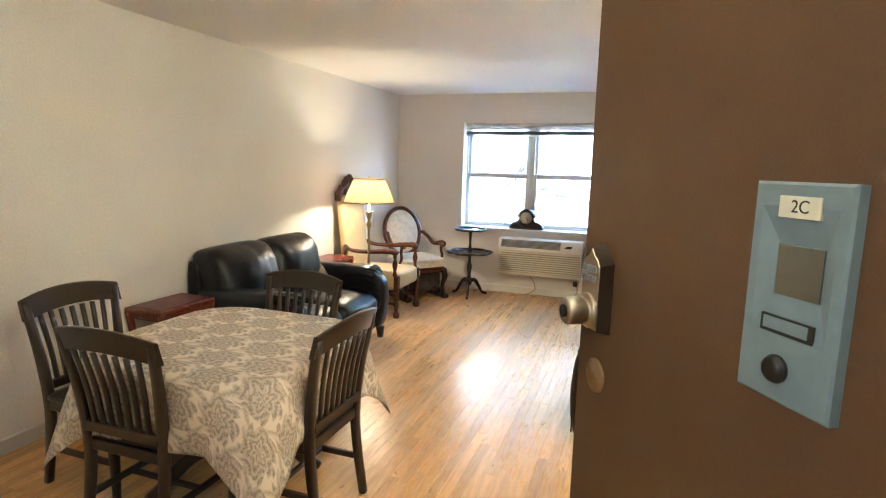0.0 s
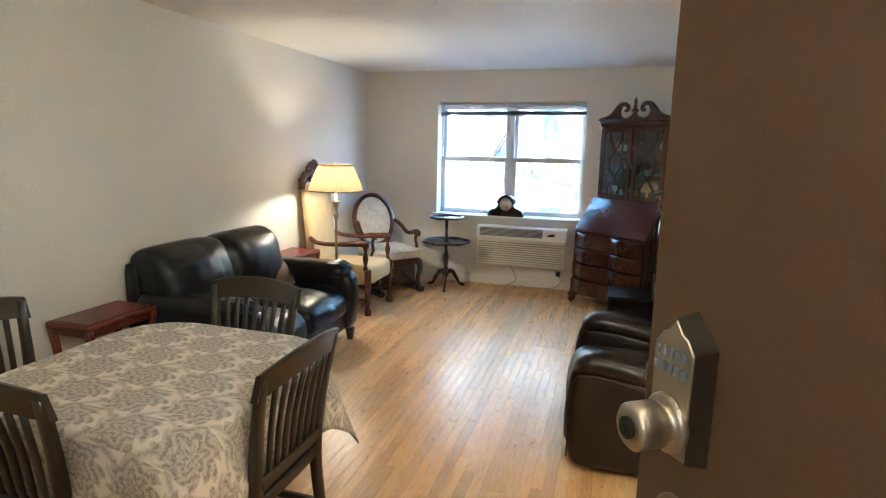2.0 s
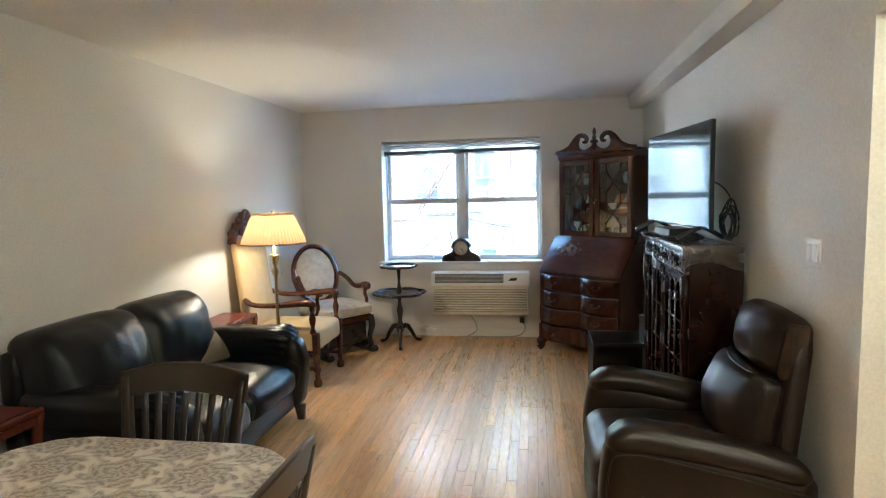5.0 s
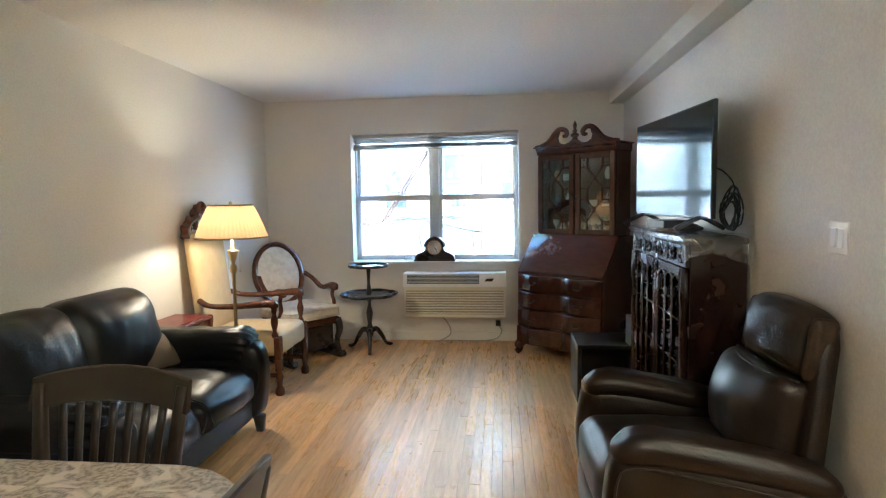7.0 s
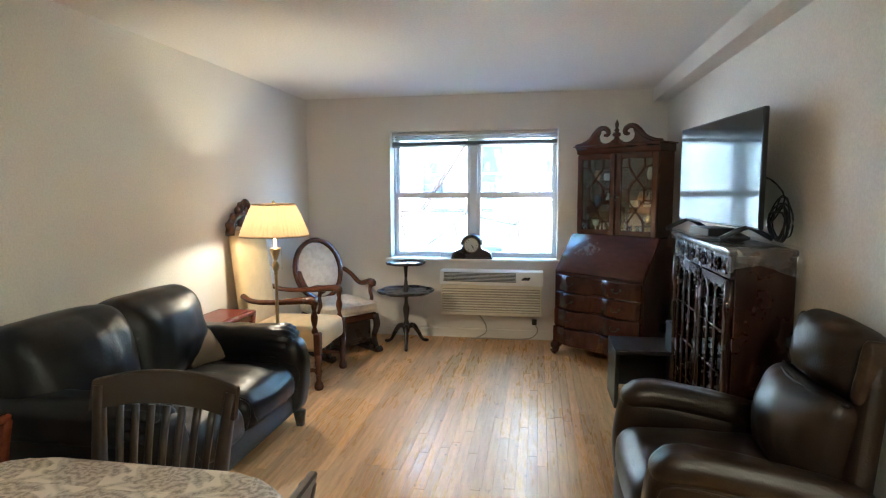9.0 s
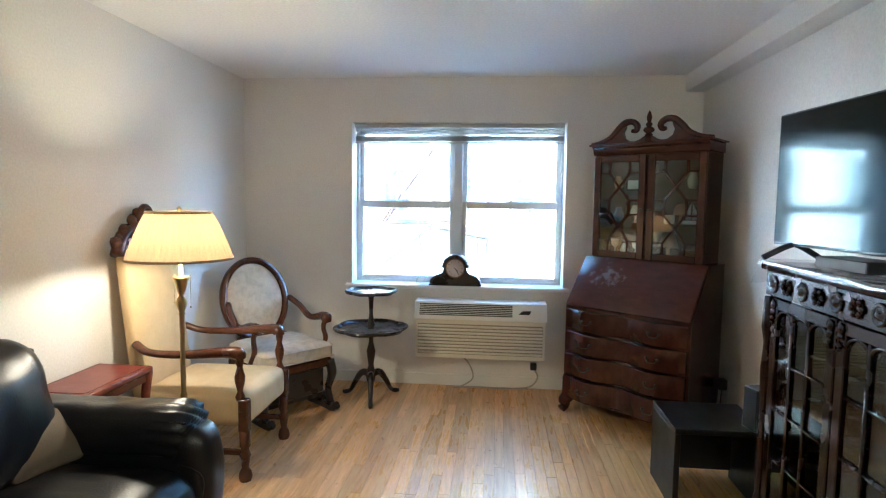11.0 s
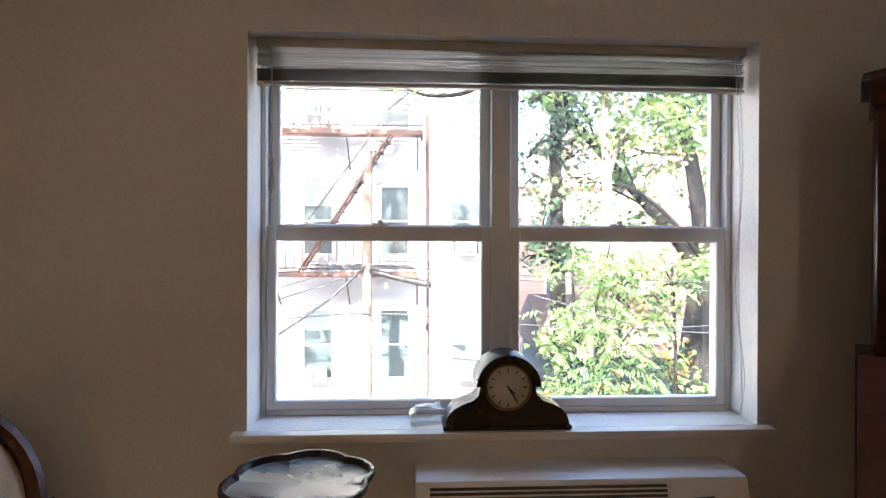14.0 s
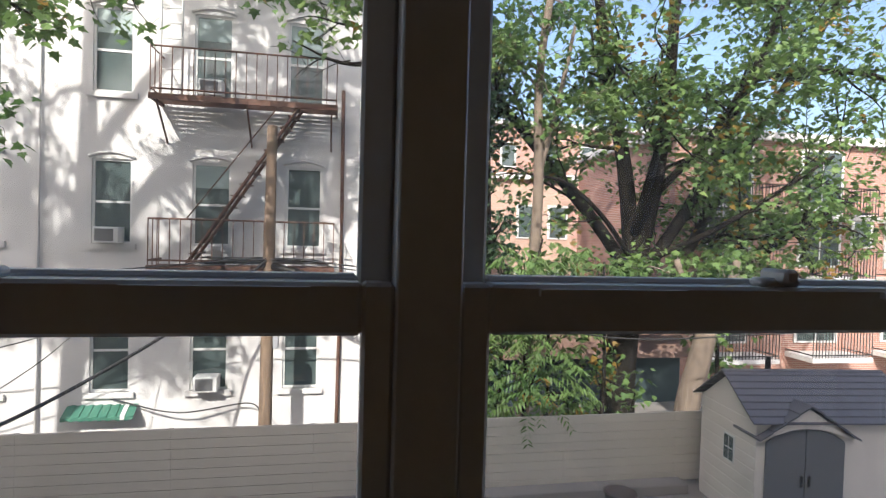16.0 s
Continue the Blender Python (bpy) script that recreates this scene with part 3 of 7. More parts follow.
# ---- entrance door, standing open ----
def entrance_door():
    hx, hy = 3.56, 0.335
    ex, ey = 3.045, 1.13
    ang = math.degrees(math.atan2(ey - hy, ex - hx))
    d = thing("door_1", "brown painted steel entrance door standing open", "door", pose(hx, hy, 0, 0, 0, ang), kind="structure")
    width, th = math.hypot(ex - hx, ey - hy), 0.044
    # local x runs from the hinge to the free edge; the corridor face is at +y
    boxed("door_leaf", (0, -th / 2, 0.012, width, th / 2, 2.06), DOOR_BROWN, d, bevel=0.002)
    f = th / 2
    lx, lz = width - 0.078, 1.37
    bm = bmesh.new()
    pts = [(-0.034, -0.075), (0.034, -0.075), (0.034, 0.055), (0.022, 0.070), (0.012, 0.074), (0, 0.088), (-0.012, 0.074), (-0.022, 0.070), (-0.034, 0.055)]
    lo = [bm.verts.new((lx + x, f, lz + z)) for x, z in pts]
    hi = [bm.verts.new((lx + x * 0.9, f + 0.026, lz + z * 0.93)) for x, z in pts]
    bm.faces.new(hi)
    for k in range(len(pts)):
        bm.faces.new((lo[k], lo[(k + 1) % len(pts)], hi[(k + 1) % len(pts)], hi[k]))
    bmesh.ops.recalc_face_normals(bm, faces=bm.faces)
    lock = part("keypad_lock", bm, material("bronze_lock_body", (0.05, 0.036, 0.024), 0.4, 0.5), d, "keypad deadbolt with a satin nickel face")
    bm = bmesh.new()
    lo = [bm.verts.new((lx + x * 0.88, f + 0.0255, lz + z * 0.915)) for x, z in pts]
    hi = [bm.verts.new((lx + x * 0.86, f + 0.028, lz + z * 0.90)) for x, z in pts]
    bm.faces.new(hi)
    for k in range(len(pts)):
        bm.faces.new((lo[k], lo[(k + 1) % len(pts)], hi[(k + 1) % len(pts)], hi[k]))
    bmesh.ops.recalc_face_normals(bm, faces=bm.faces)
    part("face_plate", bm, NICKEL, lock)
    rot = pose(lx, f + 0.026, lz - 0.035, -90)
    bm = bmesh.new()
    lathe(bm, [(0.033, 0), (0.033, 0.005), (0.029, 0.009), (0.022, 0.010), (0.022, 0.016), (0.026, 0.018), (0.026, 0.046), (0.022, 0.050), (0.012, 0.050)], 28, rot)
    turn = part("thumb_turn", bm, NICKEL, lock)
    bm = bmesh.new()
    lathe(bm, [(0.012, 0.049), (0.012, 0.054), (0.010, 0.055)], 16, rot)
    box(bm, lx - 0.003, f + 0.080, lz - 0.041, lx + 0.003, f + 0.0825, lz - 0.029)
    part("keyhole", bm, DARK_METAL, turn)
    pad = material("keypad_rubber", (0.20, 0.21, 0.22), 0.5)
    for r in range(2):
        for k in range(5):
            bm = bmesh.new()
            box(bm, lx - 0.023 + k * 0.0105, f + 0.0275, lz + 0.020 + r * 0.018, lx - 0.015 + k * 0.0105, f + 0.031, lz + 0.032 + r * 0.018, bevel=0.0015)
            part("key", bm, pad, lock)
    bm = bmesh.new()
    lathe(bm, [(0.033, 0), (0.033, 0.003), (0.030, 0.005), (0.010, 0.005), (0.009, 0.008), (0.004, 0.008)], 24, pose(lx + 0.004, f, lz - 0.165, -90))
    part("cylinder_plate", bm, material("bronzed_plate", (0.40, 0.28, 0.17), 0.4, 0.9), d, "round steel lock cylinder plate")
    boxed("latch_bolt", (width, -0.010, lz - 0.032, width + 0.022, 0.010, lz - 0.006), NICKEL, d, bevel=0.003)
    # chime and name-card viewer plate
    blue = material("painted_blue_grey_steel", (0.20, 0.27, 0.31), 0.4, scale=20, amount=0.3)
    px, pz = width * 0.47, 1.46
    # a pressed plate whose middle sinks in sloping facets to the viewer window
    bm = bmesh.new()
    out, hw, hh = f + 0.016, 0.064, 0.125

    def rect(x0, x1, z0, z1, y):
        return [bm.verts.new((px + x, y, pz + z)) for x, z in ((x0, z0), (x1, z0), (x1, z1), (x0, z1))]

    loops = [rect(-hw, hw, -hh, hh, f), rect(-hw, hw, -hh, hh, out - 0.003), rect(-hw + 0.003, hw - 0.003, -hh + 0.003, hh - 0.003, out),
             rect(-0.050, 0.050, -0.048, 0.098, out), rect(-0.031, 0.031, -0.004, 0.056, out - 0.011)]
    for p, q in zip(loops, loops[1:]):
        for k in range(4):
            bm.faces.new((p[k], p[(k + 1) % 4], q[(k + 1) % 4], q[k]))
    bm.faces.new(loops[-1])
    bmesh.ops.recalc_face_normals(bm, faces=bm.faces)
    plate = part("viewer_plate", bm, blue, d, "blue-grey pressed steel door chime plate", flat=True)
    boxed("name_card", (px - 0.028, out - 0.003, pz + 0.086, px + 0.026, out + 0.0012, pz + 0.110), material("card", (0.7, 0.68, 0.55), 0.7), plate)
    boxed("mirror_window", (px - 0.030, out - 0.0105, pz - 0.003, px + 0.030, out - 0.0085, pz + 0.055), material("viewer_mirror", (0.30, 0.30, 0.27), 0.16, 1.0), plate)
    boxed("card_slot", (px - 0.036, out - 0.002, pz - 0.046, px + 0.034, out + 0.0014, pz - 0.026), DARK_METAL, plate)
    boxed("slot_card", (px - 0.030, out - 0.001, pz - 0.042, px + 0.030, out + 0.0020, pz - 0.028), blue, plate)
    bm = bmesh.new()
    lathe(bm, [(0.0165, 0), (0.0165, 0.003), (0.015, 0.004), (0.014, 0.008), (0.009, 0.011)], 22, pose(px + 0.006, out, pz - 0.086, -90))
    part("bell_button", bm, BLACK_PLASTIC, plate)
    cu = bpy.data.curves.new("door_number", "FONT")
    cu.body, cu.size, cu.extrude, cu.align_x, cu.align_y = "2C", 0.020, 0.0002, "CENTER", "CENTER"
    cu.materials.append(BLACK_PLASTIC)
    tx = new("door_number", cu)
    tx.parent = plate
    tx.matrix_local = Matrix.Translation((px - 0.002, out + 0.0016, pz + 0.098)) @ Euler((radians(90), 0, radians(180))).to_matrix().to_4x4()


entrance_door()
for dims in ((2.455, 0.112, 0, 2.49, 0.308, 2.08), (3.574, 0.112, 0, 3.60, 0.308, 2.08), (2.49, 0.112, 2.066, 3.574, 0.308, 2.11)):
    tagged(boxed("trim", dims, TRIM, bevel=0.003), "cream painted steel door frame", "door frame", kind="structure")


# ---- end tables ----
def end_table(m):
    t = thing("end_table", "cherry wood end table with red leather top and curved legs", "side table", m, "end tables beside the sofa")
    bm = bmesh.new()
    box(bm, -0.155, -0.245, 0.595, 0.155, 0.245, 0.632, bevel=0.014, seg=3)
    part("tabletop", bm, CHERRY, t)
    boxed("inlay", (-0.125, -0.215, 0.631, 0.125, 0.215, 0.6345), material("red_leather_inlay", (0.16, 0.028, 0.022), 0.32, scale=8, amount=0.4, bump=0.15, bump_scale=90), t, "dark red leather inlay")
    for x in (-1, 1):
        for y in (-1, 1):
            bm = bmesh.new()
            sweep(bm, [(x * 0.135, y * 0.225, 0.605), (x * 0.128, y * 0.205, 0.45), (x * 0.125, y * 0.20, 0.25), (x * 0.142, y * 0.228, 0.0)], [0.021, 0.019, 0.017, 0.016], 8, up=(0, 1, 0), flat=0.5, n=4)
            part("leg", bm, CHERRY, t)
    for x in (-1, 1):
        boxed("apron", (x * 0.130 - 0.008, -0.2, 0.555, x * 0.130 + 0.008, 0.2, 0.597), CHERRY, t)
    for y in (-1, 1):
        boxed("apron", (-0.12, y * 0.215 - 0.008, 0.555, 0.12, y * 0.215 + 0.008, 0.597), CHERRY, t)
    return t


first = end_table(pose(0.175, 2.89, 0))
copy_thing(first, pose(0.165, 4.945, 0))


# ---- sofa ----
def pillow(bm, w, h, d, m, seed):
    """A stuffed back cushion, w wide, h high, d deep, fuller towards its lower front, with a soft lip along the top."""
    vs = cushion(bm, -d / 2, -w / 2, 0, d / 2, w / 2, h, r=min(d * 0.5, 0.085), puff=(0.03, 0.0, 0.006), cuts=19)
    for v in vs:
        u, q = v.co.y / (w / 2), v.co.z / h
        v.co.z -= 0.018 * abs(u) ** 4 * max(q, 0)
        v.co.x += 0.035 * math.sin(math.pi * min(max(q, 0), 1)) * (1 - u * u) - 0.05 * max(q - 0.72, 0) / 0.28
        v.co += Vector((1, 0.3, 0.4)) * 0.009 * noise.noise(v.co * 8 + Vector((seed, 0, 0)))
        v.co += Vector((1, 0, 0)) * 0.006 * noise.noise(Vector((v.co.y * 22, v.co.z * 7, seed)))
    bmesh.ops.transform(bm, matrix=m, verts=vs)


def sofa():
    s = thing("loveseat", "black leather two-seat sofa against the wall", "sofa", pose(0.50, 3.82, 0))
    lo, hi, split = -0.63, 0.865, 0.06
    bm = bmesh.new()
    cushion(bm, -0.44, lo + 0.02, 0.09, 0.41, hi - 0.02, 0.30, r=0.04, puff=(0.01, 0, 0), cuts=7)
    part("base", bm, BLACK_LEATHER, s)
    bm = bmesh.new()
    vs = cushion(bm, -0.485, lo - 0.005, 0.10, -0.375, hi, 0.86, r=0.04, puff=(0, 0, 0.008), cuts=9)
    part("back_shell", bm, BLACK_LEATHER, s)
    for k, (a, b) in enumerate(((lo + 0.19, split), (split, hi - 0.19))):
        bm = bmesh.new()
        vs = cushion(bm, -0.24, a + 0.002, 0.25, 0.455, b - 0.002, 0.455, r=0.08, puff=(0.025, 0, 0.03), cuts=17, wrinkle=0.006, seed=k)
        for v in vs:
            v.co.z += 0.006 * noise.noise(Vector((v.co.x * 9, v.co.y * 14, k * 3.0))) - 0.02 * max(v.co.x - 0.3, 0) / 0.15
        seat = part("seat_cushion", bm, BLACK_LEATHER, s)
        for y, q in ((a, 1), (b, -1)):
            bm = bmesh.new()
            sweep(bm, [(0.468, y + q * 0.06, 0.30), (0.472, y + q * 0.02, 0.36), (0.455, y + q * 0.012, 0.425), (0.36, y + q * 0.010, 0.462)], 0.004, 6, n=4)
            part("piping", bm, BLACK_LEATHER, seat)
        c, w = ((lo + 0.03 + split) / 2, split - lo - 0.03) if k == 0 else ((split + hi - 0.20) / 2 + 0.015, hi - 0.17 - split)
        bm = bmesh.new()
        pillow(bm, w + 0.02, 0.55, 0.26, pose(-0.235, c, 0.41, 0, -11, 0), k + 5)
        part("back_cushion", bm, BLACK_LEATHER, s)
    for sy in (-1, 1):
        y0, y1 = (hi - 0.20, hi) if sy > 0 else (lo, lo + 0.20)
        # the arm's outer body swells forward and drops in a curve to the front foot
        bm = bmesh.new()
        vs = cushion(bm, -0.42, y0, 0.09, 0.44, y1, 0.60, r=0.07, puff=(0.012, 0.012, 0.0), cuts=13, wrinkle=0.004, seed=9)
        for v in vs:
            q = min(max((v.co.z - 0.09) / 0.51, 0), 1)
            if v.co.x > 0.1:
                v.co.x += 0.035 * math.sin(math.pi * q * 0.8) - 0.05 * max(q - 0.7, 0)
        arm = part("arm", bm, BLACK_LEATHER, s)
        # padded roll on top, gathered at its front end
        bm = bmesh.new()
        vs = cushion(bm, -0.40, y0 - 0.022, 0.46, 0.40, y1 + 0.012, 0.668, r=0.075, puff=(0.012, 0, 0.010), cuts=19)
        for v in vs:
            u = min(max((v.co.x + 0.4) / 0.8, 0), 1)
            v.co.z -= 0.012 * math.sin(math.pi * min(u * 1.15, 1))
            g = max(u - 0.80, 0) / 0.20
            v.co += Vector((0.004, 0.010, 0.012)) * g * math.sin(v.co.z * 130 + v.co.y * 90)
            v.co.z += 0.008 * noise.noise(v.co * 12)
        part("arm_pad", bm, BLACK_LEATHER, arm)
        for x in (-0.38, 0.42):
            bm = bmesh.new()
            y = (y0 + y1) / 2
            sweep(bm, [(x, y, 0.10), (x, y + 0.01 * sy, 0.0)], [0.036, 0.024], 8, up=(0, 1, 0), n=2, flat=0.5)
            part("foot", bm, DARKWOOD, s)
    return s


sofa()
bm = bmesh.new()
cushion(bm, -0.12, -0.15, -0.025, 0.12, 0.15, 0.025, r=0.02, puff=(0, 0, 0.05), cuts=9, wrinkle=0.008)
pil = part("throw_pillow", bm, material("tan_pillow_cloth", (0.15, 0.115, 0.08), 0.8, bump=0.3, bump_scale=150))
pil.matrix_world = pose(0.36, 4.40, 0.555, 0, 48, -15)
tagged(pil, "small tan cushion leaning in the sofa corner", "cushion")


# ---- recliner ----
def recliner():
    r = thing("recliner", "dark brown leather recliner with worn headrest against the wall", "armchair", pose(3.215, 3.555, 0, 0, 0, 90))
    bm = bmesh.new()
    cushion(bm, -0.31, -0.36, 0.05, 0.31, 0.32, 0.30, r=0.03, puff=(0, 0, 0), cuts=5)
    part("base", bm, BROWN_LEATHER, r)
    bm = bmesh.new()
    vs = cushion(bm, -0.292, -0.22, 0.24, 0.292, 0.40, 0.462, r=0.075, puff=(0, 0.02, 0.022), cuts=19)
    for v in vs:
        v.co.z += 0.007 * noise.noise(Vector((v.co.x * 10, v.co.y * 7, 2.0)))
    part("seat_cushion", bm, BROWN_LEATHER, r)
    bm = bmesh.new()
    cushion(bm, -0.290, 0.30, 0.06, 0.290, 0.405, 0.30, r=0.05, puff=(0, 0.015, 0), cuts=9, wrinkle=0.005, seed=14)
    part("footrest", bm, BROWN_LEATHER, r)
    for s in (-1, 1):
        x0, x1 = (0.285, 0.425) if s > 0 else (-0.425, -0.285)

        def slope(v):
            """The arm falls towards the back and swells at its front."""
            q = min(max((v.co.z - 0.05) / 0.55, 0), 1)
            v.co.z -= 0.13 * q * min(max((0.30 - v.co.y) / 0.68, 0), 1) ** 1.2
            if v.co.y > 0.2:
                v.co.y += 0.030 * math.sin(math.pi * q)

        bm = bmesh.new()
        vs = cushion(bm, x0, -0.40, 0.03, x1, 0.365, 0.585, r=0.055, puff=(0.010, 0.008, 0.0), cuts=17)
        for v in vs:
            slope(v)
            v.co += Vector((1, 1, 0)) * 0.005 * noise.noise(v.co * 6 + Vector((s, 0, 0)))
        arm = part("arm", bm, BROWN_LEATHER, r)
        bm = bmesh.new()
        vs = cushion(bm, x0 - 0.014, -0.37, 0.53, x1 + 0.014, 0.355, 0.645, r=0.055, puff=(0, 0.012, 0.012), cuts=19)
        for v in vs:
            v.co.z -= 0.02 * max(v.co.y - 0.24, 0) / 0.11
            slope(v)
            v.co.z += 0.006 * noise.noise(Vector((v.co.x * 16, v.co.y * 9, s * 4.0)))
        part("arm_pad", bm, BROWN_LEATHER, arm)
        bm = bmesh.new()
        xo = x1 + 0.010 if s > 0 else x0 - 0.010
        sweep(bm, [(xo, -0.36, 0.405), (xo, 0.0, 0.485), (xo, 0.30, 0.535), (xo, 0.372, 0.45), (xo, 0.378, 0.10)], 0.004, 6, n=4)
        part("piping", bm, BROWN_LEATHER, arm)
    lean = pose(0, -0.245, 0.40, 9)
    bm = bmesh.new()
    vs = cushion(bm, -0.345, -0.105, -0.22, 0.345, -0.015, 0.600, r=0.045, puff=(0, 0, 0.01), cuts=11)
    for v in vs:
        v.co.x *= 1 - 0.22 * max(v.co.z, 0) / 0.6
    bmesh.ops.transform(bm, matrix=lean, verts=vs)
    part("back_shell", bm, BROWN_LEATHER, r)
    bm = bmesh.new()
    vs = cushion(bm, -0.270, -0.06, 0.02, 0.270, 0.080, 0.395, r=0.06, puff=(0, 0.06, 0.0), cuts=21)
    for v in vs:
        u, q = v.co.x / 0.285, v.co.z / 0.395
        v.co.y += 0.035 * (1 - u * u) * math.sin(math.pi * min(max(q * 0.8 + 0.1, 0), 1)) if v.co.y > 0 else 0
        v.co.y += 0.007 * noise.noise(Vector((v.co.x * 13, v.co.z * 10, 7.0)))
    bmesh.ops.transform(bm, matrix=lean, verts=vs)
    back = part("back_cushion", bm, BROWN_LEATHER, r)
    bm = bmesh.new()
    sweep(bm, [lean @ Vector(p) for p in ((-0.26, 0.015, 0.388), (-0.15, 0.060, 0.380), (0, 0.078, 0.378), (0.15, 0.060, 0.380), (0.26, 0.015, 0.388))], 0.007, 6, n=5)
    part("piping", bm, BROWN_LEATHER, back)
    bm = bmesh.new()
    vs = cushion(bm, -0.235, -0.085, 0.385, 0.235, 0.050, 0.665, r=0.065, puff=(0, 0.035, 0.0), cuts=21)
    for v in vs:
        u = v.co.x / 0.235
        v.co.y -= 0.045 * abs(u) ** 2.5
        v.co.z -= 0.035 * abs(u) ** 3 * max(v.co.z - 0.5, 0) / 0.16
        v.co.y += 0.010 * noise.noise(Vector((v.co.x * 9, v.co.z * 16, 11.0)))
    bmesh.ops.transform(bm, matrix=lean, verts=vs)
    head = part("headrest", bm, BROWN_LEATHER, r)
    for s in (-1, 1):
        bm = bmesh.new()
        cushion(bm, s * 0.246 - 0.022, -0.085, 0.395, s * 0.246 + 0.022, 0.005, 0.625, r=0.022, puff=(0.004, 0.006, 0), cuts=9, m=lean, wrinkle=0.008, seed=s + 20)
        part("side_flap", bm, TAN_LEATHER, head, "worn lighter brown leather flap")


recliner()


# ---- floor lamp ----
def shade_cloth():
    m = bpy.data.materials.new("pleated_shade_cloth")
    m.use_nodes = True
    nt = m.node_tree
    N, L = nt.nodes.new, nt.links.new
    nt.nodes.remove(nt.nodes["Principled BSDF"])
    df, tl, mx, ns = N("ShaderNodeBsdfDiffuse"), N("ShaderNodeBsdfTranslucent"), N("ShaderNodeMixShader"), N("ShaderNodeTexNoise")
    ns.inputs["Scale"].default_value = 40
    mix = N("ShaderNodeMix")
    mix.data_type = "RGBA"
    mix.inputs["A"].default_value, mix.inputs["B"].default_value = (0.27, 0.175, 0.095, 1), (0.21, 0.132, 0.066, 1)
    L(ns.outputs["Fac"], mix.inputs["Factor"])
    L(mix.outputs["Result"], df.inputs[0]), L(mix.outputs["Result"], tl.inputs[0])
    mx.inputs[0].default_value = 0.52
    L(df.outputs[0], mx.inputs[1]), L(tl.outputs[0], mx.inputs[2]), L(mx.outputs[0], nt.nodes["Material Output"].inputs[0])
    return m


def floor_lamp():
    x, y = LAMP_XY
    t = thing("floor_lamp", "lit brass floor lamp with pleated cream shade", "lamp", pose(x, y, 0))
    bm = bmesh.new()
    lathe(bm, [(0.13, 0.0), (0.135, 0.012), (0.12, 0.022), (0.06, 0.035), (0.03, 0.06), (0.016, 0.09)], 28)
    part("base", bm, BRASS, t)
    bm = bmesh.new()
    lathe(bm, [(0.013, 0.09), (0.013, 0.44), (0.020, 0.45), (0.022, 0.465), (0.013, 0.48), (0.013, 0.50), (0.019, 0.51), (0.013, 0.525), (0.012, 0.92), (0.018, 0.93), (0.013, 0.94), (0.024, 0.965), (0.028, 0.985), (0.022, 1.005), (0.012, 1.02),
               (0.014, 1.03), (0.022, 1.05), (0.036, 1.10), (0.040, 1.115), (0.032, 1.118), (0.014, 1.12), (0.012, 1.20)], 20)
    part("pole", bm, BRASS, t)
    bm = bmesh.new()
    n = 288
    rings = []
    for z, r in ((1.208, 0.246), (1.22, 0.243), (1.28, 0.222), (1.38, 0.180), (1.43, 0.155), (1.44, 0.150)):
        ring = []
        for k in range(n):
            a = 2 * math.pi * k / n
            rr = r + 0.0022 * math.sin(52 * a + 0.6 * math.sin(7 * a)) * (r / 0.2) + 0.0010 * math.sin(96 * a) + 0.003 * math.sin(6 * a)
            ring.append(bm.verts.new((rr * math.cos(a), rr * math.sin(a), z)))
        rings.append(ring)
    for a, b in zip(rings, rings[1:]):
        for k in range(n):
            bm.faces.new((a[k], a[(k + 1) % n], b[(k + 1) % n], b[k]))
    sh = part("shade", bm, shade_cloth(), t, "pleated cream fabric shade")
    trim_mat = material("shade_braid", (0.45, 0.33, 0.17), 0.7)
    for z, r in ((1.210, 0.248), (1.438, 0.152)):
        bm = bmesh.new()
        lathe(bm, [(r - 0.001, z - 0.006), (r + 0.003, z - 0.006), (r + 0.003, z + 0.006), (r - 0.001, z + 0.006)], 48, cap=False)
        part("braid", bm, trim_mat, sh)
    bm = bmesh.new()
    lathe(bm, [(0.004, 1.20), (0.004, 1.44), (0.010, 1.446), (0.012, 1.457), (0.004, 1.468)], 12)
    for k in range(3):
        a = k * 2.094
        sweep(bm, [(0, 0, 1.435), (0.150 * math.cos(a), 0.150 * math.sin(a), 1.435)], 0.002, 5, n=2)
    part("finial", bm, BRASS, t)
    for dx, dz in ((-0.035, 0.99), (0.05, 0.97)):
        bm = bmesh.new()
        sweep(bm, [(dx, 0, 1.13), (dx, 0, dz)], 0.0012, 5, n=2)
        lathe(bm, [(0.001, dz - 0.01), (0.005, dz - 0.005), (0.001, dz + 0.002)], 8, pose(dx, 0, 0))
        part("pull_chain", bm, BRASS, t)


floor_lamp()


# ---- armchairs ----
def turned_leg(bm, x, y, z1, r=0.022):
    lathe(bm, [(r * 1.25, 0.0), (r * 1.5, 0.02), (r * 1.3, 0.05), (r * 0.75, 0.07), (r * 1.0, 0.12), (r * 1.25, z1 * 0.5), (r * 0.8, z1 * 0.62), (r * 1.15, z1 * 0.68), (r * 1.2, z1)], 12, pose(x, y, 0))


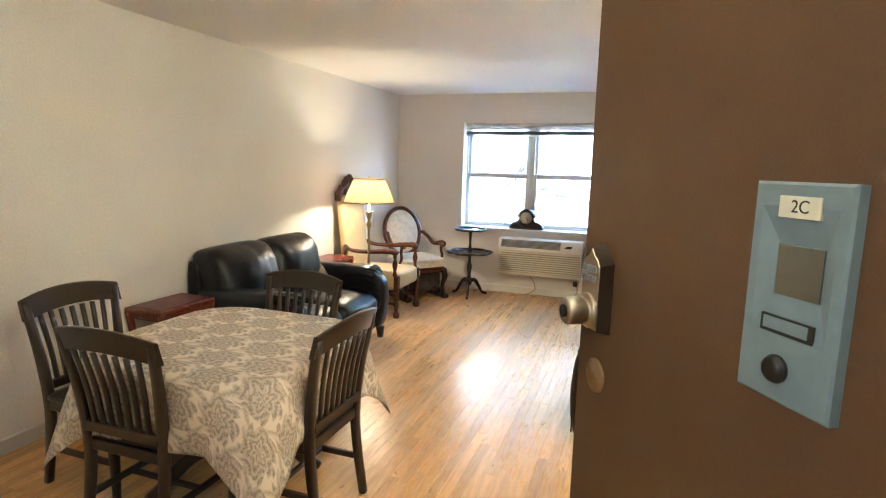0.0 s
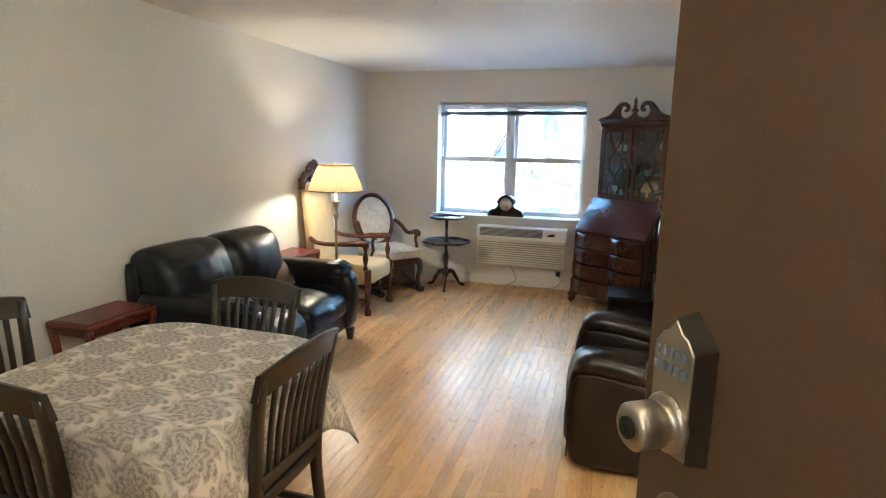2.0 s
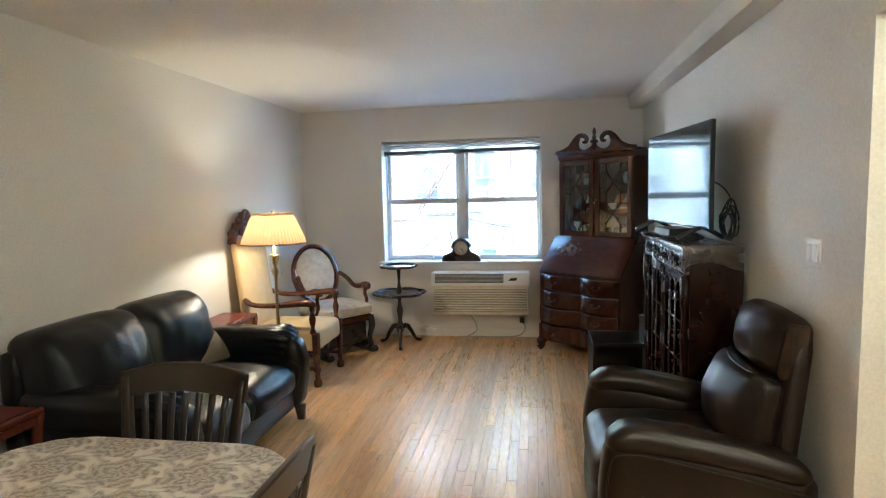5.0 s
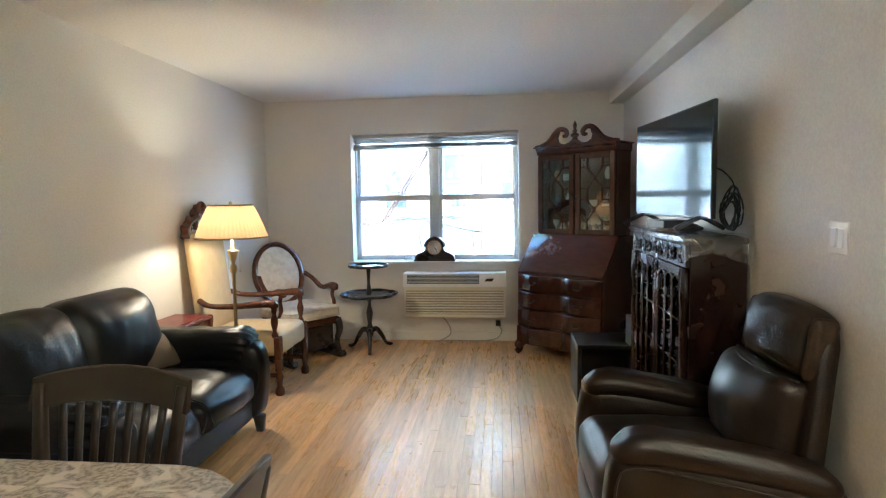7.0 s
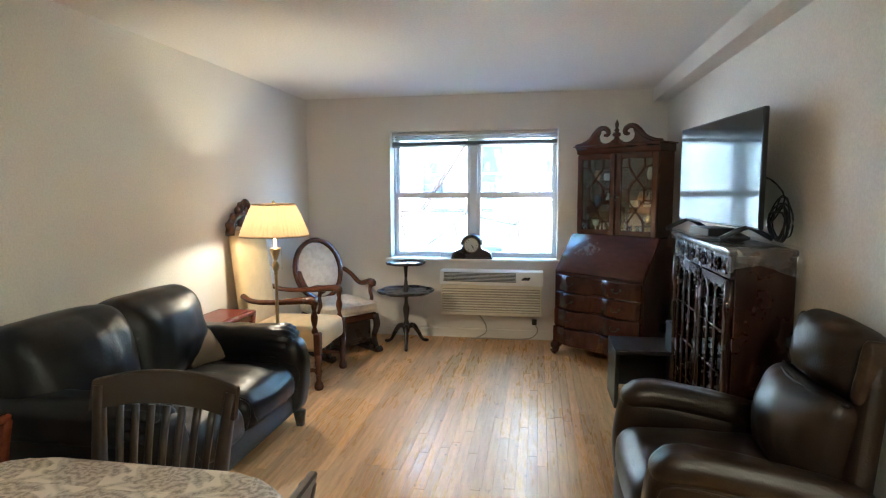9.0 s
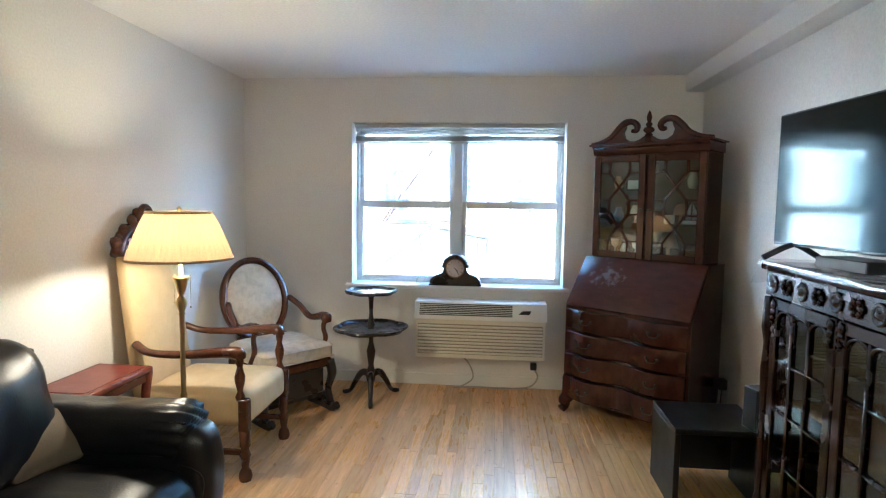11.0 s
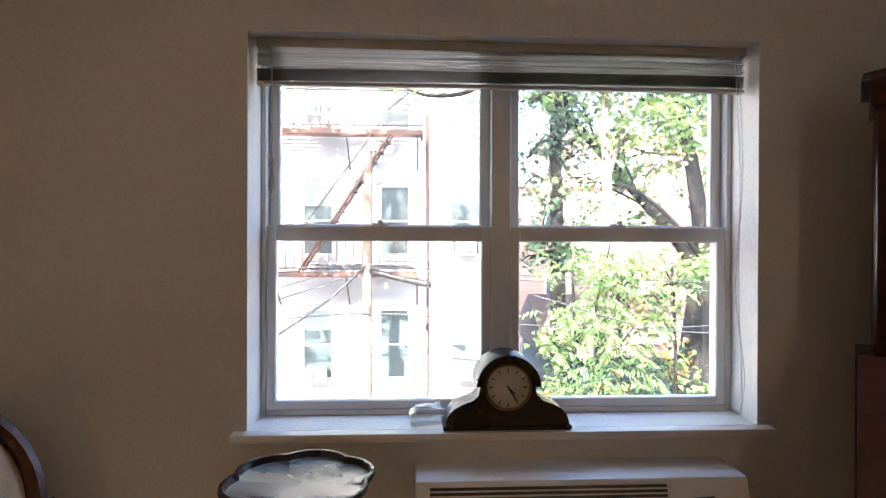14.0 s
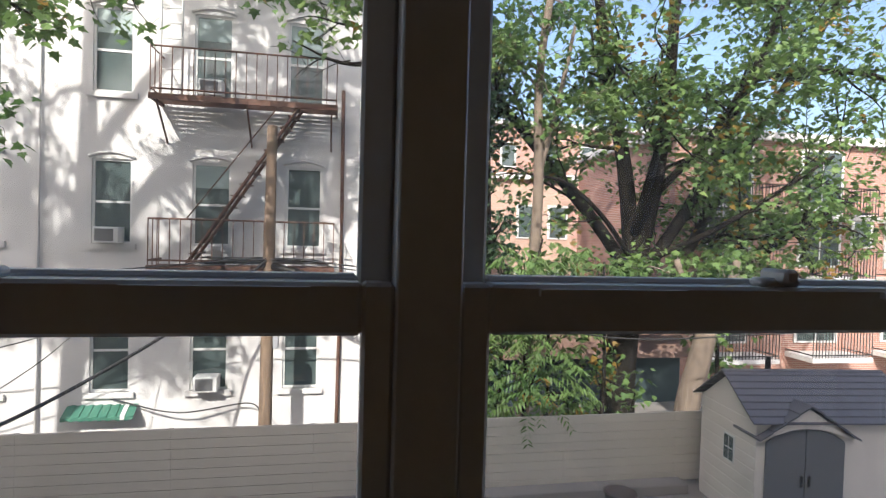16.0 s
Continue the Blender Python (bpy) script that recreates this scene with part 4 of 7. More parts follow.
def open_arm(s, half, y0, y1, z0, z1, name, parent, drop=0.06):
    """A swept wooden arm, dipping in the middle and rolling over at its front end."""
    bm = bmesh.new()
    sweep(bm, [(s * (half - 0.03), y0, z0), (s * half, y0 + 0.10, z0 - drop * 0.6), (s * (half + 0.012), (y0 + y1) / 2, z1 - drop * 0.35), (s * (half + 0.01), y1 - 0.06, z1), (s * half, y1, z1 - 0.008), (s * half, y1 + 0.018, z1 - 0.04)],
          [0.021, 0.020, 0.022, 0.030, 0.037, 0.022], 10, squash=1.15, n=5)
    for k in range(5):
        a = k * 1.256
        lathe(bm, [(0.001, -0.016), (0.015, 0), (0.001, 0.016)], 8, pose(s * half + 0.029 * math.cos(a), y1 + 0.008, z1 - 0.012 + 0.022 * math.sin(a)))
    return part(name, bm, WALNUT, parent)


def tall_armchair(m):
    c = thing("tall_back_armchair", "carved walnut tall-back armchair with pale gold upholstery", "armchair", m)
    bm = bmesh.new()
    cushion(bm, -0.27, -0.31, 0.29, 0.27, 0.30, 0.472, r=0.04, puff=(0.010, 0.014, 0.030), cuts=15, wrinkle=0.004, seed=6)
    part("seat", bm, YELLOW_FABRIC, c)
    lean = pose(0, -0.335, 0.40, 6.0)
    bm = bmesh.new()
    cushion(bm, -0.255, -0.035, -0.02, 0.255, 0.045, 0.83, r=0.035, puff=(0, 0.025, 0.0), cuts=11, m=lean)
    part("back", bm, YELLOW_FABRIC, c)
    # carved crest: leaf scrolls round an arch
    bm = bmesh.new()
    sweep(bm, [lean @ Vector(p) for p in ((-0.26, 0, 0.80), (-0.20, 0, 0.90), (-0.09, 0, 0.945), (0, 0, 0.975), (0.09, 0, 0.945), (0.20, 0, 0.90), (0.26, 0, 0.80))], 0.036, 10, n=5)
    crest = part("crest", bm, WALNUT, c, "dark carved wooden crest")
    bm = bmesh.new()
    sweep(bm, [lean @ Vector(p) for p in ((-0.12, 0.01, 0.86), (-0.05, 0.02, 1.02), (0, 0.02, 1.06), (0.05, 0.02, 1.02), (0.12, 0.01, 0.86))], 0.020, 8, n=5)
    part("crest_arch", bm, WALNUT, crest)
    for k in range(15):
        u = -1 + 2 * k / 14
        x, z = 0.24 * u, 0.85 + 0.16 * (1 - abs(u) ** 1.6) + 0.018 * math.cos(k * 3.1)
        bm = bmesh.new()
        lathe(bm, [(0.004, -0.028), (0.036 + 0.010 * math.cos(k * 2.2), -0.012), (0.040, 0.006), (0.016, 0.030)], 9, lean @ pose(x, 0.0, z, -90 + 14 * math.sin(k * 1.9), 18 * math.cos(k * 2.7), 0))
        part("carved_leaf", bm, WALNUT, crest)
    for s in (-1, 1):
        open_arm(s, 0.275, -0.34, 0.255, 0.715, 0.70, "arm", c)
        bm = bmesh.new()
        lathe(bm, [(0.020, 0.44), (0.026, 0.46), (0.014, 0.49), (0.026, 0.54), (0.028, 0.57), (0.015, 0.62), (0.022, 0.65), (0.020, 0.675)], 12, pose(s * 0.275, 0.262, 0))
        part("arm_post", bm, WALNUT, c)
        bm = bmesh.new()
        box(bm, s * 0.275 - 0.027, 0.285 - 0.027, 0.27, s * 0.275 + 0.027, 0.285 + 0.027, 0.45, bevel=0.008)
        turned_leg(bm, s * 0.275, 0.285, 0.28, 0.024)
        part("leg", bm, WALNUT, c)
        bm = bmesh.new()
        sweep(bm, [(s * 0.235, -0.31, 0.40), (s * 0.235, -0.33, 0.2), (s * 0.235, -0.39, 0.0)], [0.025, 0.022, 0.02], 8, up=(0, 1, 0), n=4, flat=0.4)
        part("leg", bm, WALNUT, c)
        bm = bmesh.new()
        box(bm, s * 0.255 - 0.012, -0.33, 0.13, s * 0.255 + 0.012, 0.27, 0.16, bevel=0.004)
        part("stretcher", bm, WALNUT, c)


def oval_armchair(m):
    c = thing("oval_back_armchair", "carved walnut platform rocker with cream brocade oval back", "armchair", m)
    bm = bmesh.new()
    cushion(bm, -0.275, -0.25, 0.385, 0.275, 0.29, 0.50, r=0.045, puff=(0.004, 0.006, 0.022), cuts=11)
    seat = part("seat", bm, CREAM_FABRIC, c)
    bm = bmesh.new()
    for z in (0.405, 0.478):
        loop = [(-0.274, -0.22, z)]
        for sx, a0 in ((-1, math.pi), (1, math.pi / 2)):
            loop += [(sx * 0.234 + 0.042 * math.cos(a0 - k * math.pi / 8), 0.252 + 0.042 * math.sin(a0 - k * math.pi / 8), z) for k in range(5)]
        sweep(bm, loop + [(0.274, -0.22, z)], 0.004, 6, n=1)
    part("piping", bm, CREAM_FABRIC, seat)
    lean = pose(0, -0.265, 0.45, 14.0)
    bm = bmesh.new()
    rx, rz, cz = 0.245, 0.295, 0.32
    n = 40
    rows = []
    for k in range(n):
        a = 2 * math.pi * k / n
        ca, sa = math.cos(a), math.sin(a)
        rows.append([bm.verts.new(lean @ Vector((ca * (rx + dx), dy, cz + sa * (rz + dx)))) for dx, dy in ((0.024, 0.012), (0.018, 0.030), (0.0, 0.036), (-0.018, 0.028), (-0.024, 0.008), (-0.020, -0.022), (0.018, -0.022))])
    for k in range(n):
        a, b = rows[k], rows[(k + 1) % n]
        for j in range(7):
            bm.faces.new((a[j], a[(j + 1) % 7], b[(j + 1) % 7], b[j]))
    bmesh.ops.recalc_face_normals(bm, faces=bm.faces)
    part("back_frame", bm, WALNUT, c, "moulded walnut oval frame")
    bm = bmesh.new()
    prof = [(1.0, 0.0), (0.97, 0.018), (0.85, 0.034), (0.6, 0.047), (0.3, 0.053), (0.001, 0.055)]
    for sgn in (1, -0.5):
        rr = []
        for q, d in prof:
            rr.append([bm.verts.new(lean @ Vector((math.cos(2 * math.pi * k / n) * (rx - 0.02) * q, sgn * d * 0.7, cz + math.sin(2 * math.pi * k / n) * (rz - 0.02) * q))) for k in range(n)])
        for a, b in zip(rr, rr[1:]):
            for k in range(n):
                bm.faces.new((a[k], a[(k + 1) % n], b[(k + 1) % n], b[k]))
    bmesh.ops.recalc_face_normals(bm, faces=bm.faces)
    part("back", bm, CREAM_FABRIC, c)
    for s in (-1, 1):
        open_arm(s, 0.275, -0.27, 0.19, 0.76, 0.665, "arm", c, 0.09)
        bm = bmesh.new()
        sweep(bm, [(s * 0.27, 0.10, 0.40), (s * 0.28, 0.17, 0.50), (s * 0.275, 0.15, 0.58), (s * 0.275, 0.175, 0.65)], [0.022, 0.018, 0.017, 0.02], 8, up=(0, 1, 0), n=4)
        part("arm_post", bm, WALNUT, c)
        bm = bmesh.new()
        lathe(bm, [(0.01, -0.02), (0.038, -0.012), (0.038, 0.012), (0.01, 0.02)], 14, pose(s * 0.17, -0.235, 0.475, 90))
        part("rosette", bm, WALNUT, c)
        # dark rocker runner and platform
        bm = bmesh.new()
        sweep(bm, [(s * 0.255, -0.30, 0.055), (s * 0.255, -0.15, 0.028), (s * 0.255, 0.15, 0.028), (s * 0.255, 0.30, 0.03), (s * 0.255, 0.335, 0.05)], 0.028, 8, n=4, flat=0.4)
        box(bm, s * 0.255 - 0.02, -0.2, 0.05, s * 0.255 + 0.02, 0.2, 0.12, bevel=0.006)
        part("runner", bm, BLACKWOOD, c)
        bm = bmesh.new()
        sweep(bm, [(s * 0.25, 0.26, 0.37), (s * 0.262, 0.275, 0.27), (s * 0.252, 0.24, 0.15), (s * 0.262, 0.26, 0.04)], [0.036, 0.034, 0.024, 0.028], 8, up=(0, 1, 0), n=4)
        part("leg", bm, BLACKWOOD, c)
        bm = bmesh.new()
        sweep(bm, [(s * 0.24, -0.22, 0.37), (s * 0.245, -0.22, 0.2), (s * 0.25, -0.25, 0.05)], [0.03, 0.024, 0.026], 8, up=(0, 1, 0), n=4)
        part("leg", bm, BLACKWOOD, c)
    bm = bmesh.new()
    box(bm, -0.265, -0.235, 0.325, 0.265, 0.278, 0.388, bevel=0.012)
    part("seat_rail", bm, WALNUT, c)
    boxed("platform", (-0.232, -0.205, 0.125, 0.232, 0.222, 0.315), BLACKWOOD, c, "black panelled rocker base", bevel=0.012)
    for y in (-0.12, 0.18):
        boxed("stretcher", (-0.24, y - 0.018, 0.09, 0.24, y + 0.018, 0.135), BLACKWOOD, c, bevel=0.006)
    tag = boxed("paper_tag", (0.10, 0.292, 0.31, 0.135, 0.294, 0.375), material("white_tag", (0.75, 0.73, 0.68), 0.6), c, "small white paper tag")


tall_armchair(pose(0.50, 5.525, 0, 0, 0, -90))
oval_armchair(pose(0.565, 6.285, 0, 0, 0, -128))


# ---- two-tier tripod table ----
def pie_crust(z, r, th):
    bm = bmesh.new()
    n = 96
    rings = []
    for q, dz in ((0.0, 0.006), (0.86, 0.006), (0.90, 0.010), (0.94, 0.026), (0.985, 0.026), (1.0, 0.016), (0.95, 0.0), (0.25, -0.012)):
        ring = []
        for k in range(n):
            a = 2 * math.pi * k / n
            lobe = 1 + (0.115 * abs(math.sin(3 * a + 0.4)) ** 0.8 - 0.065) * (1 if q > 0.8 else 0)
            ring.append(bm.verts.new((r * max(q, 0.002) * lobe * math.cos(a), r * max(q, 0.002) * lobe * math.sin(a), z + dz)))
        rings.append(ring)
    for a, b in zip(rings, rings[1:]):
        for k in range(n):
            bm.faces.new((a[k], a[(k + 1) % n], b[(k + 1) % n], b[k]))
    bmesh.ops.recalc_face_normals(bm, faces=bm.faces)
    return bm


tri = thing("tier_table", "dark two-tier tripod table with scalloped trays under the window", "side table", pose(1.165, 6.60, 0))
part("lower_tray", pie_crust(0.535, 0.275, 0.02), BLACKWOOD, tri)
part("upper_tray", pie_crust(0.815, 0.190, 0.02), BLACKWOOD, tri)
bm = bmesh.new()
lathe(bm, [(0.010, 0.12), (0.03, 0.13), (0.036, 0.17), (0.030, 0.22), (0.020, 0.26), (0.030, 0.33), (0.034, 0.37), (0.018, 0.43), (0.016, 0.47), (0.028, 0.50), (0.030, 0.535), (0.022, 0.55), (0.028, 0.57), (0.022, 0.60), (0.014, 0.66), (0.017, 0.74), (0.022, 0.79), (0.03, 0.815)], 18)
part("column", bm, BLACKWOOD, tri)
for k in range(3):
    a = radians(-78 + 120 * k)
    c, s = math.cos(a), math.sin(a)
    bm = bmesh.new()
    sweep(bm, [(0.02 * c, 0.02 * s, 0.19), (0.08 * c, 0.08 * s, 0.19), (0.14 * c, 0.14 * s, 0.11), (0.18 * c, 0.18 * s, 0.04), (0.225 * c, 0.225 * s, 0.018), (0.25 * c, 0.25 * s, 0.016)], [0.026, 0.026, 0.020, 0.016, 0.018, 0.014], 8, n=5)
    part("leg", bm, BLACKWOOD, tri)


# ---- wall air conditioner ----
AC_CREAM = material("ac_cream_plastic", (0.78, 0.73, 0.60), 0.45, scale=4, amount=0.2)
AC_WHITE = material("ac_white_plastic", (0.90, 0.90, 0.89), 0.4, scale=4, amount=0.12)
ac = thing("air_conditioner", "cream wall air conditioner with ribbed front below the window", "air conditioner", pose(1.985, 7.0, 0) @ Matrix.Diagonal((0.97, 1, 1, 1)))
bm = bmesh.new()
box(bm, -0.525, -0.175, 0.272, 0.525, 0.0, 0.60, bevel=0.012, seg=2)
part("body", bm, AC_CREAM, ac)
# shade between the louvres, put into a darker tone of the cream
boxed("louvre_backing", (-0.506, -0.1775, 0.306, 0.506, -0.1745, 0.548), material("ac_shadow_plastic", (0.38, 0.34, 0.26), 0.6), ac)
for k in range(9):
    z = 0.312 + k * 0.0262
    bm = bmesh.new()
    box(bm, -0.505, -0.188, z, 0.505, -0.1778, z + 0.0170, bevel=0.005)
    part("louvre", bm, AC_CREAM, ac)
bm = bmesh.new()
vs = box(bm, -0.535, -0.205, 0.585, 0.535, 0.0, 0.725, bevel=0.010, seg=2)
for v in bm.verts:
    if v.co.z > 0.62 and v.co.y < -0.06:
        v.co.y += (v.co.z - 0.62) * 0.35
part("top_panel", bm, AC_WHITE, ac, "white sloped top panel")
VANE_GREY = material("ac_vane_white", (0.75, 0.75, 0.74), 0.45)
bm = bmesh.new()
g = Matrix.Translation((-0.115, -0.1885, 0.664)) @ Matrix.Rotation(radians(-19.3), 4, "X")
box(bm, -0.375, -0.012, -0.045, 0.375, 0.004, 0.045, m=g)
gr = part("grille", bm, BLACK_PLASTIC, ac, "dark air outlet grille")
for k in range(6):
    bm = bmesh.new()
    box(bm, -0.375, -0.0145, -0.0385 + k * 0.0140, 0.375, -0.0115, -0.0335 + k * 0.0140, m=g)
    part("vane", bm, VANE_GREY, gr)
bm = bmesh.new()
bm.faces.new([bm.verts.new(g @ Vector((0.425 + x, -0.0175, z))) for x, z in ((0.0, -0.026), (0.085, -0.026), (0.10, 0.004), (0.03, 0.000))])
ex = bmesh.ops.extrude_face_region(bm, geom=list(bm.faces))
bmesh.ops.translate(bm, vec=(0, 0.012, 0), verts=[q for q in ex["geom"] if isinstance(q, bmesh.types.BMVert)])
bmesh.ops.recalc_face_normals(bm, faces=bm.faces)
part("control_door", bm, DARK_METAL, ac)
cord_white = material("white_cord", (0.70, 0.68, 0.62), 0.5)
bm = bmesh.new()
sweep(bm, [(x - 1.985, y - 7.0, z) for x, y, z in ((1.80, 6.93, 0.30), (1.90, 6.93, 0.20), (1.93, 6.94, 0.08), (1.83, 6.90, 0.02), (1.78, 6.90, 0.012), (1.95, 6.93, 0.012), (2.2, 6.92, 0.012), (2.40, 6.93, 0.03), (2.47, 6.96, 0.10), (2.44, 6.965, 0.17))], 0.007, 6, n=6)
part("power_cord", bm, material("aged_cord", (0.42, 0.39, 0.33), 0.55), ac, "white power cord looping to the floor")
out = thing("wall_outlet", "wall outlet with plug below the air conditioner", "outlet", pose(2.42, 7.0, 0.185))
boxed("plate", (-0.036, -0.007, -0.058, 0.036, 0, 0.058), TRIM, out, bevel=0.002)
boxed("plug", (-0.024, -0.045, -0.026, 0.026, -0.006, 0.030), DARK_METAL, out, bevel=0.004)

# ---- mantel clock ----
clk = thing("mantel_clock", "black tambour mantel clock on the window sill", "clock", pose(1.772, 7.03, WZ0))
bm = bmesh.new()
outl = [(-0.205, 0.0), (-0.205, 0.030), (-0.198, 0.048), (-0.18, 0.070), (-0.15, 0.086), (-0.118, 0.096), (-0.098, 0.115)]
for k in range(13):
    a = math.pi - math.pi * k / 12
    outl.append((0.092 * math.cos(a), 0.145 + 0.095 * math.sin(a)))
outl += [(-x, z) for x, z in reversed(outl[:7])]
fr = [bm.verts.new((x, -0.055, z)) for x, z in outl]
bk = [bm.verts.new((x, 0.055, z)) for x, z in outl]
bm.faces.new(fr), bm.faces.new(bk[::-1])
for k in range(len(outl)):
    j = (k + 1) % len(outl)
    bm.faces.new((fr[k], bk[k], bk[j], fr[j]))
bmesh.ops.recalc_face_normals(bm, faces=bm.faces)
part("case", bm, BLACKWOOD, clk)
boxed("plinth", (-0.215, -0.062, 0.0, 0.215, 0.062, 0.016), BLACKWOOD, clk, bevel=0.004)
bm = bmesh.new()
arcs = []
for k in range(25):
    a = radians(2 + 176 * k / 24)
    arcs.append([bm.verts.new((q * math.cos(a), y, 0.145 + q * math.sin(a))) for q, y in ((0.084, -0.074), (0.106, -0.078), (0.110, -0.070), (0.110, 0.056), (0.084, 0.056))])
for p, q in zip(arcs, arcs[1:]):
    for j in range(5):
        bm.faces.new((p[j], p[(j + 1) % 5], q[(j + 1) % 5], q[j]))
bm.faces.new(arcs[0][::-1]), bm.faces.new(arcs[-1])
bmesh.ops.recalc_face_normals(bm, faces=bm.faces)
part("hood", bm, BLACKWOOD, clk, "black arched hood over the dial")
bm = bmesh.new()
lathe(bm, [(0.070, 0), (0.078, 0.0), (0.080, 0.006), (0.072, 0.010), (0.070, 0.004)], 36, pose(0, -0.055, 0.143, 90), cap=False)
part("bezel", bm, material("antique_brass", (0.30, 0.22, 0.12), 0.35, 1.0), clk)
bm = bmesh.new()
lathe(bm, [(0.071, 0.0), (0.071, 0.003)], 36, pose(0, -0.055, 0.143, 90))
dial = part("dial", bm, material("clock_dial", (0.74, 0.71, 0.64), 0.5, scale=20, amount=0.2), clk, "cream clock dial")
for k in range(12):
    a = k * math.pi / 6
    bm = bmesh.new()
    box(bm, -0.0016, -0.0015, 0.050, 0.0016, 0.0, 0.063, m=Matrix.Translation((0, -0.0582, 0.143)) @ Matrix.Rotation(a, 4, "Y"))
    part("hour_mark", bm, BLACK_PLASTIC, dial)
for a, ln in ((148, 0.052), (148 - 14, 0.034)):
    bm = bmesh.new()
    box(bm, -0.0022, -0.002, -0.008, 0.0022, 0.0, ln, m=Matrix.Translation((0, -0.0600 - ln * 0.02, 0.143)) @ Matrix.Rotation(radians(a), 4, "Y"))
    part("clock_pointer", bm, BLACK_PLASTIC, dial)

# ---- venetian blind, drawn up ----
SLAT = material("blind_slat", (0.48, 0.45, 0.40), 0.4, scale=6, amount=0.2)
bl = thing("venetian_blind", "drawn-up cream venetian blind at the top of the window", "blind", pose(MX, 7.075, 0))
hw = (WX1 - WX0) / 2 - 0.012
boxed("head_rail", (-hw, -0.022, 2.110, hw, 0.022, 2.140), SLAT, bl, bevel=0.002)
for k in range(21):
    z = 2.104 - 0.0098 * k if k < 6 else 2.040 - 0.0027 * (k - 6)
    bm = bmesh.new()
    n = 8
    top, bot = [], []
    tip = 0.0035 * math.sin(k * 2.3) if k < 6 else 0.0
    for i in range(n + 1):
        u = -1 + 2 * i / n
        dz = (0.003 * math.sin(u * 2.2 + k * 0.9) if k < 6 else 0.002 * math.sin(u * 2 + 0.5)) + tip * 0.3 * u
        for lst, q in ((top, 0.0006), (bot, -0.0006)):
            lst.append([bm.verts.new((u * hw, y, z + dz + q + (0.0025 if abs(y) < 0.001 else 0) + tip * y * 30)) for y in (-0.0125, 0.0, 0.0125)])
    for lst, rev in ((top, False), (bot, True)):
        for a, b in zip(lst, lst[1:]):
            for j in range(2):
                f = (a[j], b[j], b[j + 1], a[j + 1])
                bm.faces.new(f[::-1] if rev else f)
    part("slat", bm, SLAT, bl)
boxed("bottom_rail", (-hw, -0.013, 1.984, hw, 0.013, 1.997), SLAT, bl, bevel=0.003)
bm = bmesh.new()
sweep(bm, [(-hw + 0.055, -0.026, 2.12), (-hw + 0.057, -0.028, 1.90), (-hw + 0.056, -0.028, 1.72)], 0.0026, 6, n=3)
lathe(bm, [(0.003, 1.735), (0.009, 1.725), (0.011, 1.71), (0.006, 1.695)], 10, pose(-hw + 0.056, -0.028, 0))
for k in range(7):
    a = k * 0.9
    sweep(bm, [(-hw + 0.056, -0.028, 1.70), (-hw + 0.056 + 0.007 * math.cos(a), -0.028 + 0.007 * math.sin(a), 1.665), (-hw + 0.056 + 0.010 * math.cos(a), -0.028 + 0.010 * math.sin(a), 1.625 + 0.012 * math.sin(k * 2.1))], 0.0017, 5, n=2)
part("tilt_cord", bm, material("knotted_cord", (0.55, 0.53, 0.50), 0.7), bl, "knotted cord with a frayed tassel")
for dx in (0.0, 0.010):
    bm = bmesh.new()
    sweep(bm, [(hw - 0.045 + dx, -0.026, 2.12), (hw - 0.038 + dx, -0.05, 1.7), (hw - 0.044 - dx, -0.055, 1.3), (hw - 0.028 + dx, -0.05, 1.0), (hw - 0.03, -0.05, 0.86)], 0.0014, 5, n=4)
    part("cord", bm, cord_white, bl)

# ---- switch on the wall ----
sw = thing("light_switch", "double rocker light switch in a white plate", "switch", pose(W, 3.365, 1.293))
boxed("plate", (-0.008, -0.058, -0.058, 0.0, 0.058, 0.058), TRIM, sw, bevel=0.003)
for y in (-0.023, 0.023):
    boxed("rocker", (-0.013, y - 0.016, -0.034, -0.007, y + 0.016, 0.034), AC_WHITE, sw, bevel=0.002)


# ---- secretary desk with bookcase top, set across the corner ----
def extrude(bm, outline, x0, x1, m=None):
    """A prism: outline of (y, z), from x0 to x1."""
    a = [bm.verts.new((x0, y, z)) for y, z in outline]
    b = [bm.verts.new((x1, y, z)) for y, z in outline]
    fs = [bm.faces.new(a), bm.faces.new(b[::-1])]
    for k in range(len(outline)):
        j = (k + 1) % len(outline)
        fs.append(bm.faces.new((a[k], b[k], b[j], a[j])))
    bmesh.ops.recalc_face_normals(bm, faces=fs)
    if m is not None:
        bmesh.ops.transform(bm, matrix=m, verts=a + b)


CAB_GLASS = glass("cabinet_glass", (0.80, 0.84, 0.83), 0.02, 0.075)
FALL = material("worn_mahogany_lid", (0.085, 0.022, 0.015), 0.16, second=(0.05, 0.014, 0.010), scale=5, amount=0.7, bump=0.03, bump_scale=40, stretch=(2, 9, 2), rough_vary=0.05)


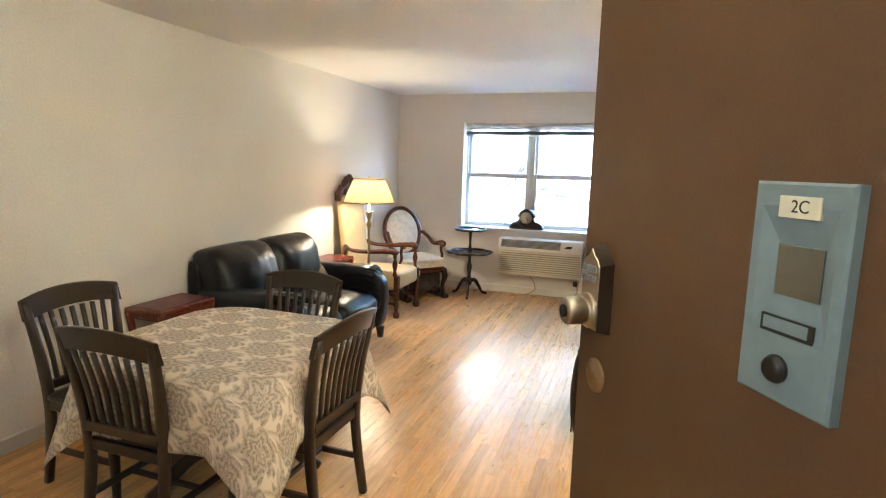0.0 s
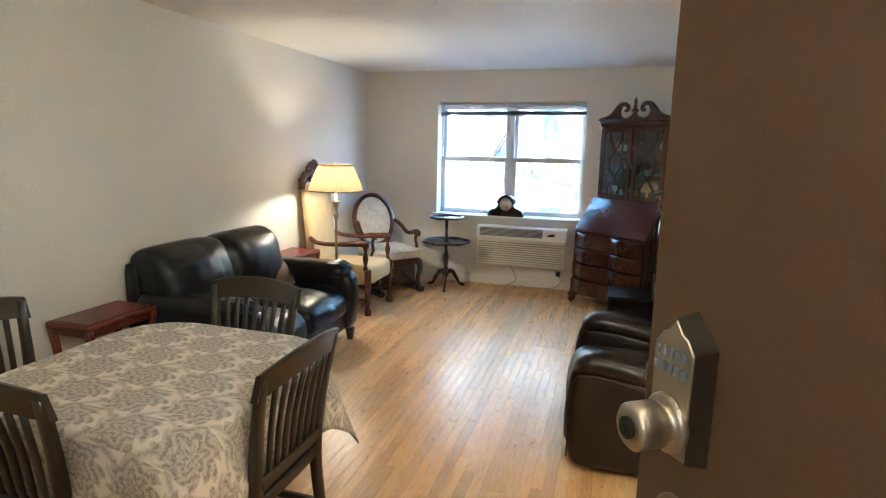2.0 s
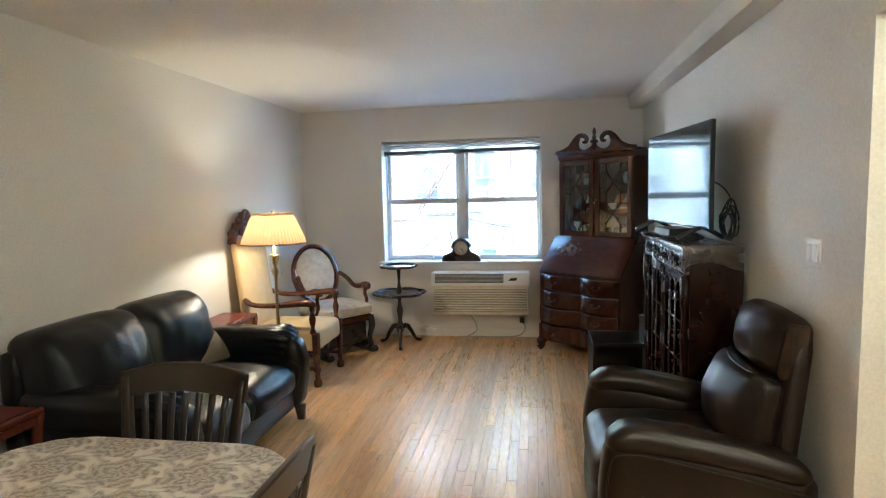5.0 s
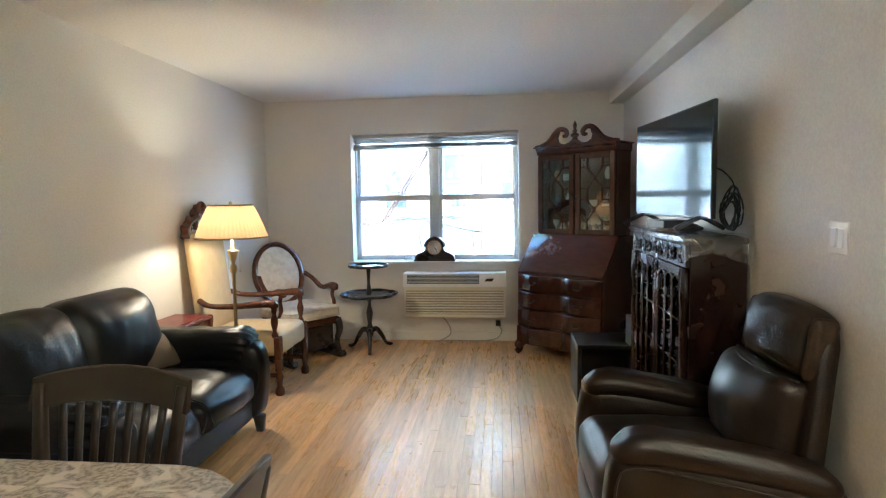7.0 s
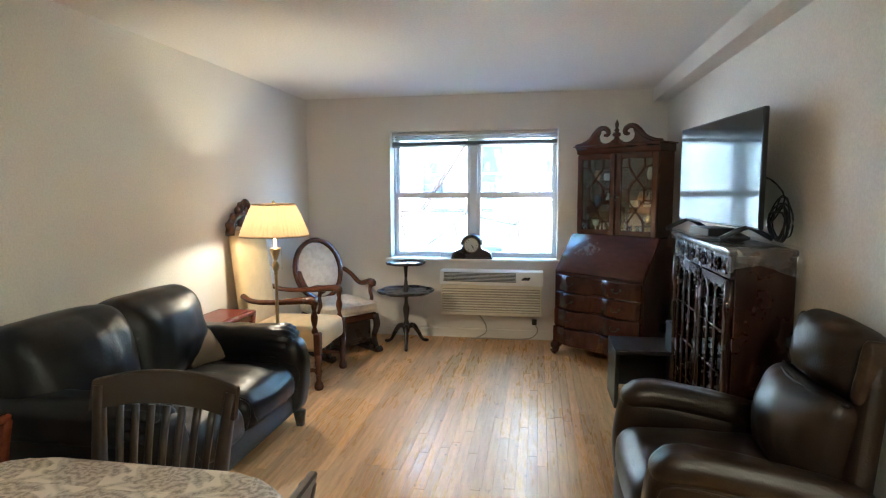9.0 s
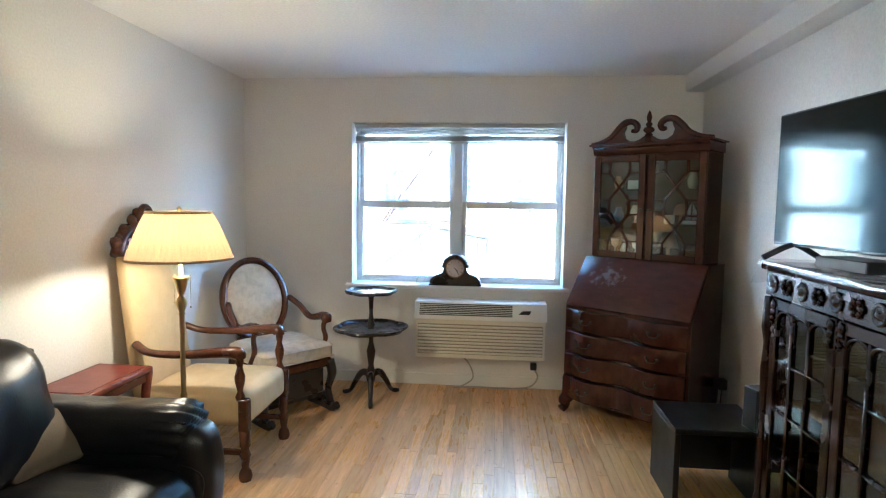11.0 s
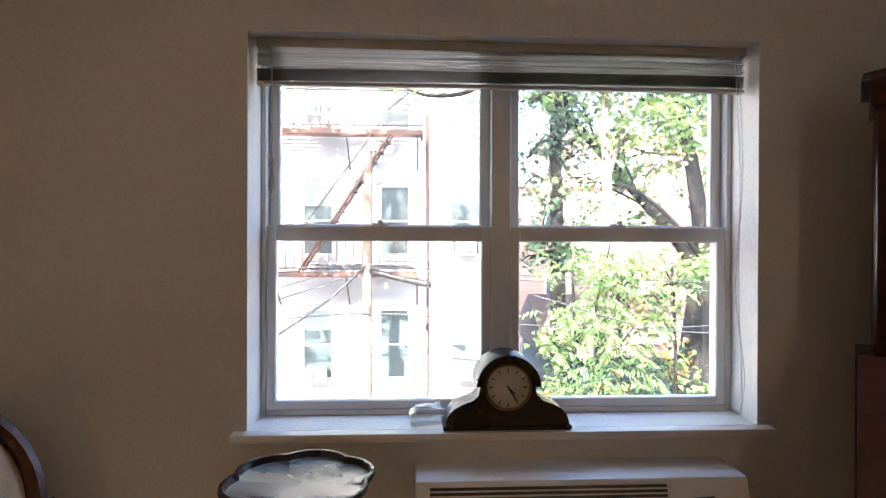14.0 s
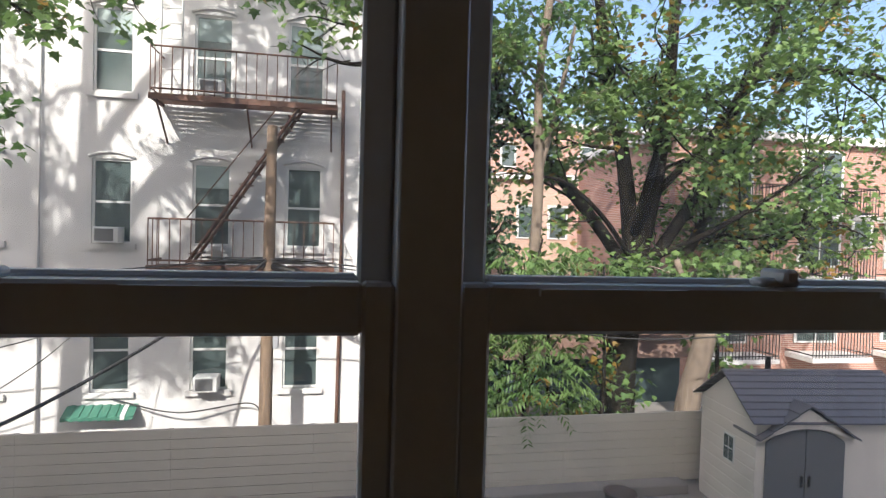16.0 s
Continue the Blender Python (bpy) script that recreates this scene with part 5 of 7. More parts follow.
def sheen_lid():
    """Varnish with white scratches and its glossy reflection painted in as one pale patch."""
    nt = FALL.node_tree
    N, L = nt.nodes.new, nt.links.new
    b = nt.nodes["Principled BSDF"]
    src = b.inputs["Base Color"].links[0].from_socket
    tc, ns, sep = N("ShaderNodeTexCoord"), N("ShaderNodeTexNoise"), N("ShaderNodeSeparateXYZ")
    ns.inputs["Scale"].default_value, ns.inputs["Detail"].default_value = 22, 6
    L(tc.outputs["Object"], ns.inputs["Vector"]), L(tc.outputs["Object"], sep.inputs[0])
    d1, d2, sm, ad = N("ShaderNodeMath"), N("ShaderNodeMath"), N("ShaderNodeMath"), N("ShaderNodeMapRange")
    d1.operation, d2.operation, sm.operation = "ADD", "ABSOLUTE", "MULTIPLY_ADD"
    d1.inputs[1].default_value = 0.20
    L(sep.outputs[0], d1.inputs[0]), L(d1.outputs[0], d2.inputs[0])
    sm.inputs[1].default_value = -1.5
    L(d2.outputs[0], sm.inputs[0])
    e1, e2, e3 = N("ShaderNodeMath"), N("ShaderNodeMath"), N("ShaderNodeMath")
    e1.operation, e2.operation, e3.operation = "ADD", "ABSOLUTE", "MULTIPLY_ADD"
    e1.inputs[1].default_value, e3.inputs[1].default_value = -1.0, -1.8
    L(sep.outputs[2], e1.inputs[0]), L(e1.outputs[0], e2.inputs[0]), L(e2.outputs[0], e3.inputs[0])
    L(ns.outputs["Fac"], e3.inputs[2]), L(e3.outputs[0], sm.inputs[2])
    ad.inputs["From Min"].default_value, ad.inputs["From Max"].default_value, ad.inputs["To Max"].default_value = 0.34, 0.52, 0.30
    L(sm.outputs[0], ad.inputs["Value"])
    mix = N("ShaderNodeMix")
    mix.data_type = "RGBA"
    mix.inputs["B"].default_value = (0.42, 0.38, 0.38, 1)
    L(ad.outputs[0], mix.inputs["Factor"]), L(src, mix.inputs["A"]), L(mix.outputs["Result"], b.inputs["Base Color"])


sheen_lid()


AGED_BRASS = material("aged_brass", (0.030, 0.018, 0.010), 0.5, 0.5)


def secretary(m):
    d = thing("secretary_desk", "mahogany secretary desk with glazed bookcase top and scrolled pediment", "desk", m)
    bm = bmesh.new()
    extrude(bm, [(-0.09, 0.10), (0.40, 0.10), (0.40, 1.115), (0.155, 1.115), (-0.09, 0.775)], -0.39, 0.39)
    part("case", bm, MAHOGANY, d)
    bm = bmesh.new()
    ang = math.degrees(math.atan2(0.245, 0.34))
    box(bm, -0.385, -0.018, 0.0, 0.385, 0.004, 0.414, bevel=0.006, seg=2, m=pose(0, -0.094, 0.778, -ang))
    part("fall_front", bm, FALL, d, "glossy sloping lid with pale scratches and painted sheen")
    for k, (z0, z1) in enumerate(((0.125, 0.275), (0.290, 0.440), (0.455, 0.600), (0.615, 0.760))):
        bm = bmesh.new()
        n, rows = 28, []
        push = (0.030, 0.016, 0.008, 0.0)[k]
        for i in range(n + 1):
            u = -1 + 2 * i / n
            y = -0.121 - push + 0.026 * math.cos(2 * math.pi * u) - 0.008
            rows.append([bm.verts.new((u * 0.375, yy, z)) for yy, z in ((-0.08, z0), (y + 0.006, z0), (y, z0 + 0.008), (y, z1 - 0.008), (y + 0.006, z1), (-0.08, z1))])
        for a, b in zip(rows, rows[1:]):
            for j in range(6):
                bm.faces.new((a[j], b[j], b[(j + 1) % 6], a[(j + 1) % 6]))
        bm.faces.new(rows[0]), bm.faces.new(rows[-1][::-1])
        bmesh.ops.recalc_face_normals(bm, faces=bm.faces)
        dr = part("drawer", bm, MAHOGANY, d)
        for s in (-1, 1):
            bm = bmesh.new()
            zc = (z0 + z1) / 2
            sweep(bm, [(s * 0.21 - 0.032, -0.166 - push, zc + 0.008), (s * 0.21 - 0.02, -0.175 - push, zc - 0.012), (s * 0.21 + 0.02, -0.175 - push, zc - 0.012), (s * 0.21 + 0.032, -0.166 - push, zc + 0.008)], 0.0032, 6, n=4)
            for e in (-0.032, 0.032):
                lathe(bm, [(0.009, 0), (0.009, 0.004), (0.003, 0.012)], 10, pose(s * 0.21 + e, -0.156 - push, zc + 0.008, 90))
            part("handle", bm, AGED_BRASS, dr)
    for x in (-0.35, 0.35):
        for y in (-0.075, 0.36):
            bm = bmesh.new()
            o = -0.05 if y < 0.1 else 0.02
            sweep(bm, [(x, y + 0.02, 0.14), (x * 1.06, y + o * 0.6, 0.085), (x * 1.05, y + o * 0.3, 0.045), (x * 1.10, y + o, 0.018)], [0.045, 0.042, 0.022, 0.030], 9, up=(0, 1, 0), n=5)
            part("claw_foot", bm, MAHOGANY, d)
    # bookcase
    bm = bmesh.new()
    for dims in ((-0.365, 0.14, 1.115, -0.345, 0.40, 1.86), (0.345, 0.14, 1.115, 0.365, 0.40, 1.86), (-0.345, 0.385, 1.115, 0.345, 0.40, 1.86), (-0.345, 0.14, 1.115, 0.345, 0.385, 1.130), (-0.345, 0.14, 1.845, 0.345, 0.385, 1.86)):
        box(bm, *dims, bevel=0.002)
    hut = part("bookcase", bm, MAHOGANY, d)
    for z in (1.365, 1.605):
        boxed("shelf", (-0.344, 0.17, z, 0.344, 0.384, z + 0.012), MAHOGANY, hut)
    for s in (-1, 1):
        x0, x1 = (0.006, 0.362) if s > 0 else (-0.362, -0.006)
        z0, z1, f = 1.125, 1.85, 0.046
        bm = bmesh.new()
        for dims in ((x0, 0.118, z0, x0 + f, 0.139, z1), (x1 - f, 0.118, z0, x1, 0.139, z1), (x0 + f, 0.118, z0, x1 - f, 0.139, z0 + f), (x0 + f, 0.118, z1 - f, x1 - f, 0.139, z1)):
            box(bm, *dims, bevel=0.004)
        door = part("glazed_door", bm, MAHOGANY, d)
        boxed("pane", (x0 + f - 0.003, 0.128, z0 + f - 0.003, x1 - f + 0.003, 0.1295, z1 - f + 0.003), CAB_GLASS, door)
        gx, gz, gw, gh = x0 + f, z0 + f, x1 - x0 - 2 * f, z1 - z0 - 2 * f
        A, B, M = 0.24, 0.76, 0.5
        lines = [(A, 1, A, .88), (B, 1, B, .88), (A, .88, M, .72), (B, .88, M, .72), (M, .72, A, .58), (M, .72, B, .58), (A, .58, A, .42), (B, .58, B, .42), (A, .42, M, .28), (B, .42, M, .28), (M, .28, A, .12), (M, .28, B, .12), (A, .12, A, 0), (B, .12, B, 0),
                 (0, .88, A, .88), (B, .88, 1, .88), (0, .58, A, .58), (B, .58, 1, .58), (0, .42, A, .42), (B, .42, 1, .42), (0, .12, A, .12), (B, .12, 1, .12)]
        bm = bmesh.new()
        for a, b, c, e in lines:
            sweep(bm, [(gx + a * gw, 0.123, gz + b * gh), (gx + c * gw, 0.123, gz + e * gh)], 0.0062, 6, up=(0, 1, 0), n=1)
        part("muntins", bm, MAHOGANY, door)
        bm = bmesh.new()
        lathe(bm, [(0.008, 0), (0.005, 0.006), (0.009, 0.014), (0.004, 0.02)], 10, pose(x0 + f * 0.5 if s > 0 else x1 - f * 0.5, 0.118, 1.47, 90))
        part("knob", bm, AGED_BRASS, door)
    bm = bmesh.new()
    extrude(bm, [(0.135, 1.86), (0.40, 1.86), (0.40, 1.935), (0.095, 1.935), (0.100, 1.915), (0.118, 1.90), (0.122, 1.875)], -0.375, 0.375)
    box(bm, -0.395, 0.090, 1.925, 0.395, 0.402, 1.938, bevel=0.004)
    part("cornice", bm, MAHOGANY, d)
    for s in (-1, 1):
        bm = bmesh.new()
        pts = [(0.39, 1.940), (0.32, 1.952), (0.25, 1.985), (0.20, 2.040), (0.155, 2.078), (0.105, 2.080), (0.075, 2.050), (0.085, 2.018), (0.112, 2.020)]
        sweep(bm, [(s * x, 0.125, z) for x, z in pts], [0.014, 0.017, 0.020, 0.023, 0.024, 0.022, 0.020, 0.017, 0.012], 8, up=(0, 1, 0), squash=1.0, n=5)
        top = [(x, z) for x, z in pts[:5]]
        poly = [(0.385, 1.936)] + top + [(0.150, 2.045), (0.165, 2.010), (0.155, 1.972), (0.125, 1.950), (0.09, 1.945), (0.055, 1.955), (0.03, 1.975), (0.0, 1.985), (0.0, 1.936)]
        a = [bm.verts.new((s * x, 0.115, z)) for x, z in poly]
        b = [bm.verts.new((s * x, 0.140, z)) for x, z in poly]
        bm.faces.new(a), bm.faces.new(b[::-1])
        for k in range(len(poly)):
            j = (k + 1) % len(poly)
            bm.faces.new((a[k], b[k], b[j], a[j]))
        bmesh.ops.recalc_face_normals(bm, faces=bm.faces)
        part("scroll_pediment", bm, MAHOGANY, d)
    bm = bmesh.new()
    lathe(bm, [(0.024, 1.936), (0.024, 1.99), (0.014, 1.995), (0.030, 2.005), (0.036, 2.018), (0.028, 2.032), (0.012, 2.040), (0.018, 2.047), (0.022, 2.058), (0.010, 2.070), (0.014, 2.085), (0.017, 2.105), (0.010, 2.13), (0.002, 2.15)], 16, pose(0, 0.126, 0))
    part("finial", bm, MAHOGANY, d, "turned flame finial")
    # the case is broader than deep
    broad = Matrix.Diagonal((1.10, 1.0, 1.0, 1.0))
    lower = Matrix.Translation((0, 0.40, 0)) @ Matrix.Diagonal((1.14, 1.09, 1.0, 1.0)) @ Matrix.Translation((0, -0.40, 0))
    for ob in d.children_recursive:
        ob.data.transform(lower if max(v.co.z for v in ob.data.vertices) < 1.15 else broad)
    return d


DESK = pose(3.044, 6.365, 0, 0, 0, -39)
secretary(DESK)
china = material("white_china", (0.70, 0.68, 0.64), 0.2, scale=20, amount=0.2)
amber = material("amber_china", (0.42, 0.22, 0.09), 0.3, scale=20, amount=0.3)
blue_china = material("blue_china", (0.10, 0.14, 0.22), 0.2, scale=30, amount=0.4)


def ornament(kind, x, z, mat, s=1.0, label=""):
    bm = bmesh.new()
    if kind == "vase":
        lathe(bm, [(0.018 * s, 0), (0.028 * s, 0.02 * s), (0.034 * s, 0.05 * s), (0.018 * s, 0.085 * s), (0.022 * s, 0.10 * s)], 16)
    elif kind == "goblet":
        lathe(bm, [(0.024 * s, 0), (0.006 * s, 0.008 * s), (0.005 * s, 0.05 * s), (0.024 * s, 0.07 * s), (0.030 * s, 0.11 * s)], 16)
    elif kind == "small_lamp":
        lathe(bm, [(0.022 * s, 0), (0.008 * s, 0.01 * s), (0.008 * s, 0.06 * s)], 12)
        lathe(bm, [(0.046 * s, 0.055 * s), (0.022 * s, 0.125 * s)], 16)
    elif kind == "model_boat":
        box(bm, -0.05 * s, -0.012, 0, 0.05 * s, 0.012, 0.022 * s, bevel=0.006)
        for sx in (-1, 1):
            a = [bm.verts.new((sx * q, e, w)) for e in (-0.001, 0.001) for q, w in ((0.004, 0.028 * s), (0.046 * s, 0.028 * s), (0.004, 0.12 * s))]
            bm.faces.new(a[:3]), bm.faces.new(a[3:][::-1])
            for k in range(3):
                bm.faces.new((a[k], a[(k + 1) % 3], a[3 + (k + 1) % 3], a[3 + k]))
    else:
        box(bm, -0.035 * s, -0.03 * s, 0, 0.035 * s, 0.03 * s, 0.06 * s, bevel=0.005)
    ob = part(kind, bm, mat)
    ob.matrix_world = DESK @ pose(x * 1.08, 0.27, z, 0, 0, 20)
    return tagged(ob, label, "ornament")


Z1, Z2, Z3 = 1.1305, 1.3775, 1.6175
for args in (("goblet", -0.27, Z1, china, 1.1, "clear cut goblet on the bookcase shelf"), ("vase", -0.20, Z1, china, 0.9, "small white china vase on the shelf"), ("goblet", -0.12, Z1, china, 1.0, "clear cut goblet on the bookcase shelf"),
             ("small_lamp", 0.10, Z1, amber, 1.5, "small amber ornament lamp on the shelf"), ("keepsake_box", 0.24, Z1, amber, 1.2, "small brown keepsake box on the shelf"),
             ("vase", -0.25, Z2, blue_china, 1.1, "dark blue china vase on the shelf"), ("small_lamp", -0.13, Z2, china, 1.0, "little white ornament lamp on the shelf"), ("model_boat", 0.24, Z2, china, 1.2, "white model sailing boat on the shelf"),
             ("keepsake_box", 0.10, Z2, china, 1.0, "pale keepsake box on the bookcase shelf"), ("small_lamp", 0.17, Z2, amber, 1.1, "small amber ornament lamp on the shelf"),
             ("vase", 0.24, Z3, china, 1.2, "white china vase on the top shelf"), ("keepsake_box", -0.15, Z3, china, 1.1, "pale keepsake box on the top shelf"), ("vase", -0.26, Z3, amber, 1.0, "brown china vase on the top shelf")):
    ornament(*args)


# ---- carved glazed cabinet under the television ----
CARVED = material("dark_carved_oak", (0.020, 0.008, 0.006), 0.26, second=(0.034, 0.013, 0.008), scale=9, amount=0.6, bump=0.1, bump_scale=50)
CABX, CABY0, CABY1, CABZ = 3.345, 4.065, 5.17, 1.25
cw = (CABY1 - CABY0) / 2
cab = thing("glazed_cabinet", "dark carved wooden cabinet with leaded glass doors", "cabinet", pose(CABX, (CABY0 + CABY1) / 2, 0, 0, 0, -90))
dp = W - 0.018 - CABX
for nm, dims in (("side_panel", (-cw, 0.03, 0.09, -cw + 0.025, dp, 1.215)), ("side_panel", (cw - 0.025, 0.03, 0.09, cw, dp, 1.215)), ("back_panel", (-cw + 0.025, dp - 0.015, 0.09, cw - 0.025, dp, 1.215)),
                 ("plinth", (-cw, 0.01, 0.0, cw, dp, 0.09)), ("drawer_case", (-cw + 0.025, 0.03, 1.095, cw - 0.025, dp - 0.015, 1.215))):
    boxed(nm, dims, CARVED, cab, bevel=0.003)
for z in (0.36, 0.62, 0.86):
    boxed("shelf", (-cw + 0.026, 0.06, z, cw - 0.026, dp - 0.016, z + 0.014), CARVED, cab)
bm = bmesh.new()
box(bm, -cw - 0.022, -0.012, 1.215, cw + 0.022, dp, CABZ, bevel=0.010, seg=2)
part("top", bm, CARVED, cab)
bm = bmesh.new()
box(bm, -cw, 0.008, 1.10, cw, 0.03, 1.213, bevel=0.004)
fz = part("frieze", bm, CARVED, cab)
for k in range(9):
    x = -cw + 0.075 + k * (2 * cw - 0.15) / 8
    if k % 2 == 0:
        bm = bmesh.new()
        lathe(bm, [(0.040, 0.0), (0.040, 0.006), (0.033, 0.010), (0.026, 0.004), (0.018, 0.004), (0.014, 0.014), (0.004, 0.017)], 18, pose(x, 0.008, 1.157, 90))
        part("rosette", bm, CARVED, fz)
    else:
        for q in range(6):
            a = q * math.pi / 3
            bm = bmesh.new()
            lathe(bm, [(0.003, 0), (0.016, 0.006), (0.003, 0.014)], 8, pose(x + 0.030 * math.cos(a), 0.008, 1.157 + 0.024 * math.sin(a), 90))
            part("carved_petal", bm, CARVED, fz)
for s in (-1, 1):
    bm = bmesh.new()
    lathe(bm, [(0.022, 0.09), (0.026, 0.12), (0.016, 0.16), (0.024, 0.30), (0.016, 0.5), (0.024, 0.75), (0.016, 0.88), (0.028, 0.95), (0.022, 1.095)], 12, pose(s * (cw - 0.03), 0.016, 0))
    part("corner_post", bm, CARVED, cab)
    x0, x1 = (0.006, cw - 0.055) if s > 0 else (-cw + 0.055, -0.006)
    z0, z1, f = 0.095, 1.095, 0.05
    bm = bmesh.new()
    for dims in ((x0, 0.012, z0, x0 + f, 0.034, z1), (x1 - f, 0.012, z0, x1, 0.034, z1), (x0 + f, 0.012, z0, x1 - f, 0.034, z0 + f), (x0 + f, 0.012, z1 - f, x1 - f, 0.034, z1)):
        box(bm, *dims, bevel=0.004)
    door = part("glazed_door", bm, CARVED, cab)
    gx0, gx1, gz0, gz1 = x0 + f, x1 - f, z0 + f, z1 - f
    for i in range(3):
        for j in range(4):
            a, b = gx0 + (gx1 - gx0) * i / 3, gx0 + (gx1 - gx0) * (i + 1) / 3
            c, e = gz0 + (gz1 - gz0) * j / 4, gz0 + (gz1 - gz0) * (j + 1) / 4
            boxed("pane", (a + 0.003, 0.023, c + 0.003, b - 0.003, 0.025, e - 0.003), CAB_GLASS, door)
    bm = bmesh.new()
    for i in (1, 2):
        x = gx0 + (gx1 - gx0) * i / 3
        sweep(bm, [(x, 0.018, gz0), (x, 0.018, gz1)], 0.009, 8, up=(0, 1, 0), n=1)
    for j in (1, 2, 3):
        z = gz0 + (gz1 - gz0) * j / 4
        sweep(bm, [(gx0, 0.017, z), (gx1, 0.017, z)], 0.006, 8, up=(0, 1, 0), n=1)
    part("muntins", bm, CARVED, door)
    for i in range(3):
        a, b = gx0 + (gx1 - gx0) * i / 3, gx0 + (gx1 - gx0) * (i + 1) / 3
        bm = bmesh.new()
        arc = [((a + b) / 2 + (b - a) / 2 * math.cos(t), gz1 - 0.05 + 0.05 * math.sin(t)) for t in np.linspace(0, math.pi, 9)]
        sweep(bm, [(x, 0.018, z) for x, z in arc], 0.007, 6, up=(0, 1, 0), n=2)
        part("arch_head", bm, CARVED, door)
    for e in (x0 + f * 0.5, x1 - f * 0.5):
        bm = bmesh.new()
        for q, (dz, rr) in enumerate(((0, 0.024), (-0.03, 0.02), (-0.058, 0.014), (-0.08, 0.009))):
            lathe(bm, [(rr, 0), (rr * 0.8, 0.010), (0.002, 0.016)], 10, pose(e, 0.012, z1 - 0.03 + dz, 90))
        part("carved_drop", bm, CARVED, door)


def plastic():
    m = bpy.data.materials.new("clear_plastic_sheet")
    m.use_nodes = True
    nt = m.node_tree
    N, L = nt.nodes.new, nt.links.new
    nt.nodes.remove(nt.nodes["Principled BSDF"])
    tr, gl, df, mx, mx2, lw, mr = N("ShaderNodeBsdfTransparent"), N("ShaderNodeBsdfGlossy"), N("ShaderNodeBsdfDiffuse"), N("ShaderNodeMixShader"), N("ShaderNodeMixShader"), N("ShaderNodeLayerWeight"), N("ShaderNodeMapRange")
    gl.inputs["Roughness"].default_value = 0.12
    df.inputs[0].default_value = (0.6, 0.58, 0.55, 1)
    mx.inputs[0].default_value = 0.07
    mr.inputs["To Min"].default_value, mr.inputs["To Max"].default_value = 0.07, 0.45
    L(tr.outputs[0], mx.inputs[1]), L(df.outputs[0], mx.inputs[2])
    L(lw.outputs["Facing"], mr.inputs["Value"]), L(mr.outputs[0], mx2.inputs[0])
    L(mx.outputs[0], mx2.inputs[1]), L(gl.outputs[0], mx2.inputs[2]), L(mx2.outputs[0], nt.nodes["Material Output"].inputs[0])
    return m


def plastic_cover():
    bm = bmesh.new()
    x0, x1, y0, y1 = CABX - 0.018, W - 0.012, CABY0 - 0.028, CABY1 + 0.028
    nx, ny = 26, 52
    hang_front, hang_end = 0.02, 0.13
    grid = []
    for i in range(nx + 1):
        row = []
        for j in range(ny + 1):
            u = -hang_front + (x1 - x0 + hang_front) * i / nx
            v = -hang_end + (y1 - y0 + 2 * hang_end) * j / ny
            ex, ey = min(u, 0), (v if v < 0 else max(v - (y1 - y0), 0))
            px, py = x0 + max(u, 0), y0 + max(0, min(y1 - y0, v))
            q = Vector((u * 7, v * 7, 3))
            h = math.hypot(ex, ey)
            cz = 0.012 * noise.noise(q) + 0.012 * noise.noise(q * 3)
            pz = CABZ + 0.010 + abs(cz) * 0.6 - h * (0.9 + 0.5 * noise.noise(Vector((u * 4, v * 4, 9))))
            if h > 0:
                px += -0.004 - 0.03 * abs(noise.noise(q * 1.3)) * (h / 0.1) if ex < 0 else 0
                py += (-1 if v < 0 else 1) * (0.004 + 0.09 * abs(noise.noise(q * 1.8)) * (h / 0.15)) if ey else 0
            row.append(bm.verts.new((min(px, W - 0.006), py, pz)))
        grid.append(row)
    for i in range(nx):
        for j in range(ny):
            bm.faces.new((grid[i][j], grid[i + 1][j], grid[i + 1][j + 1], grid[i][j + 1]))
    ob = part("plastic_cover", bm, plastic())
    tagged(ob, "crumpled clear plastic sheet over the cabinet top", "plastic sheet")


plastic_cover()
bm = bmesh.new()
vs = cushion(bm, -0.06, -0.04, 0.0, 0.06, 0.04, 0.05, r=0.02, puff=(0, 0, 0.01), cuts=11)
for v in vs:
    v.co += Vector((0.6, 0.6, 1.0)) * 0.022 * noise.noise(v.co * 45) * min(v.co.z / 0.02, 1)
    v.co.z = max(v.co.z, 0.0)
bag = part("plastic_packet", bm, plastic(), flat=True)
bag.matrix_world = pose(1.505, 7.06, WZ0, 0, 0, 15)
tagged(bag, "crumpled clear plastic packet on the window sill", "packet")

# ---- television ----
TVZ = CABZ + 0.024
tv = thing("television", "black flat-screen television standing on the covered cabinet", "television", pose(3.42, 4.62, TVZ, 0, 0, -84.0))
boxed("panel", (-0.532, 0.0, 0.062, 0.532, 0.024, 0.640), BLACK_PLASTIC, tv, bevel=0.004)
SCREEN = material("glossy_screen", (0.006, 0.007, 0.008), 0.09, scale=3, amount=0.1, rough_vary=0.02, spec=0.45)
SCREEN.node_tree.nodes["Principled BSDF"].inputs["Specular Tint"].default_value = (0.50, 0.74, 0.82, 1)
boxed("screen", (-0.524, -0.0015, 0.074, 0.524, 0.001, 0.632), SCREEN, tv, "glossy dark screen")
boxed("rear_housing", (-0.30, 0.024, 0.115, 0.30, 0.062, 0.415), BLACK_PLASTIC, tv, bevel=0.012)
for s in (-1, 1):
    bm = bmesh.new()
    sweep(bm, [(s * 0.40, 0.012, 0.070), (s * 0.40, -0.03, 0.055), (s * 0.40, -0.12, 0.010)], 0.012, 8, n=3, flat=0.4)
    sweep(bm, [(s * 0.40, 0.012, 0.070), (s * 0.40, 0.05, 0.055), (s * 0.40, 0.13, 0.010)], 0.012, 8, n=3, flat=0.4)
    part("foot", bm, BLACK_PLASTIC, tv)
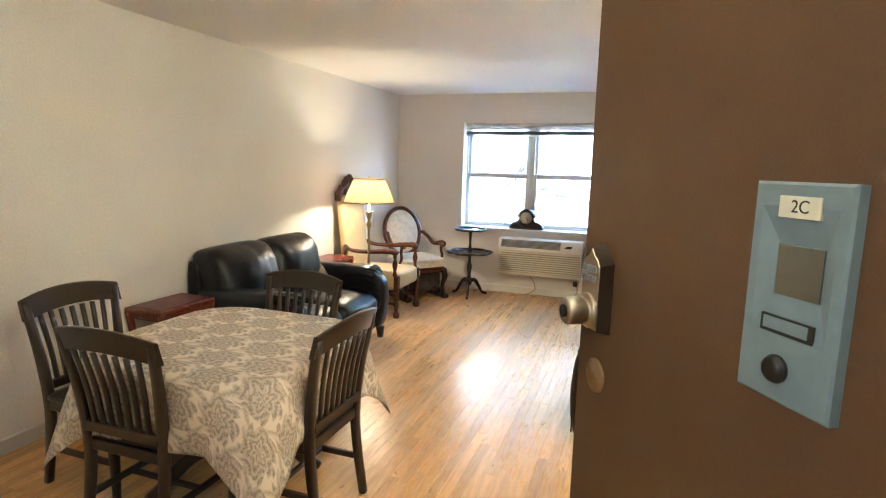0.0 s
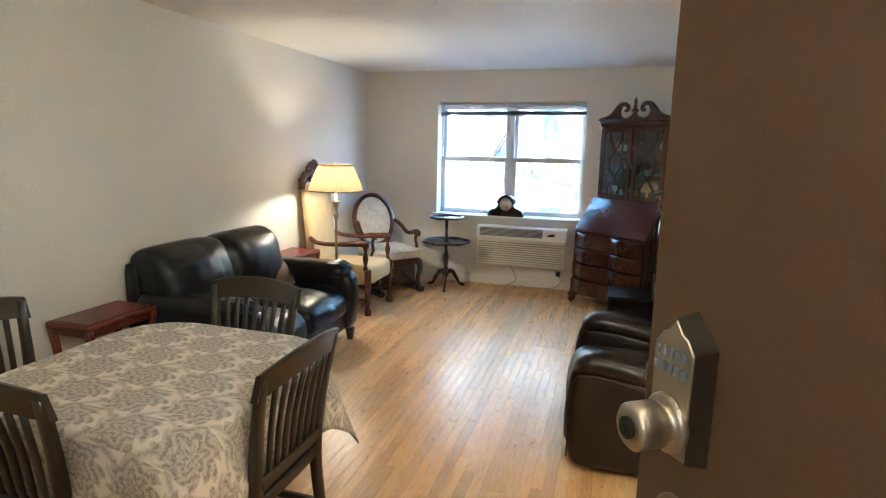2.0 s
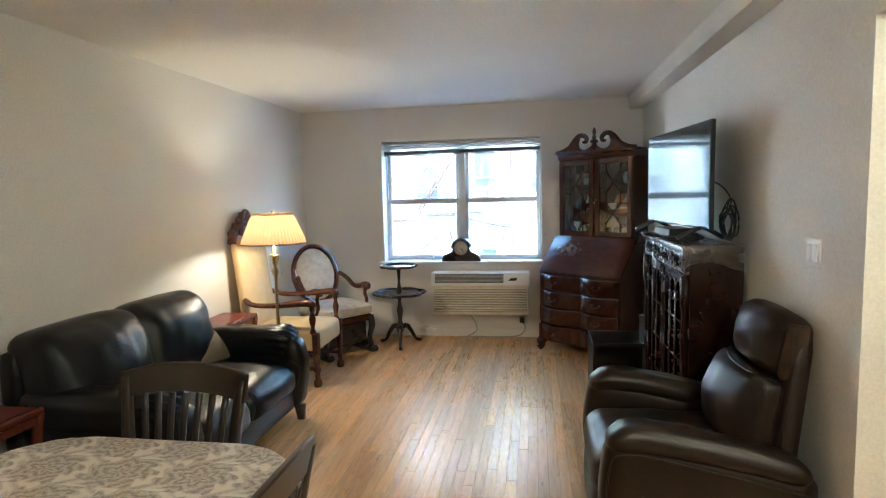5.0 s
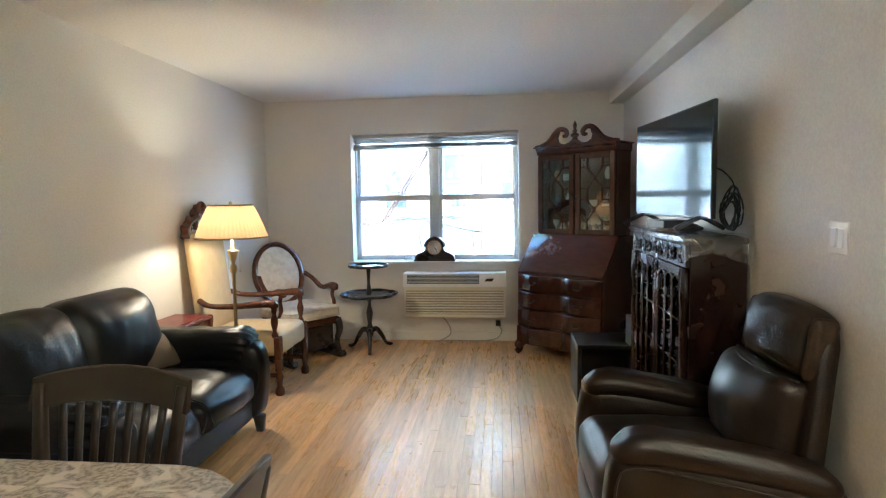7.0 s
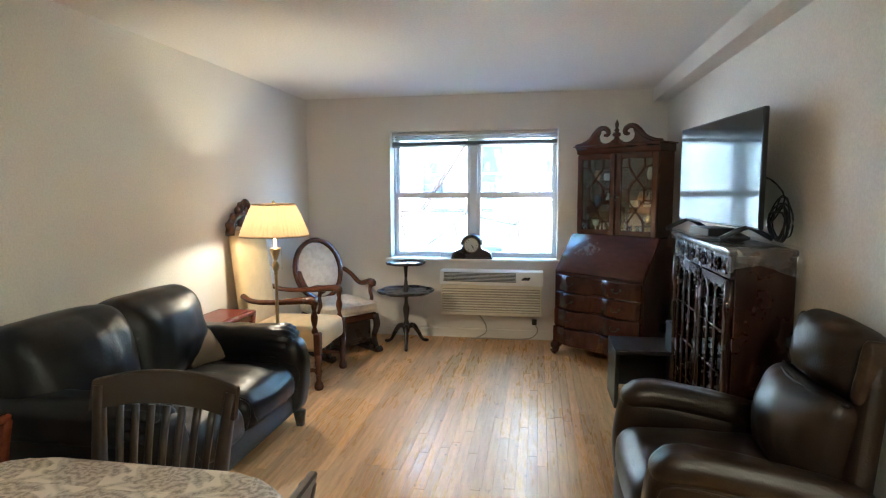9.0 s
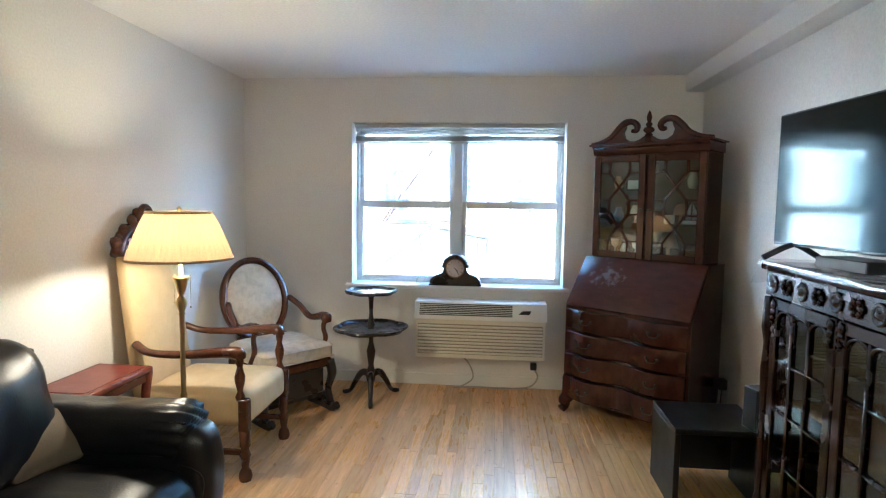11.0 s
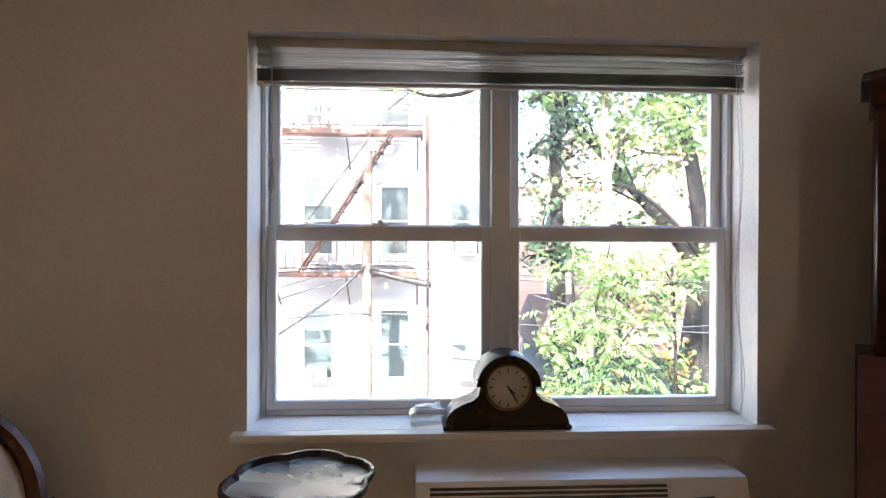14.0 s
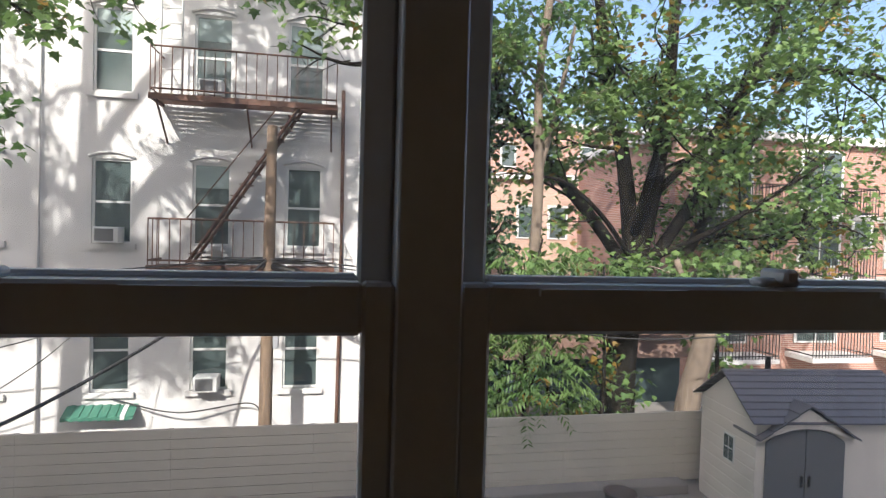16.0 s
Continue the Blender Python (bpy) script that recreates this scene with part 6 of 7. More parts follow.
bxs = thing("set_top_box", "small black and silver cable box under the television", "cable box", pose(3.42, 4.62, TVZ, 0, 0, -84))
boxed("body", (-0.13, -0.07, 0.0, 0.13, 0.07, 0.045), BLACK_PLASTIC, bxs, bevel=0.005)
boxed("front", (-0.128, -0.074, 0.004, 0.128, -0.069, 0.041), material("grey_box_front", (0.16, 0.16, 0.17), 0.6), bxs)
bm = bmesh.new()
cushion(bm, -0.075, -0.025, 0, 0.075, 0.025, 0.02, r=0.008, cuts=4)
rem = part("remote_control", bm, BLACK_PLASTIC)
rem.matrix_world = pose(3.44, 4.30, TVZ, 0, 0, -60)
tagged(rem, "black remote control lying on the plastic sheet", "remote control")
for k in range(4):
    bm = bmesh.new()
    pts = []
    for i in range(22):
        a = i / 21 * 2 * math.pi * (1.6 + 0.3 * k) + k
        r = 0.068 + 0.014 * k + 0.014 * math.sin(3 * a + k)
        pts.append((3.565 + 0.012 * math.sin(a * 0.7 + k) + 0.008 * k, 4.115 + 0.01 * k + r * math.cos(a), TVZ + 0.095 + 0.9 * r * math.sin(a) + (0.02 if k == 3 else 0)))
    if k == 0:
        pts = [(3.47, 4.22, TVZ + 0.33), (3.53, 4.12, TVZ + 0.30), (3.57, 4.06, TVZ + 0.21)] + pts
    sweep(bm, pts, 0.0042, 6, n=3)
    cb = part("cable", bm, BLACK_PLASTIC)
    tagged(cb, "loose coil of black cable behind the television", "cable", "coiled cables")

# ---- low black stand with a speaker ----
st = thing("low_stand", "low black open stand beside the cabinet", "stand", pose(3.215, 5.405, 0))
boxed("top", (-0.225, -0.20, 0.392, 0.225, 0.20, 0.42), BLACK_PLASTIC, st, bevel=0.003)
boxed("side", (-0.225, -0.20, 0.0, -0.197, 0.20, 0.392), BLACK_PLASTIC, st, bevel=0.003)
boxed("side", (0.197, -0.20, 0.0, 0.225, 0.20, 0.392), BLACK_PLASTIC, st, bevel=0.003)
boxed("back", (-0.197, 0.18, 0.05, 0.197, 0.195, 0.392), BLACK_PLASTIC, st)
sp = thing("small_speaker", "small black box speaker on the low stand", "speaker", pose(3.385, 5.255, 0.42, 0, 0, 12))
boxed("body", (-0.04, -0.05, 0, 0.04, 0.05, 0.205), BLACK_PLASTIC, sp, bevel=0.004)
boxed("grille", (-0.034, -0.054, 0.012, 0.034, -0.049, 0.192), DARK_METAL, sp, bevel=0.002)
ad = thing("power_adapter", "black power adapter in a wall outlet with cords", "adapter", pose(W, 6.30, 0.30))
boxed("plate", (-0.007, -0.036, -0.058, 0, 0.036, 0.058), TRIM, ad, bevel=0.002)
boxed("body", (-0.06, -0.03, -0.02, -0.007, 0.035, 0.05), BLACK_PLASTIC, ad, bevel=0.005)
for k in range(2):
    bm = bmesh.new()
    sweep(bm, [(-0.04, -0.02 + 0.04 * k, -0.02), (-0.05, -0.03 + 0.05 * k, -0.15), (-0.06, -0.06 + 0.02 * k, -0.27), (-0.12, -0.12 + 0.05 * k, -0.293)], 0.0035, 6, n=4)
    part("cord", bm, cord_white if k else BLACK_PLASTIC, ad)

# ---- outside: yard, fence, shed ----
STUCCO = material("white_stucco", (0.56, 0.545, 0.52), 0.85, second=(0.45, 0.435, 0.42), scale=1.4, amount=0.6, bump=0.3, bump_scale=60)
ASPHALT = material("yard_concrete", (0.22, 0.20, 0.18), 0.9, second=(0.14, 0.13, 0.12), scale=0.8, amount=0.7, bump=0.3)
VINYL_FENCE = material("greige_vinyl", (0.42, 0.385, 0.33), 0.55, second=(0.36, 0.325, 0.275), scale=2, amount=0.5, bump=0.1, per_object=0.035)
RUST = material("rusty_iron", (0.085, 0.045, 0.032), 0.8, second=(0.15, 0.065, 0.035), scale=12, amount=0.8, bump=0.2)
DARK_GLASS = material("dark_window_glass", (0.055, 0.075, 0.072), 0.10, second=(0.09, 0.115, 0.11), scale=1.6, amount=0.8, rough_vary=0.03)
OLD_WHITE = material("old_white_paint", (0.60, 0.60, 0.57), 0.6, scale=8, amount=0.3)
# bark set near black: the shade under the crowns is put into its colour
BARK = material("shaded_bark", (0.018, 0.015, 0.012), 0.95, spec=0.1, second=(0.012, 0.010, 0.008), scale=7, amount=0.8, bump=0.8, bump_scale=24, stretch=(1, 1, 0.3))
PALE_BARK = material("pale_bark", (0.17, 0.13, 0.095), 0.9, second=(0.075, 0.055, 0.042), scale=6, amount=0.8, bump=0.7, bump_scale=24, stretch=(1, 1, 0.4))
WIRE = material("black_wire", (0.02, 0.02, 0.02), 0.6)
ground = boxed("ground", (-300, D + 0.3, GROUND - 0.4, 300, 400, GROUND), ASPHALT)
tagged(ground, "grey concrete yard behind the houses", "ground", kind="structure")
lawn = boxed("lawn", (3.0, 12.2, GROUND, 8.75, 16.3, GROUND + 0.02), material("green_turf", (0.045, 0.115, 0.030), 0.9, second=(0.025, 0.07, 0.02), scale=14, amount=0.7, bump=0.8, bump_scale=120))
tagged(lawn, "patch of bright green turf in the yard", "lawn", kind="structure")

FEN = 17.0
fence = thing("fence", "greige vinyl fence of horizontal boards across the yard", "fence", pose(0, FEN, GROUND))
FTOP = 1.52
brd = bmesh.new()
box(brd, 0.0, -0.02, 0.0, 2.4185, 0.02, 0.1715, bevel=0.004)
board_mesh = None
for k in range(12):
    x = -15.6 + k * 2.42
    if board_mesh is None:
        b0 = part("board", brd, VINYL_FENCE, fence)
        board_mesh = b0.data
        b0.location = (x + 0.03, 0, 0.10)
        start = 1
    else:
        start = 0
    for j in range(start, 8):
        ob = new("board", board_mesh)
        ob.parent = fence
        ob.location = (x + 0.03, 0, 0.10 + j * 0.178)
    boxed("post", (x - 0.045, 0.03, 0.0, x + 0.045, 0.12, FTOP - 0.02), VINYL_FENCE, fence, bevel=0.006)
# dark sheets added behind the boards, standing for the shade in their gaps
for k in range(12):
    boxed("gap_shade", (-15.6 + k * 2.42, 0.021, 0.10, -13.2 + k * 2.42, 0.028, 1.50), DARK_METAL, fence)
kerb = boxed("yard_kerb", (-16, FEN - 0.45, GROUND, 8.7, FEN - 0.06, GROUND + 0.20), ASPHALT, bevel=0.02)
tagged(kerb, "low concrete kerb along the fence", "kerb", kind="structure")


def prism(pts, y0, y1, thick, along="y"):
    """A sloping board through two points of (across, z), run from y0 to y1 along y or x."""
    bm = bmesh.new()
    flip = (lambda a, c: (a, c)) if along == "y" else (lambda a, c: (c, a))
    vs = [bm.verts.new((*flip(p, q), z + dz)) for dz in (0, thick) for (p, z) in pts for q in (y0, y1)]
    for f in ((0, 1, 3, 2), (4, 6, 7, 5), (0, 2, 6, 4), (1, 5, 7, 3), (0, 4, 5, 1), (2, 3, 7, 6)):
        bm.faces.new([vs[q] for q in f])
    bmesh.ops.recalc_face_normals(bm, faces=bm.faces)
    return bm


def shed():
    x0, x1, y0, y1, z0, ze, zr = 8.85, 11.75, 14.98, 16.70, GROUND, -1.47, -0.86
    s = thing("garden_shed", "beige resin garden shed with grey ribbed roof and doors", "shed", pose(x0, y0, z0, 0, 0, -6) @ pose((x1 - x0) / 2, (y1 - y0) / 2, 0))
    hx, hy, e, r = (x1 - x0) / 2, (y1 - y0) / 2, ze - z0, zr - z0
    wallm = material("beige_resin", (0.64, 0.57, 0.49), 0.7, scale=3, amount=0.25, bump=0.2, bump_scale=20)
    roofm = material("grey_resin_shingle", (0.105, 0.10, 0.112), 0.5, scale=5, amount=0.4, bump=0.3, bump_scale=20)
    doorm = material("grey_resin_door", (0.12, 0.12, 0.125), 0.6, scale=4, amount=0.3)
    # walls with the gable at each end, the ridge running across the yard
    bm = bmesh.new()
    extrude(bm, [(-hy, 0), (hy, 0), (hy, e), (0, r), (-hy, e)], -hx, hx)
    part("wall", bm, wallm, s)
    for k in range(9):
        boxed("siding", (-hx - 0.012, -hy, 0.08 + k * 0.21, -hx, hy, 0.08 + k * 0.21 + 0.19), wallm, s, bevel=0.006)
    n = 8
    for sy in (-1, 1):
        for k in range(n):
            t0, t1 = k / n, (k + 1) / n
            pts = [(sy * (hy + 0.13) * (1 - t0), e - 0.06 + (r - e + 0.10) * t0 + 0.035), (sy * (hy + 0.13) * (1 - t1 - 0.01), e - 0.06 + (r - e + 0.10) * t1 + 0.012)]
            part("roof_course", prism(pts, -hx - 0.14, hx + 0.14, 0.03, "x"), roofm, s)
    boxed("ridge_cap", (-hx - 0.15, -0.06, r + 0.035, hx + 0.15, 0.06, r + 0.085), roofm, s, bevel=0.02)
    dx = -hx + 0.88
    for sx in (-1, 1):
        bm = bmesh.new()
        arch = [(dx + sx * 0.01, 0.06), (dx + sx * 0.72, 0.06), (dx + sx * 0.72, 1.62), (dx + sx * 0.55, 1.74), (dx + sx * 0.30, 1.82), (dx + sx * 0.01, 1.85)]
        a = [bm.verts.new((x, -hy - 0.035, z)) for x, z in arch]
        b = [bm.verts.new((x, -hy, z)) for x, z in arch]
        bm.faces.new(a)
        for k in range(len(arch)):
            j = (k + 1) % len(arch)
            bm.faces.new((a[k], b[k], b[j], a[j]))
        bmesh.ops.recalc_face_normals(bm, faces=bm.faces)
        dr = part("door", bm, doorm, s, "dark grey arched shed door")
        boxed("handle", (dx + sx * 0.07 - 0.02, -hy - 0.07, 0.85, dx + sx * 0.07 + 0.02, -hy - 0.035, 1.05), BLACK_PLASTIC, dr, bevel=0.005)
    # little gable over the doors, with a pale front
    bm = bmesh.new()
    g = [(dx - 0.80, 1.70), (dx - 0.62, 1.76), (dx - 0.3, 1.86), (dx, 1.89), (dx + 0.3, 1.86), (dx + 0.62, 1.76), (dx + 0.80, 1.70), (dx, 2.22)]
    a, b = [bm.verts.new((x, -hy - 0.10, z)) for x, z in g], [bm.verts.new((x, -hy + 0.3, z)) for x, z in g]
    bm.faces.new(a), bm.faces.new(b[::-1])
    for k in range(len(g)):
        j = (k + 1) % len(g)
        bm.faces.new((a[k], b[k], b[j], a[j]))
    bmesh.ops.recalc_face_normals(bm, faces=bm.faces)
    part("porch_gable", bm, wallm, s)
    for sx in (-1, 1):
        for k in range(4):
            t0, t1 = k / 4, (k + 1) / 4
            pts = [(dx + sx * 0.92 * (1 - t0), 1.66 + 0.60 * t0 + 0.02), (dx + sx * 0.92 * (1 - t1), 1.66 + 0.60 * t1)]
            part("porch_roof", prism(pts, -hy - 0.16, -hy + 0.62, 0.03), roofm, s)
    w = boxed("window", (-hx - 0.03, -0.28, 1.0, -hx - 0.01, 0.05, 1.50), OLD_WHITE, s, "small white four-pane window", bevel=0.004)
    for i in range(2):
        for j in range(2):
            boxed("pane", (-hx - 0.034, -0.255 + i * 0.15, 1.03 + j * 0.23, -hx - 0.029, -0.125 + i * 0.15, 1.24 + j * 0.23), DARK_GLASS, w)
    bm = bmesh.new()
    lathe(bm, [(0.05, e + 0.2), (0.05, r + 0.25), (0.07, r + 0.26)], 12, pose(-0.45, 0.35, 0))
    part("vent_pipe", bm, BLACK_PLASTIC, s)


shed()
bm = bmesh.new()
lathe(bm, [(0.20, 0), (0.27, 0.50), (0.29, 0.50), (0.29, 0.54), (0.25, 0.54), (0.19, 0.03), (0.01, 0.03)], 24)
pot = part("plant_tub", bm, material("brown_plastic_tub", (0.075, 0.055, 0.045), 0.6))
pot.location = (6.75, 15.7, GROUND + 0.02)
tagged(pot, "brown plastic plant tub on the turf", "tub")

# ---- the white building across the yard ----
FY = 19.8
apt = thing("apartment_building", "white painted brick apartment building with fire escape", "building", pose(0, FY, GROUND))
cols = (-10.9, -8.45, -5.95, -3.45, -1.43, 0.55, 2.40)
rows_z = (-0.20, 3.01, 6.24, 9.45)
WW, WH = 0.80, 1.82
holes = [(x, zt - WH - GROUND, x + WW, zt - GROUND) for x in cols for zt in rows_z]
bm = bmesh.new()
xs = sorted({-14.0, 4.0, *[h[0] for h in holes], *[h[2] for h in holes]})
zs = sorted({0.0, 14.2, *[h[1] for h in holes], *[h[3] for h in holes]})
for a, b in zip(xs, xs[1:]):
    for c, d in zip(zs, zs[1:]):
        if not any(h[0] <= a + 1e-6 and b <= h[2] + 1e-6 and h[1] <= c + 1e-6 and d <= h[3] + 1e-6 for h in holes):
            vs = [bm.verts.new(p) for p in ((a, 0, c), (b, 0, c), (b, 0, d), (a, 0, d))]
            bm.faces.new(vs)
for h in holes:
    for p in (((h[0], h[1]), (h[0], h[3])), ((h[0], h[3]), (h[2], h[3])), ((h[2], h[3]), (h[2], h[1])), ((h[2], h[1]), (h[0], h[1]))):
        (ax, az), (bx, bz) = p
        bm.faces.new([bm.verts.new(q) for q in ((ax, 0, az), (ax, 0.14, az), (bx, 0.14, bz), (bx, 0, bz))])
box(bm, -14.0, 0.16, 0, 4.0, 6.0, 14.2)
bmesh.ops.remove_doubles(bm, verts=bm.verts, dist=1e-4)
part("wall", bm, STUCCO, apt, flat=True)
boxed("roof", (-14.2, -0.25, 14.2, 4.2, 6.1, 14.55), STUCCO, apt, "projecting roof cornice")
AC_GRILLE = material("ac_grille_grey", (0.12, 0.12, 0.12), 0.6)
BLIND = material("window_shade_cloth", (0.23, 0.29, 0.275), 0.5, second=(0.15, 0.20, 0.19), scale=2, amount=0.6)
random.seed(5)


def apt_window(x, zt, with_ac):
    z0 = zt - WH - GROUND
    z1 = zt - GROUND
    bm = bmesh.new()
    f = 0.05
    for dims in ((x, 0.04, z0, x + f, 0.10, z1), (x + WW - f, 0.04, z0, x + WW, 0.10, z1), (x + f, 0.04, z1 - f, x + WW - f, 0.10, z1), (x + f, 0.04, z0, x + WW - f, 0.10, z0 + f), (x + f, 0.05, z0 + WH * 0.48, x + WW - f, 0.09, z0 + WH * 0.48 + 0.05)):
        box(bm, *dims)
    w = part("window", bm, OLD_WHITE, apt)
    boxed("pane", (x + f, 0.068, z0 + f, x + WW - f, 0.074, z0 + WH * 0.48), DARK_GLASS, w)
    boxed("pane", (x + f, 0.078, z0 + WH * 0.48 + 0.05, x + WW - f, 0.084, z1 - f), DARK_GLASS, w)
    if random.random() < 0.85:
        boxed("shade", (x + f, 0.062, z1 - f - random.choice((0.35, 0.5, 0.85, 1.3)), x + WW - f, 0.066, z1 - f), BLIND, w)
    boxed("sill", (x - 0.10, -0.07, z0 - 0.12, x + WW + 0.10, 0.05, z0), STUCCO, w)
    bm = bmesh.new()
    n = 8
    arc = [(x - 0.06 + (WW + 0.12) * i / n, z1 + 0.03 + 0.11 * (1 - (2 * i / n - 1) ** 2)) for i in range(n + 1)]
    sweep(bm, [(a, -0.02, b) for a, b in arc], 0.03, 6, n=1)
    part("lintel", bm, STUCCO, w)
    boxed("lintel_fill", (x, 0.03, z1 - 0.02, x + WW, 0.10, z1 + 0.10), OLD_WHITE, w)
    if with_ac:
        bm = bmesh.new()
        box(bm, x + 0.14, -0.32, z0 + 0.02, x + 0.14 + 0.50, 0.06, z0 + 0.36, bevel=0.015)
        acb = part("window_air_conditioner", bm, OLD_WHITE, w)
        boxed("grille", (x + 0.19, -0.325, z0 + 0.06, x + 0.55, -0.318, z0 + 0.32), AC_GRILLE, acb)


for x in cols:
    for zt in rows_z:
        apt_window(x, zt, (x, zt) in {(-3.45, 3.01), (2.40, 3.01), (-5.95, -0.20), (-1.43, -0.20), (2.40, -0.20), (-1.43, 6.24)})


def fire_escape():
    fe = thing("fire_escape", "rusty iron fire escape with railed landings and stair", "fire escape", pose(0, FY, 0))
    for zd in (4.25, 0.78, 7.6):
        dk = boxed("landing_edge", (-2.08, -0.95, zd - 0.10, 1.66, -0.90, zd + 0.02), RUST, fe)
        boxed("landing_edge", (-2.08, -0.90, zd - 0.08, -2.03, -0.01, zd), RUST, fe)
        boxed("landing_edge", (1.61, -0.90, zd - 0.08, 1.66, -0.01, zd), RUST, fe)
        for k in range(8):
            boxed("landing_slat", (-2.03, -0.86 + k * 0.105, zd - 0.02, 1.61, -0.80 + k * 0.105, zd), RUST, fe)
        for z in (zd + 0.97, zd + 0.12):
            bm = bmesh.new()
            sweep(bm, [(-2.05, -0.02, z), (-2.05, -0.92, z), (1.63, -0.92, z), (1.63, -0.02, z)], 0.02, 6, n=1)
            part("rail", bm, RUST, fe)
        n = 19
        for k in range(n):
            x = -2.05 + 3.68 * k / (n - 1)
            boxed("baluster", (x - 0.009, -0.929, zd, x + 0.009, -0.911, zd + 0.97), RUST, fe)
        for x in (-2.05, 1.63):
            for y in (-0.62, -0.32):
                boxed("baluster", (x - 0.009, y - 0.009, zd, x + 0.009, y + 0.009, zd + 0.97), RUST, fe)
        for x in (-1.95, -0.2, 1.53):
            bm = bmesh.new()
            sweep(bm, [(x, -0.88, zd - 0.08), (x, -0.02, zd - 0.85)], 0.022, 6, n=1)
            part("bracket", bm, RUST, fe)
    a, b = Vector((0.90, -0.55, 4.25)), Vector((-1.35, -0.55, 0.80))
    for dy in (-0.28, 0.28):
        bm = bmesh.new()
        sweep(bm, [a + Vector((0, dy, 0)), b + Vector((0, dy, 0))], 0.10, 6, squash=0.35, up=(0, 1, 0.01), n=1)
        part("stringer", bm, RUST, fe)
    for k in range(1, 14):
        p = a.lerp(b, k / 14)
        boxed("tread", (p.x - 0.11, p.y - 0.27, p.z - 0.01, p.x + 0.11, p.y + 0.27, p.z + 0.012), RUST, fe)
    bm = bmesh.new()
    sweep(bm, [a + Vector((-0.3, -0.3, 0.15)), b + Vector((0.0, -0.3, 0.95))], 0.014, 6, n=1)
    part("stair_rail", bm, RUST, fe)
    for dx in (0, 0.40):
        bm = bmesh.new()
        sweep(bm, [(-1.90 + dx, -0.75, 4.3), (-1.90 + dx, -0.75, 8.4)], 0.018, 6, n=1)
        part("ladder_rail", bm, OLD_WHITE, fe)
    for k in range(12):
        bm = bmesh.new()
        sweep(bm, [(-1.90, -0.75, 4.5 + k * 0.31), (-1.50, -0.75, 4.5 + k * 0.31)], 0.012, 6, n=1)
        part("ladder_rung", bm, OLD_WHITE, fe)


fire_escape()
for x, z0, z1, m in ((1.78, GROUND, 4.8, RUST), (-4.45, GROUND, 9.5, STUCCO), (3.4, GROUND, 9.0, STUCCO), (0.10, GROUND, 0.3, STUCCO)):
    bm = bmesh.new()
    sweep(bm, [(x, FY - 0.06, z0), (x + 0.03, FY - 0.06, (z0 + z1) / 2), (x, FY - 0.06, z1)], 0.045 if m is RUST else 0.03, 8, n=3)
    tagged(part("drain_pipe", bm, m), "painted drain pipe on the white facade", "pipe", "drain pipes")
awn = thing("awning", "green and white striped metal awning", "awning", pose(-3.15, FY, -2.38))
GREEN = material("green_awning_metal", (0.045, 0.15, 0.10), 0.5, scale=6, amount=0.3)
for k in range(16):
    x = -0.72 + k * 0.088
    bm = bmesh.new()
    rise = 0.02 * (k % 2)
    vs = [bm.verts.new((x + dx, y, z + rise)) for dx in (0, 0.087) for y, z in ((0, 0.06), (-0.32, -0.10), (-0.32, -0.165), (-0.33, -0.165), (-0.33, -0.09), (0, 0.08))]
    for j in range(6):
        bm.faces.new((vs[j], vs[(j + 1) % 6], vs[6 + (j + 1) % 6], vs[6 + j]))
    bm.faces.new(vs[:6]), bm.faces.new(vs[6:][::-1])
    bmesh.ops.recalc_face_normals(bm, faces=bm.faces)
    part("slat", bm, OLD_WHITE if k == 13 else GREEN, awn)
pole = thing("utility_pole", "weathered wooden utility pole carrying wires", "pole", pose(0.33, 18.6, GROUND))
bm = bmesh.new()
sweep(bm, [(0, 0, 0), (0.01, 0, 3.5), (0.03, 0, 7.15)], [0.14, 0.125, 0.10], 12, up=(0, 1, 0), n=4)
part("shaft", bm, material("pole_wood", (0.20, 0.138, 0.09), 0.85, second=(0.08, 0.052, 0.036), scale=5, amount=0.8, bump=0.5, bump_scale=30, stretch=(3, 3, 0.3)), pole)
boxed("meter_box", (0.13, -0.12, 2.6, 0.24, 0.06, 3.05), material("grey_box", (0.3, 0.3, 0.31), 0.5), pole, bevel=0.01)
bm = bmesh.new()
sweep(bm, [(0.1, -0.1, 4.3), (0.9, -0.5, 4.12), (1.5, -0.8, 4.02)], 0.075, 8, n=3)
part("transformer_sleeve", bm, DARK_METAL, pole)
random.seed(8)
